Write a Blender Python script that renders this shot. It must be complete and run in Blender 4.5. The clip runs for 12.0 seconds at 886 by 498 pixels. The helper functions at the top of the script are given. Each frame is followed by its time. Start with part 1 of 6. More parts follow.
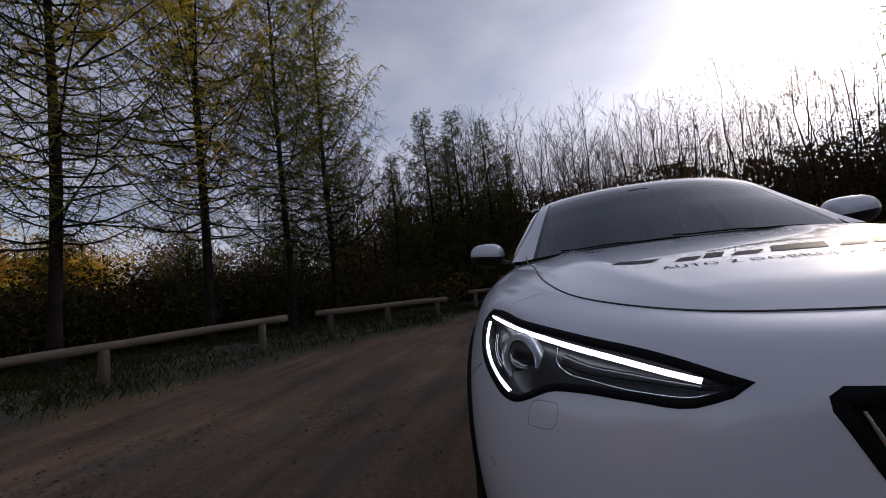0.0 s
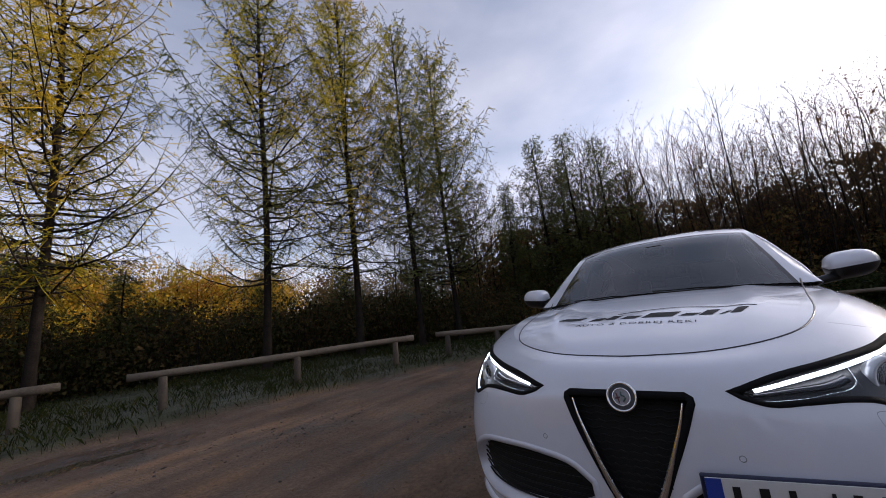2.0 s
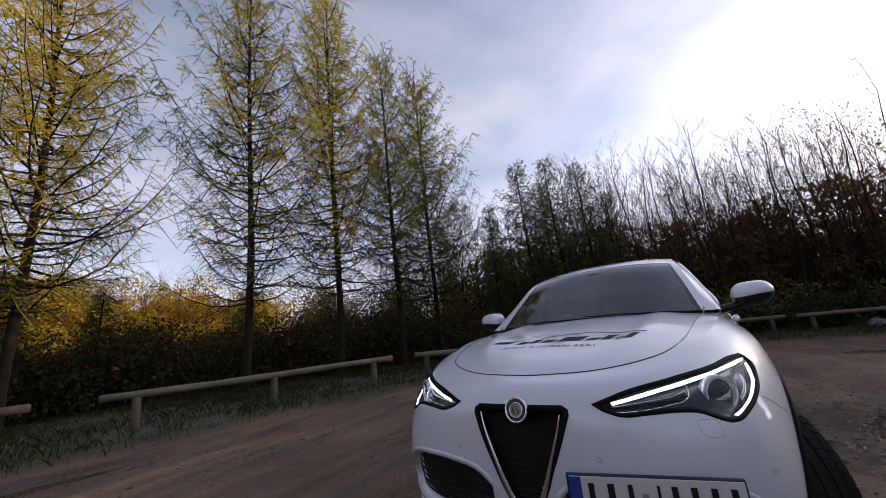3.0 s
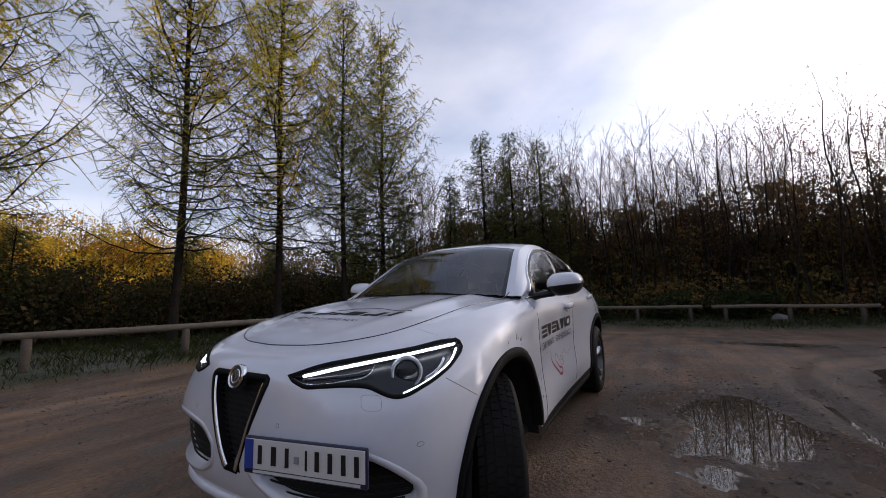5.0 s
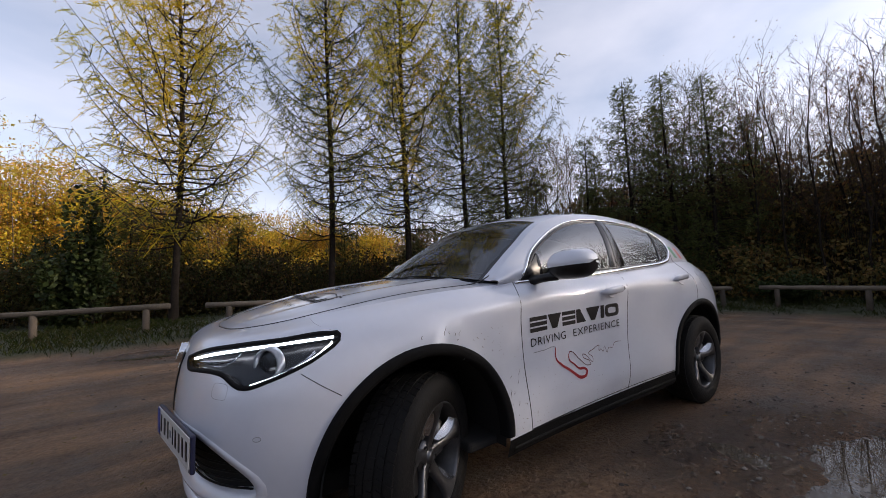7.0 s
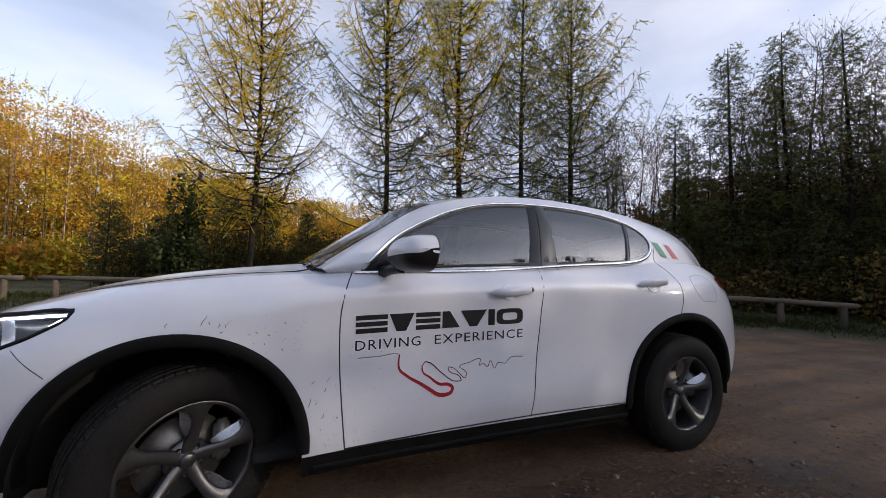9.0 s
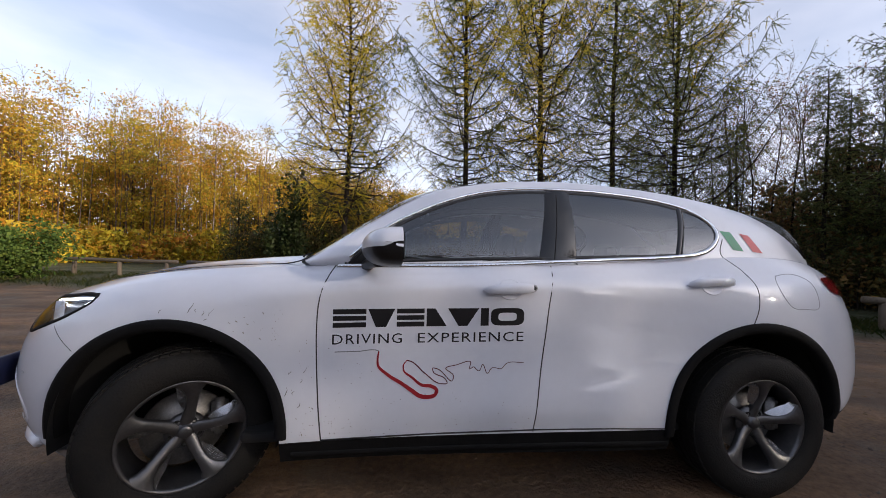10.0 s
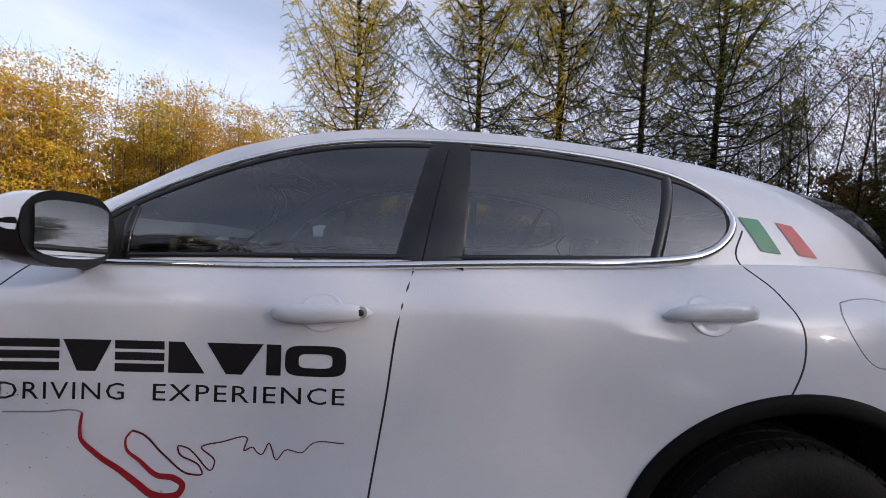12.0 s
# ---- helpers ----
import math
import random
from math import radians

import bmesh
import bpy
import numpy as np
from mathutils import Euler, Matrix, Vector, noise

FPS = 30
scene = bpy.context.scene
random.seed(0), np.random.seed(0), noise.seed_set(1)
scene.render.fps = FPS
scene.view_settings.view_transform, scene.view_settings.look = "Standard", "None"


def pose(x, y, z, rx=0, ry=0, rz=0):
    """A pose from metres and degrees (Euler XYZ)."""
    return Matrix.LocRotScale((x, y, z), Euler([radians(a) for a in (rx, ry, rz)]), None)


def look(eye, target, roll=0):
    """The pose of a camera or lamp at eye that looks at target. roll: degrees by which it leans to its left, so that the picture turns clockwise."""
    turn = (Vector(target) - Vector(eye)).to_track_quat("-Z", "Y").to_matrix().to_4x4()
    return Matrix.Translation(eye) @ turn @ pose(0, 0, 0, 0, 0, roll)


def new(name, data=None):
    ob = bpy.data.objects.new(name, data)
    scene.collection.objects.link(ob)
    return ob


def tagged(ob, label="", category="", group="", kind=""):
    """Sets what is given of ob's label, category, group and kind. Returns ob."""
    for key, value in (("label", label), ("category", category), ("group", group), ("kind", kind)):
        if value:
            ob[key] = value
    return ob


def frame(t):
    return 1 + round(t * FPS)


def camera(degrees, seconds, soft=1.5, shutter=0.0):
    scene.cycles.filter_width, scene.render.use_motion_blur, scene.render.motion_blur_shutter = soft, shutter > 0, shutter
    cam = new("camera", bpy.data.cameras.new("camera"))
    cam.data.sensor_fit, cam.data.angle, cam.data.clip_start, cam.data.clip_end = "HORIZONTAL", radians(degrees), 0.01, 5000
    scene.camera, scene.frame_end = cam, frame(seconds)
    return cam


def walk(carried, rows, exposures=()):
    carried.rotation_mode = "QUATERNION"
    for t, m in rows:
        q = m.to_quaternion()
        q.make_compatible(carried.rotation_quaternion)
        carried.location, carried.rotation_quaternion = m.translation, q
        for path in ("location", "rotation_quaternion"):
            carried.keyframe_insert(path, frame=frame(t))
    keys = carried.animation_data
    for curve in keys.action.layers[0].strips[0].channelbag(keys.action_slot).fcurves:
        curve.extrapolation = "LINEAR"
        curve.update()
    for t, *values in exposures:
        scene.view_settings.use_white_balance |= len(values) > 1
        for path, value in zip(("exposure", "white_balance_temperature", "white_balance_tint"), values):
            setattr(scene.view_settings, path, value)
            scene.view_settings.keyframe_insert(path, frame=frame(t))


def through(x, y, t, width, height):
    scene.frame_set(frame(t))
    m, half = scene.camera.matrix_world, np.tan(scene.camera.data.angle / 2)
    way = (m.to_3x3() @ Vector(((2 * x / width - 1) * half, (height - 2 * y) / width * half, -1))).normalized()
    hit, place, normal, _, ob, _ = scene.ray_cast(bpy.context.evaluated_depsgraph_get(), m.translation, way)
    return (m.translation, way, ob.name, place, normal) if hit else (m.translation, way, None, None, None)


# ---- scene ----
cam = camera(102.0, 12.0, soft=0.8)

# the walk: seconds, eye, target, roll
PATH = [
    (0, (3.009, -0.591, 1.107), (1.097, -1.153, 1.267), -6.3),
    (0.5, (3.267, -0.429, 1.144), (1.435, -1.189, 1.395), -9.7),
    (1, (3.556, -0.216, 1.186), (1.794, -1.115, 1.480), -6.2),
    (1.5, (3.697, 0.024, 1.223), (1.979, -0.956, 1.515), -7.4),
    (2, (3.721, 0.329, 1.218), (2.127, -0.831, 1.556), -6.4),
    (2.5, (3.708, 0.522, 1.191), (2.037, -0.503, 1.590), -7.5),
    (3, (3.768, 0.712, 1.213), (2.154, -0.386, 1.648), -6.3),
    (3.2, (3.732, 0.782, 1.209), (2.099, -0.302, 1.608), -6.7),
    (4.8, (3.288, 1.518, 1.187), (1.581, 0.507, 1.442), -1.9),
    (5, (3.236, 1.605, 1.187), (1.528, 0.594, 1.430), -1.8),
    (5.5, (3.043, 1.825, 1.208), (1.624, 0.434, 1.438), -0.9),
    (6, (2.828, 2.013, 1.205), (1.366, 0.667, 1.431), 0.1),
    (6.5, (2.589, 2.153, 1.209), (1.140, 0.786, 1.383), -1.3),
    (7, (2.267, 2.275, 1.196), (1.125, 0.639, 1.337), -2.2),
    (7.2, (2.141, 2.334, 1.188), (1.076, 0.647, 1.321), -1.7),
    (8.8, (1.082, 2.575, 1.181), (0.400, 0.695, 1.213), 1.4),
    (9, (0.969, 2.584, 1.169), (0.248, 0.721, 1.269), 1.1),
    (9.5, (0.697, 2.572, 1.203), (0.115, 0.662, 1.307), -0.5),
    (10, (0.427, 2.572, 1.205), (0.207, 0.585, 1.230), 1.6),
    (10.5, (0.168, 2.480, 1.209), (-0.061, 0.493, 1.235), 3.0),
    (11, (-0.058, 2.321, 1.236), (-0.250, 0.331, 1.260), 1.7),
    (11.5, (-0.256, 2.117, 1.274), (-0.299, 0.117, 1.265), 0.9),
    (12, (-0.368, 1.851, 1.254), (-0.436, -0.147, 1.198), 3.1),
]
EXPOSURES = [(0.0, -0.76, 6300, 19), (1.5, -0.15, 6280, 19), (3.0, -0.06, 6300, 19), (5.0, 0.06, 6380, 18), (7.0, 0.10, 6380, 17), (9.5, 0.28, 6380, 16), (12.0, 0.14, 6380, 16)]
walk(cam, [(t, look(eye, target, roll)) for t, eye, target, roll in PATH], EXPOSURES)

# ---- sky and sun ----
SUN_DIR = Vector((-0.79, 0.56, 0.245)).normalized()
SUN_AZ = math.atan2(SUN_DIR.x, SUN_DIR.y)
SUN_EL = math.asin(SUN_DIR.z)
world = bpy.data.worlds.new("sky")
scene.world = world
world.use_nodes = True
wn, wl = world.node_tree.nodes, world.node_tree.links
wn.clear()
sky = wn.new("ShaderNodeTexSky")
sky.sky_type = "NISHITA"
sky.sun_disc = False
sky.sun_elevation = SUN_EL
sky.sun_rotation = SUN_AZ
sky.air_density, sky.dust_density, sky.ozone_density = 1.0, 1.6, 2.0
tc = wn.new("ShaderNodeTexCoord")
stretch = wn.new("ShaderNodeMapping")
stretch.inputs["Scale"].default_value = (1.2, 2.2, 4.5)
stretch.inputs["Rotation"].default_value = (0.0, 0.25, 0.6)
wl.new(tc.outputs["Generated"], stretch.inputs["Vector"])
cn = wn.new("ShaderNodeTexNoise")
cn.inputs["Scale"].default_value, cn.inputs["Detail"].default_value, cn.inputs["Roughness"].default_value = 1.3, 6.0, 0.48
wl.new(stretch.outputs["Vector"], cn.inputs["Vector"])
cr = wn.new("ShaderNodeMapRange")
cr.inputs["From Min"].default_value, cr.inputs["From Max"].default_value = 0.34, 0.68
cr.inputs["To Min"].default_value, cr.inputs["To Max"].default_value = 0.38, 0.88
wl.new(cn.outputs["Fac"], cr.inputs["Value"])
# thin high cloud: the sky's own light turned towards white
grey = wn.new("ShaderNodeRGBToBW")
wl.new(sky.outputs["Color"], grey.inputs["Color"])
tint = wn.new("ShaderNodeMix")
tint.data_type = "RGBA"
tint.blend_type = "MULTIPLY"
tint.inputs["Factor"].default_value = 1.0
wl.new(grey.outputs["Val"], tint.inputs["A"])
tint.inputs["B"].default_value = (1.45, 1.45, 1.52, 1)
haze = wn.new("ShaderNodeMix")
haze.data_type = "RGBA"
haze.blend_type = "ADD"
haze.inputs["Factor"].default_value = 1.0
wl.new(tint.outputs["Result"], haze.inputs["A"])
haze.inputs["B"].default_value = (1.8, 2.02, 2.45, 1)
mix = wn.new("ShaderNodeMix")
mix.data_type = "RGBA"
wl.new(cr.outputs["Result"], mix.inputs["Factor"])
wl.new(sky.outputs["Color"], mix.inputs["A"])
wl.new(haze.outputs["Result"], mix.inputs["B"])
bgn = wn.new("ShaderNodeBackground")
bgn.inputs["Strength"].default_value = 0.18
wl.new(mix.outputs["Result"], bgn.inputs["Color"])
wo = wn.new("ShaderNodeOutputWorld")
wl.new(bgn.outputs["Background"], wo.inputs["Surface"])

sun_data = bpy.data.lights.new("sun", "SUN")
sun_data.energy, sun_data.angle, sun_data.color = 5.0, radians(0.6), (1.0, 0.86, 0.66)
sun = new("sun", sun_data)
sun.matrix_world = look(SUN_DIR * 60, (0, 0, 0))

# ---- materials ----
def mat(name, color, rough=0.6, metal=0.0, vary=0.25, scale=8.0, bump=0.0, bump_scale=60.0, second=None, spec=0.5, coat=0.0, per_object=0.0, per_island=0.0, sss=0.0):
    """A surface with colour variation at two scales, fine relief, and change from piece to piece."""
    m = bpy.data.materials.new(name)
    m.use_nodes = True
    n, l = m.node_tree.nodes, m.node_tree.links
    p = n["Principled BSDF"]
    p.inputs["Roughness"].default_value, p.inputs["Metallic"].default_value = rough, metal
    p.inputs["Specular IOR Level"].default_value, p.inputs["Coat Weight"].default_value = spec, coat
    p.inputs["Coat Roughness"].default_value = 0.03
    c1 = Vector(color)
    c2 = Vector(second) if second else c1 * (1 - vary)
    if vary == 0 and not second:
        p.inputs["Base Color"].default_value = (*c1, 1)
        return m
    co = n.new("ShaderNodeTexCoord")
    big, small = n.new("ShaderNodeTexNoise"), n.new("ShaderNodeTexNoise")
    for t, s, d in ((big, scale, 3.0), (small, scale * 9, 4.0)):
        t.inputs["Scale"].default_value, t.inputs["Detail"].default_value = s, d
        l.new(co.outputs["Object"], t.inputs["Vector"])
    both = n.new("ShaderNodeMath")
    both.operation = "MULTIPLY_ADD"
    l.new(small.outputs["Fac"], both.inputs[0])
    both.inputs[1].default_value = 0.5
    half = n.new("ShaderNodeMath")
    half.operation = "MULTIPLY"
    half.inputs[1].default_value = 0.5
    l.new(big.outputs["Fac"], half.inputs[0])
    l.new(half.outputs[0], both.inputs[2])
    last = both.outputs[0]
    if per_object or per_island:
        src = n.new("ShaderNodeObjectInfo") if per_object else n.new("ShaderNodeNewGeometry")
        rnd = src.outputs["Random"] if per_object else src.outputs["Random Per Island"]
        add = n.new("ShaderNodeMath")
        add.operation = "MULTIPLY_ADD"
        l.new(rnd, add.inputs[0])
        add.inputs[1].default_value = per_object or per_island
        off = n.new("ShaderNodeMath")
        off.operation = "SUBTRACT"
        l.new(last, off.inputs[0])
        off.inputs[1].default_value = (per_object or per_island) * 0.5
        l.new(off.outputs[0], add.inputs[2])
        last = add.outputs[0]
    ramp = n.new("ShaderNodeValToRGB")
    ramp.color_ramp.elements[0].position, ramp.color_ramp.elements[1].position = 0.36, 0.64
    ramp.color_ramp.elements[0].color, ramp.color_ramp.elements[1].color = (*c2, 1), (*c1, 1)
    l.new(last, ramp.inputs["Fac"])
    l.new(ramp.outputs["Color"], p.inputs["Base Color"])
    if bump:
        b, bt = n.new("ShaderNodeBump"), n.new("ShaderNodeTexNoise")
        bt.inputs["Scale"].default_value, bt.inputs["Detail"].default_value = bump_scale, 6.0
        l.new(co.outputs["Object"], bt.inputs["Vector"])
        l.new(bt.outputs["Fac"], b.inputs["Height"])
        b.inputs["Strength"].default_value, b.inputs["Distance"].default_value = bump, 0.02
        l.new(b.outputs["Normal"], p.inputs["Normal"])
    return m


def leaf_mat(name, stops, rough=0.6, through=0.35, spec=0.1):
    """Leaves: each takes one of the colours, and lets some light through."""
    m = bpy.data.materials.new(name)
    m.use_nodes = True
    n, l = m.node_tree.nodes, m.node_tree.links
    p = n["Principled BSDF"]
    geo, ramp = n.new("ShaderNodeNewGeometry"), n.new("ShaderNodeValToRGB")
    l.new(geo.outputs["Random Per Island"], ramp.inputs["Fac"])
    e = ramp.color_ramp.elements
    while len(e) < len(stops):
        e.new(0.5)
    for i, c in enumerate(stops):
        e[i].position, e[i].color = i / (len(stops) - 1), (*c, 1)
    co, big = n.new("ShaderNodeTexCoord"), n.new("ShaderNodeTexNoise")
    big.inputs["Scale"].default_value, big.inputs["Detail"].default_value = 0.45, 2.0
    l.new(co.outputs["Object"], big.inputs["Vector"])
    shade = n.new("ShaderNodeHueSaturation")
    mr = n.new("ShaderNodeMapRange")
    mr.inputs["From Min"].default_value, mr.inputs["From Max"].default_value = 0.3, 0.7
    mr.inputs["To Min"].default_value, mr.inputs["To Max"].default_value = 0.475, 0.52
    l.new(big.outputs["Fac"], mr.inputs["Value"])
    l.new(mr.outputs["Result"], shade.inputs["Hue"])
    l.new(ramp.outputs["Color"], shade.inputs["Color"])
    l.new(shade.outputs["Color"], p.inputs["Base Color"])
    p.inputs["Roughness"].default_value, p.inputs["Specular IOR Level"].default_value = rough, spec
    tr, mx = n.new("ShaderNodeBsdfTranslucent"), n.new("ShaderNodeMixShader")
    l.new(shade.outputs["Color"], tr.inputs["Color"])
    mx.inputs["Fac"].default_value = through
    l.new(p.outputs["BSDF"], mx.inputs[1])
    l.new(tr.outputs["BSDF"], mx.inputs[2])
    l.new(mx.outputs["Shader"], n["Material Output"].inputs["Surface"])
    return m


def glass_mat(name, tint, rough=0.0, ior=1.5):
    """A thin tinted pane: mirror by angle over a see-through sheet."""
    m = bpy.data.materials.new(name)
    m.use_nodes = True
    n, l = m.node_tree.nodes, m.node_tree.links
    n.remove(n["Principled BSDF"])
    clear, gloss, mx, fr = n.new("ShaderNodeBsdfTransparent"), n.new("ShaderNodeBsdfGlossy"), n.new("ShaderNodeMixShader"), n.new("ShaderNodeFresnel")
    clear.inputs["Color"].default_value = (*tint, 1)
    gloss.inputs["Roughness"].default_value = rough
    gloss.inputs["Color"].default_value = (0.95, 0.97, 1, 1)
    fr.inputs["IOR"].default_value = ior
    l.new(fr.outputs["Fac"], mx.inputs["Fac"])
    l.new(clear.outputs["BSDF"], mx.inputs[1])
    l.new(gloss.outputs["BSDF"], mx.inputs[2])
    l.new(mx.outputs["Shader"], n["Material Output"].inputs["Surface"])
    return m


def glow_mat(name, color, strength):
    m = bpy.data.materials.new(name)
    m.use_nodes = True
    p = m.node_tree.nodes["Principled BSDF"]
    p.inputs["Base Color"].default_value = (0.9, 0.9, 0.9, 1)
    p.inputs["Emission Color"].default_value = (*color, 1)
    p.inputs["Emission Strength"].default_value = strength
    return m


PAINT = mat("white_paint", (0.595, 0.615, 0.68), 0.45, 0.0, 0.03, 3.0, spec=0.3, coat=1.0)
PAINT.node_tree.nodes["Principled BSDF"].inputs["Coat IOR"].default_value = 1.75
PLASTIC = mat("black_plastic", (0.007, 0.007, 0.0075), 0.7, 0.0, 0.3, 20, 0.15, 300, spec=0.10)
GLOSSBLACK = mat("gloss_black", (0.008, 0.008, 0.009), 0.08, 0.0, 0.1, 5)
DARK = mat("dark_lining", (0.006, 0.006, 0.006), 0.9, 0.0, 0.2, 10)
CHROME = mat("bright_metal", (0.78, 0.79, 0.80), 0.14, 1.0, 0.05, 4)
RUBBER = mat("tyre_rubber", (0.009, 0.009, 0.009), 0.7, 0.0, 0.35, 14, 0.25, 120, second=(0.015, 0.0135, 0.012), spec=0.15)
ALLOY = mat("grey_alloy", (0.12, 0.12, 0.125), 0.36, 0.85, 0.2, 8)
ALLOY_CUT = mat("cut_alloy", (0.55, 0.55, 0.56), 0.25, 0.9, 0.15, 8)
STEEL = mat("brake_steel", (0.25, 0.24, 0.23), 0.45, 0.9, 0.4, 12)
GLASS = glass_mat("tinted_glass", (0.62, 0.67, 0.64), 0.0, 2.0)
GLASS_FRONT = glass_mat("screen_glass", (0.42, 0.47, 0.48), 0.0, 1.85)
LENS = glass_mat("lamp_cover", (0.85, 0.88, 0.9), 0.0, 1.28)
LED = glow_mat("lamp_strip", (0.90, 0.94, 1.0), 6.0)
MIRROR = mat("mirror_glass", (0.85, 0.86, 0.86), 0.01, 1.0, 0.0)
INK = mat("black_film", (0.008, 0.008, 0.010), 0.35, 0.0, 0.05, 6)
RED = mat("dark_red_film", (0.30, 0.012, 0.02), 0.35, 0.0, 0.1, 6)
GREENF = mat("green_film", (0.05, 0.25, 0.14), 0.4, 0.0, 0.1, 6)
REDF = mat("red_film", (0.55, 0.10, 0.10), 0.4, 0.0, 0.1, 6)
GREYF = mat("grey_film", (0.25, 0.26, 0.28), 0.35, 0.0, 0.1, 6)
TAIL = mat("red_lamp", (0.20, 0.008, 0.012), 0.08, 0.0, 0.2, 20, coat=1.0)
PLATE = mat("plate_white", (0.60, 0.60, 0.59), 0.35, 0.0, 0.06, 10)
BLUE = mat("plate_blue", (0.02, 0.05, 0.30), 0.35, 0.0, 0.1, 10)
FABRIC = mat("dark_upholstery", (0.035, 0.035, 0.037), 0.8, 0.0, 0.3, 15, 0.2, 200)
BONNET_INK = mat("bonnet_black_film", (0.010, 0.010, 0.012), 0.55, 0.0, 0.05, 6, spec=0.12)
SATIN = mat("satin_black", (0.012, 0.012, 0.013), 0.32, 0.0, 0.2, 12, spec=0.35)


# ---- building helpers ----
from mathutils.bvhtree import BVHTree


def mesh_of(name, verts, faces, material=None, smooth=True):
    me = bpy.data.meshes.new(name)
    me.from_pydata([tuple(v) for v in verts], [], [tuple(f) for f in faces])
    if smooth:
        me.polygons.foreach_set("use_smooth", [True] * len(me.polygons))
    if material:
        me.materials.append(material)
    me.update()
    return me


def piece(name, verts, faces, material, parent=None, label="", smooth=True):
    """One mesh object under a thing or under a part."""
    ob = new(name, mesh_of(name, verts, faces, material, smooth))
    ob.parent = parent
    return tagged(ob, label)


def part(name, bm, material, parent=None, label="", smooth=False):
    me = bpy.data.meshes.new(name)
    bm.normal_update()
    bm.to_mesh(me)
    bm.free()
    if smooth:
        me.polygons.foreach_set("use_smooth", [True] * len(me.polygons))
    me.materials.append(material)
    ob = new(name, me)
    ob.parent = parent
    return tagged(ob, label)


def thing(name, label, category, group="", kind="", at=(0, 0, 0)):
    ob = new(name)
    ob.location = at
    return tagged(ob, label, category, group, kind)


def sheet(rows):
    """Verts and quads of a grid of points, an array n x m x 3."""
    a = np.asarray(rows, float)
    n, m = a.shape[:2]
    idx = np.arange(n * m).reshape(n, m)
    f = np.stack([idx[:-1, :-1], idx[1:, :-1], idx[1:, 1:], idx[:-1, 1:]], -1).reshape(-1, 4)
    return a.reshape(-1, 3), f


def smooth_path(points, n):
    """n points on a smooth curve through the given ones."""
    p = np.asarray(points, float)
    d = np.r_[0, np.cumsum(np.linalg.norm(np.diff(p, axis=0), axis=1))]
    t = np.linspace(0, d[-1], n)
    k = np.clip(np.searchsorted(d, t, side="right") - 1, 0, len(p) - 2)
    m = np.gradient(p, d, axis=0)
    h = (d[k + 1] - d[k])[:, None]
    s = ((t - d[k])[:, None]) / h
    return (2 * s**3 - 3 * s**2 + 1) * p[k] + (s**3 - 2 * s**2 + s) * h * m[k] + (-2 * s**3 + 3 * s**2) * p[k + 1] + (s**3 - s**2) * h * m[k + 1]


def curve1(pairs):
    """A smooth function of one number through the given pairs."""
    xs, ys = np.array(sorted(pairs), float).T
    m = np.gradient(ys, xs)

    def f(x):
        x = np.clip(np.asarray(x, float), xs[0], xs[-1])
        k = np.clip(np.searchsorted(xs, x, side="right") - 1, 0, len(xs) - 2)
        h = xs[k + 1] - xs[k]
        s = (x - xs[k]) / h
        return (2 * s**3 - 3 * s**2 + 1) * ys[k] + (s**3 - 2 * s**2 + s) * h * m[k] + (-2 * s**3 + 3 * s**2) * ys[k + 1] + (s**3 - s**2) * h * m[k + 1]

    return f


def tube(points, radius, sides=8, cap=True):
    """Verts and faces of a tube along points; radius a number or one for each point."""
    p = np.asarray(points, float)
    r = np.broadcast_to(np.asarray(radius, float), (len(p),))
    t = np.gradient(p, axis=0)
    t /= np.linalg.norm(t, axis=1)[:, None] + 1e-12
    up = np.array([0, 0, 1.0]) if abs(t[:, 2]).mean() < 0.8 else np.array([1.0, 0, 0])
    a = np.cross(t, up)
    a /= np.linalg.norm(a, axis=1)[:, None] + 1e-12
    b = np.cross(t, a)
    ang = np.linspace(0, 2 * np.pi, sides, endpoint=False)
    ring = p[:, None] + r[:, None, None] * (np.cos(ang)[None, :, None] * a[:, None] + np.sin(ang)[None, :, None] * b[:, None])
    v = ring.reshape(-1, 3)
    idx = np.arange(len(p) * sides).reshape(len(p), sides)
    nx = np.roll(idx, -1, 1)
    f = np.stack([idx[:-1], nx[:-1], nx[1:], idx[1:]], -1).reshape(-1, 4).tolist()
    if cap:
        f += [idx[0][::-1].tolist(), idx[-1].tolist()]
    return v, f


def join(*chunks):
    vs, fs, n = [], [], 0
    for v, f in chunks:
        vs.append(np.asarray(v, float))
        fs += [[i + n for i in q] for q in f]
        n += len(v)
    return np.concatenate(vs), fs


def box(cx, cy, cz, sx, sy, sz, bevel=0.0):
    bm = bmesh.new()
    bmesh.ops.create_cube(bm, size=1.0)
    bmesh.ops.scale(bm, vec=(sx, sy, sz), verts=bm.verts)
    if bevel:
        bmesh.ops.bevel(bm, geom=bm.edges[:], offset=bevel, segments=3, affect="EDGES", profile=0.5)
    bmesh.ops.translate(bm, vec=(cx, cy, cz), verts=bm.verts)
    return bm


def inside(poly, x, y):
    """Which of the points lie in the polygon."""
    p = np.asarray(poly, float)
    x, y = np.asarray(x), np.asarray(y)
    hit = np.zeros(x.shape, bool)
    for (x0, y0), (x1, y1) in zip(p, np.roll(p, -1, 0)):
        cross = ((y0 > y) != (y1 > y)) & (x < (x1 - x0) * (y - y0) / (y1 - y0 + 1e-12) + x0)
        hit ^= cross
    return hit


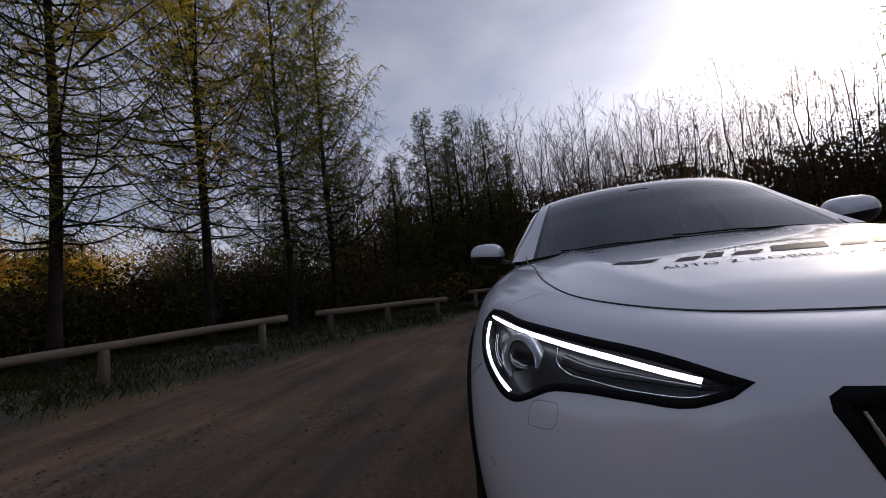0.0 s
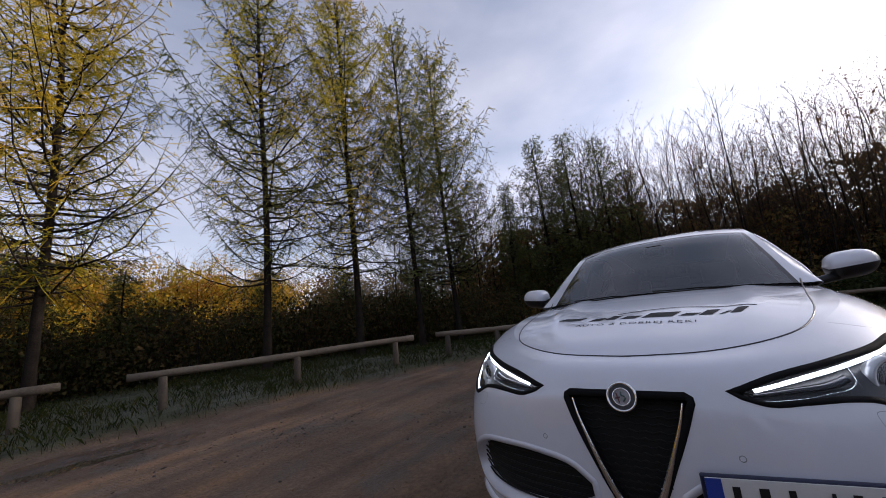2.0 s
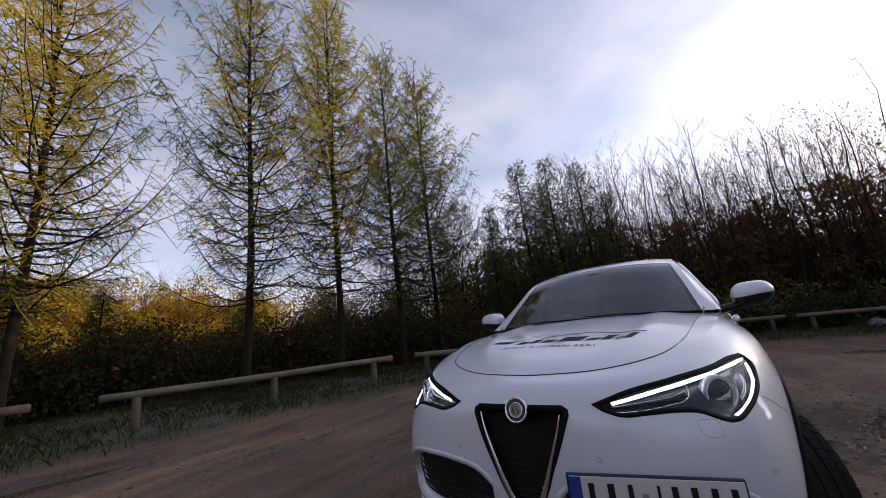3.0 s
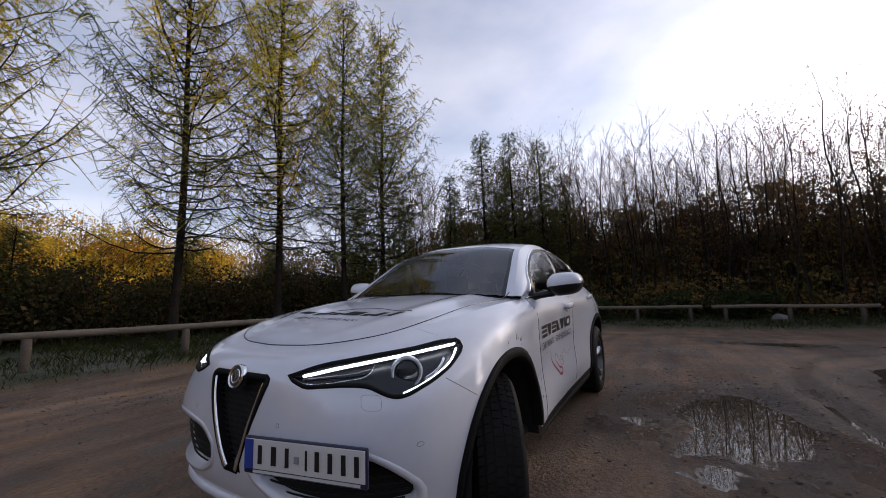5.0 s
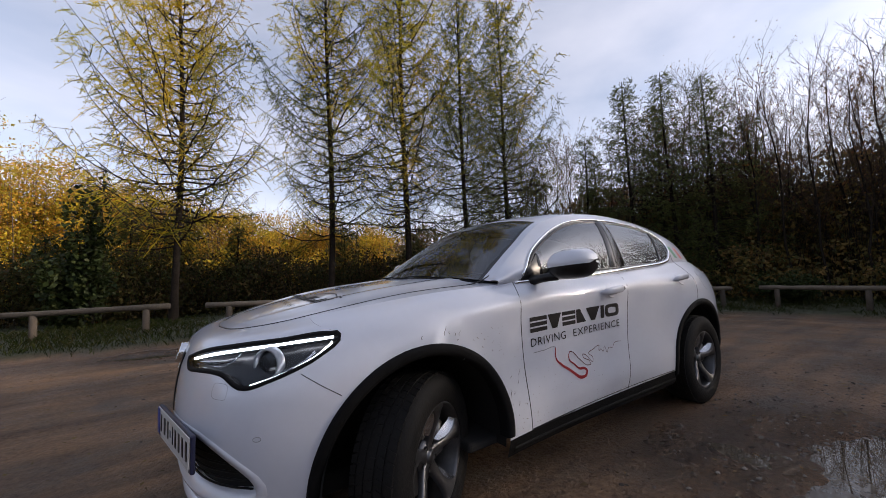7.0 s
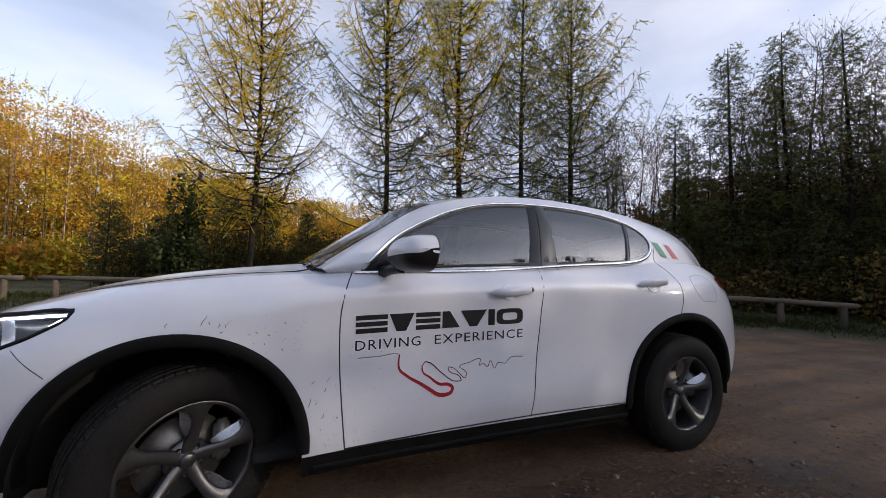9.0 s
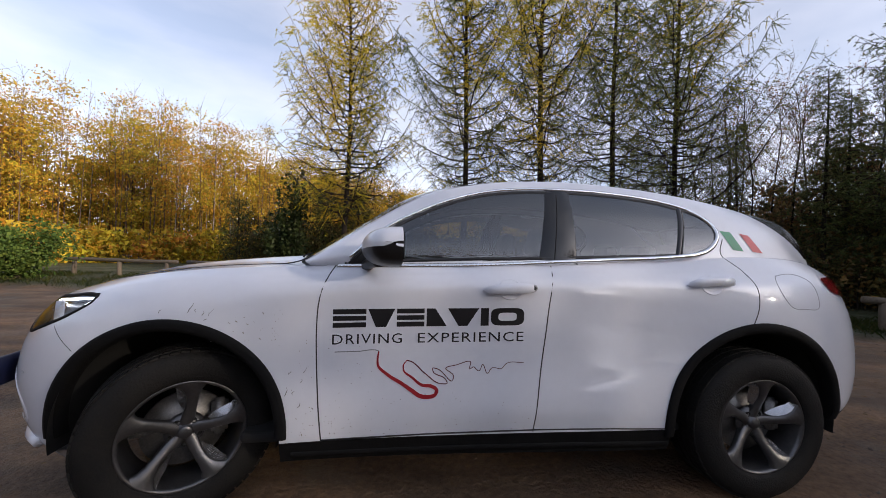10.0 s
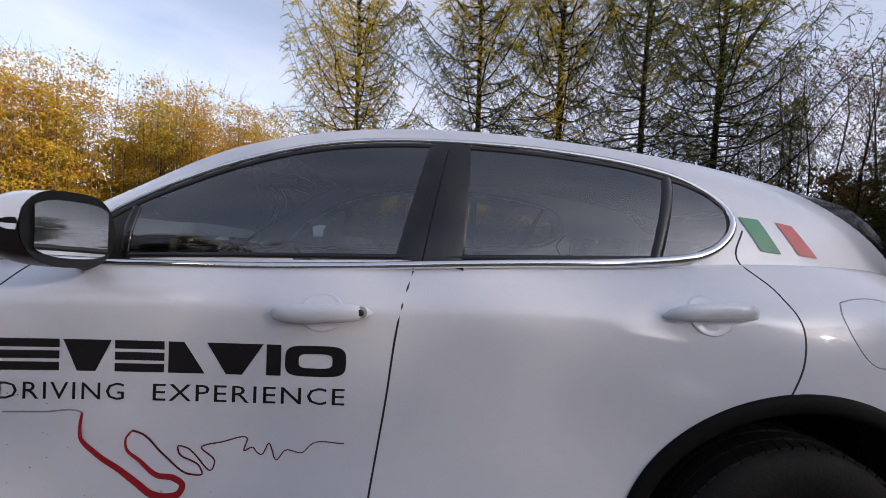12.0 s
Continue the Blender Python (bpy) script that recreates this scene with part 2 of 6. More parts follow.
# ---- ground ----
def smoothstep(a, b, x):
    t = np.clip((np.asarray(x, float) - a) / (b - a), 0, 1)
    return t * t * (3 - 2 * t)


def ripples(x, y, seed=0):
    """Cheap smooth noise from turned waves."""
    r = np.random.RandomState(seed)
    out = np.zeros(np.shape(x))
    for f in (0.35, 0.6, 1.1, 1.9, 3.2, 5.5, 9.0, 14.0):
        for _ in range(3):
            a, ph = r.uniform(0, 2 * np.pi), r.uniform(0, 2 * np.pi)
            out += np.sin(f * (x * np.cos(a) + y * np.sin(a)) * 2 + ph + 0.8 * np.sin(f * (y * np.cos(a) - x * np.sin(a)) + ph)) / f**0.75
    return out / 6


# puddles: x, y, half length, half width, turn
PUDDLES = [(-0.88, 2.10, 0.98, 0.72, -4), (-2.95, 4.30, 1.25, 0.50, -8), (-6.55, 3.60, 0.55, 0.28, 78), (-6.3, 5.9, 0.60, 0.25, 70), (2.75, -5.60, 0.75, 0.20, -18)]
RUT = smooth_path([(-7.6, 8.4, 0), (-6.6, 6.4, 0), (-5.9, 5.1, 0), (-5.4, 4.35, 0), (-4.3, 3.42, 0), (-2.8, 2.92, 0), (-2.0, 2.93, 0), (-0.55, 2.98, 0), (0.3, 3.2, 0), (2.6, 4.3, 0)], 40)[:, :2]


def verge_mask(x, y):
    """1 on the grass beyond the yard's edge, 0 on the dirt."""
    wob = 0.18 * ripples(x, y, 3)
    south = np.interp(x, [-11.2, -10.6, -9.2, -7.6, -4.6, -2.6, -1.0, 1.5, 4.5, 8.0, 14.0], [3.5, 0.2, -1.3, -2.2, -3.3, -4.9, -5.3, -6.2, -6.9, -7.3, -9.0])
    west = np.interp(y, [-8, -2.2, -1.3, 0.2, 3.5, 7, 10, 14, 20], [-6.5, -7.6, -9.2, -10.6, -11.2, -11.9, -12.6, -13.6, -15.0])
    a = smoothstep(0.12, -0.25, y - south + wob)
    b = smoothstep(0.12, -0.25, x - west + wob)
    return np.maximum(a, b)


def rut_gap(qx, qy):
    """How far points lie from the wheel rut's middle."""
    d = np.full(qx.shape, 9.0)
    for (ax, ay), (bx, by) in zip(RUT[:-1], RUT[1:]):
        t = np.clip(((qx - ax) * (bx - ax) + (qy - ay) * (by - ay)) / ((bx - ax) ** 2 + (by - ay) ** 2), 0, 1)
        d = np.minimum(d, np.hypot(qx - ax - t * (bx - ax), qy - ay - t * (by - ay)))
    return d


def height(x, y):
    x, y = np.asarray(x, float), np.asarray(y, float)
    z = 0.012 * ripples(x, y, 1) + 0.03 * ripples(x * 0.25, y * 0.25, 2) * smoothstep(2.5, 8, np.hypot(x, y))
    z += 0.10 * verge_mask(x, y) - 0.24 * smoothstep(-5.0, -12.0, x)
    z += 1.2 * smoothstep(-18, -32, x) + 0.6 * smoothstep(-13, -24, y) * smoothstep(12, 4, x)
    wave = 0.34 * ripples(x * 1.9, y * 1.9, 7) + 0.12 * ripples(x * 5.0, y * 5.0, 8)
    for px, py, a, b, turn in PUDDLES:
        c, s = math.cos(radians(turn)), math.sin(radians(turn))
        u, w = ((x - px) * c + (y - py) * s) / a, (-(x - px) * s + (y - py) * c) / b
        d = np.sqrt(u * u + w * w) + wave
        z -= 0.075 * smoothstep(1.28, 0.5, d)
    near = (x > -10) & (x < 3.5) & (y > 2) & (y < 9)
    if near.any():
        d = rut_gap(np.atleast_1d(x)[np.atleast_1d(near)], np.atleast_1d(y)[np.atleast_1d(near)])
        z = np.array(z, float)
        z[near] += -0.045 * np.exp(-((d / 0.10) ** 2)) + 0.022 * np.exp(-(((d - 0.20) / 0.07) ** 2))
    return z


def spaced(near, far, fine, ratio=1.07):
    """Places along an axis: fine within near, then coarser out to far."""
    a, s = [0.0], fine
    while a[-1] < far:
        a.append(a[-1] + s)
        if a[-1] > near:
            s *= ratio
    return np.array([-v for v in a[:0:-1]] + a)


gx = spaced(6.0, 900, 0.068, 1.06) - 1.0
gy = spaced(6.0, 900, 0.068, 1.06) + 0.0
GX, GY = np.meshgrid(gx, gy, indexing="ij")
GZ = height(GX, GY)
GZ += (0.6 - GZ) * smoothstep(45, 90, np.hypot(GX, GY))
v, f = sheet(np.stack([GX, GY, GZ], -1))


def dirt_mat():
    m = bpy.data.materials.new("wet_dirt")
    m.use_nodes = True
    n, l = m.node_tree.nodes, m.node_tree.links
    p = n["Principled BSDF"]
    co = n.new("ShaderNodeTexCoord")

    def noise_(scale, detail=5.0, rough=0.6):
        t = n.new("ShaderNodeTexNoise")
        t.inputs["Scale"].default_value, t.inputs["Detail"].default_value, t.inputs["Roughness"].default_value = scale, detail, rough
        l.new(co.outputs["Object"], t.inputs["Vector"])
        return t.outputs["Fac"]

    def ramp(fac, stops):
        r = n.new("ShaderNodeValToRGB")
        e = r.color_ramp.elements
        while len(e) < len(stops):
            e.new(0.5)
        for i, (pos, c) in enumerate(stops):
            e[i].position, e[i].color = pos, (*c, 1)
        l.new(fac, r.inputs["Fac"])
        return r.outputs["Color"]

    def mixc(fac, a, b, kind="MIX"):
        x = n.new("ShaderNodeMix")
        x.data_type, x.blend_type = "RGBA", kind
        if isinstance(fac, float):
            x.inputs["Factor"].default_value = fac
        else:
            l.new(fac, x.inputs["Factor"])
        l.new(a, x.inputs["A"])
        l.new(b, x.inputs["B"])
        return x.outputs["Result"]

    base = ramp(noise_(0.55, 6), [(0.32, (0.074, 0.044, 0.027)), (0.5, (0.175, 0.094, 0.045)), (0.68, (0.31, 0.165, 0.074))])
    fine = ramp(noise_(26, 8, 0.7), [(0.38, (0.04, 0.030, 0.023)), (0.60, (0.24, 0.160, 0.098))])
    dirt = mixc(0.45, base, fine)
    # long streaks where wheels have gone round the yard
    way = n.new("ShaderNodeMapping")
    way.inputs["Scale"].default_value = (0.35, 3.2, 1.0)
    way.inputs["Rotation"].default_value = (0, 0, -0.25)
    l.new(co.outputs["Object"], way.inputs["Vector"])
    streak = n.new("ShaderNodeTexNoise")
    streak.inputs["Scale"].default_value, streak.inputs["Detail"].default_value = 1.0, 6.0
    l.new(way.outputs["Vector"], streak.inputs["Vector"])
    worn = ramp(streak.outputs["Fac"], [(0.36, (0.58, 0.57, 0.57)), (0.52, (1.0, 1.0, 1.0)), (0.68, (1.34, 1.29, 1.2))])
    dirt = mixc(1.0, dirt, worn, "MULTIPLY")
    vor = n.new("ShaderNodeTexVoronoi")
    vor.inputs["Scale"].default_value = 38
    l.new(co.outputs["Object"], vor.inputs["Vector"])
    peb = ramp(vor.outputs["Distance"], [(0.0, (0.24, 0.21, 0.18)), (0.34, (0.10, 0.08, 0.062))])
    gate = n.new("ShaderNodeMapRange")
    gate.inputs["From Min"].default_value, gate.inputs["From Max"].default_value = 0.52, 0.68
    gate.inputs["To Max"].default_value = 0.75
    l.new(noise_(1.3, 3), gate.inputs["Value"])
    dirt = mixc(gate.outputs["Result"], dirt, peb)
    grass = ramp(noise_(5, 6, 0.7), [(0.35, (0.022, 0.026, 0.009)), (0.6, (0.046, 0.052, 0.018)), (0.75, (0.080, 0.058, 0.028))])
    at = n.new("ShaderNodeAttribute")
    at.attribute_name = "verge"
    soak = n.new("ShaderNodeAttribute")
    soak.attribute_name = "wet"
    mud = n.new("ShaderNodeMix")
    mud.data_type, mud.blend_type = "RGBA", "MULTIPLY"
    l.new(soak.outputs["Fac"], mud.inputs["Factor"])
    l.new(dirt, mud.inputs["A"])
    mud.inputs["B"].default_value = (0.55, 0.52, 0.50, 1)
    col = mixc(at.outputs["Fac"], mud.outputs["Result"], grass)
    l.new(col, p.inputs["Base Color"])
    wet = n.new("ShaderNodeMapRange")
    wet.inputs["From Min"].default_value, wet.inputs["From Max"].default_value = 0.35, 0.65
    wet.inputs["To Min"].default_value, wet.inputs["To Max"].default_value = 0.42, 0.82
    l.new(noise_(0.8, 4), wet.inputs["Value"])
    sheen = n.new("ShaderNodeMath")
    sheen.operation = "MULTIPLY_ADD"
    l.new(soak.outputs["Fac"], sheen.inputs[0])
    sheen.inputs[1].default_value = -0.32
    l.new(wet.outputs["Result"], sheen.inputs[2])
    l.new(sheen.outputs[0], p.inputs["Roughness"])
    p.inputs["Specular IOR Level"].default_value = 0.5
    add = n.new("ShaderNodeMath")
    add.operation = "MULTIPLY_ADD"
    l.new(vor.outputs["Distance"], add.inputs[0])
    add.inputs[1].default_value = -0.35
    l.new(noise_(18, 9, 0.75), add.inputs[2])
    b = n.new("ShaderNodeBump")
    b.inputs["Strength"].default_value, b.inputs["Distance"].default_value = 0.9, 0.045
    l.new(add.outputs[0], b.inputs["Height"])
    l.new(b.outputs["Normal"], p.inputs["Normal"])
    return m


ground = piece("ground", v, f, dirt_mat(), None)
tagged(ground, "damp brown dirt yard with ruts, gravel and grassy verges", "ground", kind="structure")
att = ground.data.attributes.new("verge", "FLOAT", "POINT")
att.data.foreach_set("value", verge_mask(GX, GY).ravel().astype(np.float32))

WATER = mat("puddle_water", (0.085, 0.068, 0.050), 0.012, 0.0, 0.3, 2.0, spec=0.6)
for px, py, a, b, turn in PUDDLES:
    # a level sheet under the lip of its hollow; the ground's own shape makes the shore
    g = np.linspace(-1.45 * a, 1.45 * a, 90)
    X, Y = np.meshgrid(px + g, py + g, indexing="ij")
    c, s = math.cos(radians(turn)), math.sin(radians(turn))
    d = np.hypot(((X - px) * c + (Y - py) * s) / a, (-(X - px) * s + (Y - py) * c) / b)
    H = height(X, Y)
    lip = H[(d > 1.25) & (d < 1.42)]
    lev = min(np.percentile(lip, 12) - 0.004, np.percentile(H[d < 0.7], 30) + 0.05)
    keep = (H < lev + 0.02) & (d < 1.45)
    v, f = sheet(np.stack([X, Y, np.full(X.shape, lev)], -1))
    f = f[keep.ravel()[f].any(1)]
    used, back = np.unique(f, return_inverse=True)
    tagged(piece("puddle", v[used], back.reshape(f.shape).tolist(), WATER), "shallow brown puddle reflecting the trees", "puddle", "puddles in the yard", "structure")
att = ground.data.attributes.new("wet", "FLOAT", "POINT")
wetness = np.zeros(GX.shape)
for px, py, a, b, turn in PUDDLES:
    c, s = math.cos(radians(turn)), math.sin(radians(turn))
    d = np.hypot(((GX - px) * c + (GY - py) * s) / (a + 0.35), (-(GX - px) * s + (GY - py) * c) / (b + 0.35)) + 0.25 * ripples(GX * 1.5, GY * 1.5, 5)
    wetness = np.maximum(wetness, smoothstep(1.5, 0.8, d))
wetness = np.maximum(wetness, 0.85 * smoothstep(0.26, 0.06, rut_gap(GX, GY) + 0.05 * ripples(GX, GY, 6)))
att.data.foreach_set("value", wetness.ravel().astype(np.float32))

# gravel
rs = np.random.RandomState(11)
PATCHES = [(-0.9, 2.05, 1.5, 1.1, 1800), (1.1, -3.8, 0.75, 0.40, 420), (0.1, -2.45, 0.5, 0.5, 300), (2.7, -5.6, 0.8, 0.25, 90), (-2.9, 4.3, 1.4, 0.8, 150), (0.0, 0.0, 6.0, 6.0, 900), (-4, 1.5, 3.0, 2.0, 260), (-2.6, 1.6, 1.6, 1.2, 420), (2.2, -4.4, 1.6, 0.8, 260)]
ico = bmesh.new()
bmesh.ops.create_icosphere(ico, subdivisions=1, radius=1.0)
iv = np.array([q.co for q in ico.verts])
ifc = [[w.index for w in q.verts] for q in ico.faces]
ico.free()
stone_mats = [mat("pale_stone", (0.17, 0.15, 0.13), 0.8, 0.0, 0.4, 30, 0.3, 90, per_island=0.5), mat("brown_stone", (0.075, 0.058, 0.045), 0.85, 0.0, 0.4, 30, 0.3, 90, per_island=0.5)]
for mi, sm in enumerate(stone_mats):
    chunks = []
    for cx, cy, ra, rb, n in PATCHES:
        for _ in range(n // 2):
            x, y = cx + rs.normal() * ra * 0.6, cy + rs.normal() * rb * 0.6
            if abs(x) < 2.2 and abs(y) < 0.9:
                continue
            r = 0.004 + 0.014 * rs.random_sample() ** 3
            sc = np.array([1.0, rs.uniform(0.6, 1.0), rs.uniform(0.35, 0.7)]) * r
            a = rs.uniform(0, 6.28)
            q = iv * (1 + 0.42 * rs.normal(size=(len(iv), 1)).clip(-1, 1)) * sc
            q = np.stack([q[:, 0] * math.cos(a) - q[:, 1] * math.sin(a), q[:, 0] * math.sin(a) + q[:, 1] * math.cos(a), q[:, 2]], -1)
            chunks.append((q + np.array([x, y, float(height(x, y)) + r * 0.15]), ifc))
    tagged(piece("gravel", *join(*chunks), sm, None, smooth=False), "loose small stones lying on damp dirt", "gravel", kind="stuff")


# ---- the car: forward +x, left +y, wheels on z = 0 ----
NOSE_M, TAIL_M = 1.15, -1.25
# eight levels of the lower body, bottom to top: nose x, tail x, squareness at nose and tail
LEVEL_NOSE = [2.16, 2.275, 2.325, 2.335, 2.325, 2.30, 2.245, 2.15]
LEVEL_TAIL = [-2.28, -2.40, -2.43, -2.42, -2.38, -2.33, -2.28, -2.22]
LEVEL_SQ = [3.0, 3.3, 3.5, 3.6, 3.4, 3.0, 2.7, 2.4]
TAIL_SQ = [3.0, 3.3, 3.5, 3.6, 3.7, 3.8, 4.0, 4.2]
LEVEL_Z = [
    curve1([(2.34, 0.21), (1.9, 0.21), (1.0, 0.25), (-1.0, 0.25), (-1.9, 0.27), (-2.45, 0.30)]),
    curve1([(2.34, 0.33), (1.9, 0.32), (1.0, 0.345), (-1.0, 0.365), (-1.9, 0.40), (-2.45, 0.42)]),
    curve1([(2.34, 0.47), (1.9, 0.47), (1.0, 0.48), (-1.0, 0.50), (-1.9, 0.54), (-2.45, 0.55)]),
    curve1([(2.34, 0.61), (1.9, 0.63), (1.0, 0.68), (-1.0, 0.70), (-1.9, 0.70), (-2.45, 0.68)]),
    curve1([(2.34, 0.745), (1.9, 0.79), (1.0, 0.88), (-1.0, 0.91), (-1.9, 0.90), (-2.45, 0.84)]),
    curve1([(2.34, 0.86), (1.9, 0.91), (1.4, 0.985), (0.8, 1.02), (-1.0, 1.06), (-1.9, 1.05), (-2.45, 0.98)]),
    curve1([(2.34, 0.925), (1.9, 0.985), (1.4, 1.055), (0.8, 1.085), (-1.0, 1.14), (-1.9, 1.14), (-2.45, 1.09)]),
    curve1([(2.15, 0.965), (1.9, 1.02), (1.4, 1.095), (0.8, 1.13), (-0.3, 1.165), (-1.05, 1.205), (-1.6, 1.225), (-2.3, 1.16)]),
]
LEVEL_W = [
    curve1([(2.3, 0.86), (1.4, 0.90), (0.8, 0.880), (-0.8, 0.885), (-1.4, 0.90), (-2.4, 0.84)]),
    curve1([(2.3, 0.90), (1.4, 0.940), (0.8, 0.905), (-0.8, 0.912), (-1.4, 0.950), (-2.4, 0.88)]),
    curve1([(2.3, 0.91), (1.4, 0.945), (0.8, 0.910), (-0.3, 0.915), (-0.8, 0.922), (-1.4, 0.955), (-2.4, 0.89)]),
    curve1([(2.3, 0.91), (1.4, 0.945), (0.8, 0.897), (-0.3, 0.898), (-0.8, 0.910), (-1.4, 0.956), (-2.4, 0.89)]),
    curve1([(2.3, 0.90), (1.4, 0.938), (0.8, 0.893), (-0.3, 0.900), (-0.8, 0.912), (-1.4, 0.950), (-2.4, 0.88)]),
    curve1([(2.3, 0.87), (1.4, 0.905), (0.8, 0.886), (-0.3, 0.900), (-0.8, 0.906), (-1.4, 0.918), (-2.4, 0.84)]),
    curve1([(2.3, 0.82), (1.4, 0.845), (0.8, 0.840), (-0.3, 0.852), (-0.8, 0.856), (-1.4, 0.858), (-2.4, 0.78)]),
    curve1([(2.3, 0.76), (1.4, 0.765), (0.8, 0.788), (-0.3, 0.806), (-0.8, 0.810), (-1.4, 0.797), (-2.4, 0.70)]),
]
FRONT_N, SIDE_N, UP_N = 150, 190, 12


def level_curve(j):
    """One level's half outline in plan, from the nose's middle round the side to the tail's middle."""
    e = 2 / LEVEL_SQ[j]
    a = np.linspace(0, np.pi / 2, FRONT_N)
    c, s = np.maximum(np.cos(a), 0) ** e, np.maximum(np.sin(a), 0) ** e
    xf, yf = NOSE_M + (LEVEL_NOSE[j] - NOSE_M) * c, s
    xm = np.linspace(NOSE_M, TAIL_M, SIDE_N)[1:-1]
    c, s = np.maximum(np.cos(a), 0) ** (2 / TAIL_SQ[j]), np.maximum(np.sin(a), 0) ** (2 / TAIL_SQ[j])
    xb, yb = TAIL_M + (LEVEL_TAIL[j] - TAIL_M) * c[::-1], s[::-1]
    x = np.r_[xf, xm, xb]
    y = np.r_[yf, np.ones(len(xm)), yb] * LEVEL_W[j](x)
    return np.stack([x, y, LEVEL_Z[j](x)], -1)


levels = np.stack([level_curve(j) for j in range(8)])
rows = []
for k in range(7 * UP_N + 1):
    j = min(k // UP_N, 6)
    s = k / UP_N - j
    p0, p1, p2, p3 = (levels[min(max(j + d, 0), 7)] for d in (-1, 0, 1, 2))
    rows.append(0.5 * (2 * p1 + (p2 - p0) * s + (2 * p0 - 5 * p1 + 4 * p2 - p3) * s**2 + (3 * p1 - p0 - 3 * p2 + p3) * s**3))
SHELL = np.stack(rows)
EDGE = SHELL[-1]

# hood: from the top edge inwards
hood_mid = curve1([(2.15, 0.965), (2.05, 1.005), (1.9, 1.045), (1.6, 1.105), (1.3, 1.145), (0.95, 1.175), (0.7, 1.19)])
hood_n = int(np.searchsorted(-EDGE[:, 0], -0.80))
hood_rows = []
for s in np.linspace(1, 0, 40):
    e = EDGE[:hood_n].copy()
    lift = hood_mid(e[:, 0]) - e[:, 2]
    e[:, 1] *= s
    ridge = 0.012 * np.exp(-(((s - 0.62) / 0.10) ** 2)) * np.clip((2.1 - e[:, 0]) / 0.5, 0, 1)
    e[:, 2] += lift * (1 - s**2.4) + ridge
    e[:, 0] += 0.10 * (1 - s**2) * np.clip((1.2 - e[:, 0]) / 0.4, 0, 1)
    hood_rows.append(e)
HOOD = np.stack(hood_rows)

# greenhouse: belt line and roof rail
BELT = smooth_path([(0.86, 0.782, 1.128), (0.57, 0.794, 1.135), (0.29, 0.799, 1.143), (0.0, 0.803, 1.153), (-0.4, 0.807, 1.170), (-0.9, 0.809, 1.197), (-1.4, 0.786, 1.226), (-1.8, 0.722, 1.222), (-2.12, 0.570, 1.185)], 260)
RAIL = smooth_path([(0.90, 0.760, 1.150), (0.60, 0.690, 1.345), (0.29, 0.618, 1.525), (0.0, 0.585, 1.602), (-0.4, 0.570, 1.638), (-0.9, 0.560, 1.622), (-1.4, 0.548, 1.566), (-1.72, 0.535, 1.505), (-1.93, 0.520, 1.465)], 260)
side_rows = []
for s in np.linspace(0, 1, 46):
    q = BELT * (1 - s) + RAIL * s
    bow = 4 * s * (1 - s)
    q[:, 1] += 0.030 * bow + 0.018 * bow * s
    q[:, 2] += 0.012 * bow * s
    side_rows.append(q)
CABIN = np.stack(side_rows)
RAIL_X = RAIL[:, 0]
SCREEN_END = int(np.searchsorted(-RAIL_X, -0.27))
bow_x = curve1([(0.9, 0.10), (0.6, 0.085), (0.29, 0.06), (0.0, 0.02), (-0.4, 0.0), (-1.93, -0.05)])
bow_z = curve1([(0.9, 0.03), (0.6, 0.045), (0.29, 0.055), (0.0, 0.05), (-0.4, 0.042), (-1.4, 0.045), (-1.93, 0.04)])
top_rows = []
for s in np.linspace(1, -1, 61):
    q = RAIL * np.array([1, s, 1])
    q[:, 0] += bow_x(RAIL_X) * (1 - abs(s) ** 2.2)
    q[:, 2] += bow_z(RAIL_X) * (1 - abs(s) ** 2.6)
    top_rows.append(q)
TOP = np.stack(top_rows)

car = thing("car", "white sport utility car with black arches, parked on damp dirt", "car")
FLIP = np.array([1, -1, 1])

ARCH = [(1.420, 0.390, 0.455), (-1.400, 0.385, 0.465)]


def in_arch(x, z, grow=0.0):
    hit = np.zeros(np.shape(x), bool)
    for ax, az, ar in ARCH:
        hit |= ((x - ax) ** 2 + (z - az) ** 2 < (ar + grow) ** 2) | ((abs(x - ax) < ar + grow) & (z < az))
    return hit


FRONT_DOOR = smooth_path([(0.71, 1.20), (0.776, 1.07), (0.800, 0.97), (0.806, 0.84), (0.802, 0.715), (0.790, 0.55), (0.770, 0.345)], 24).tolist() + smooth_path([(-0.218, 0.36), (-0.234, 0.531), (-0.268, 0.81), (-0.296, 1.05), (-0.332, 1.20)], 20).tolist()
REAR_DOOR = smooth_path([(-0.332, 1.20), (-0.296, 1.05), (-0.268, 0.81), (-0.234, 0.531), (-0.218, 0.36)], 20).tolist() + [(-0.93, 0.36)] + [(-1.405 + 0.49 * math.cos(a), 0.385 + 0.49 * math.sin(a)) for a in np.linspace(0.1, 1.35, 14)] + smooth_path([(-1.326, 0.87), (-1.375, 0.98), (-1.388, 1.08), (-1.37, 1.15), (-1.31, 1.26)], 12).tolist()


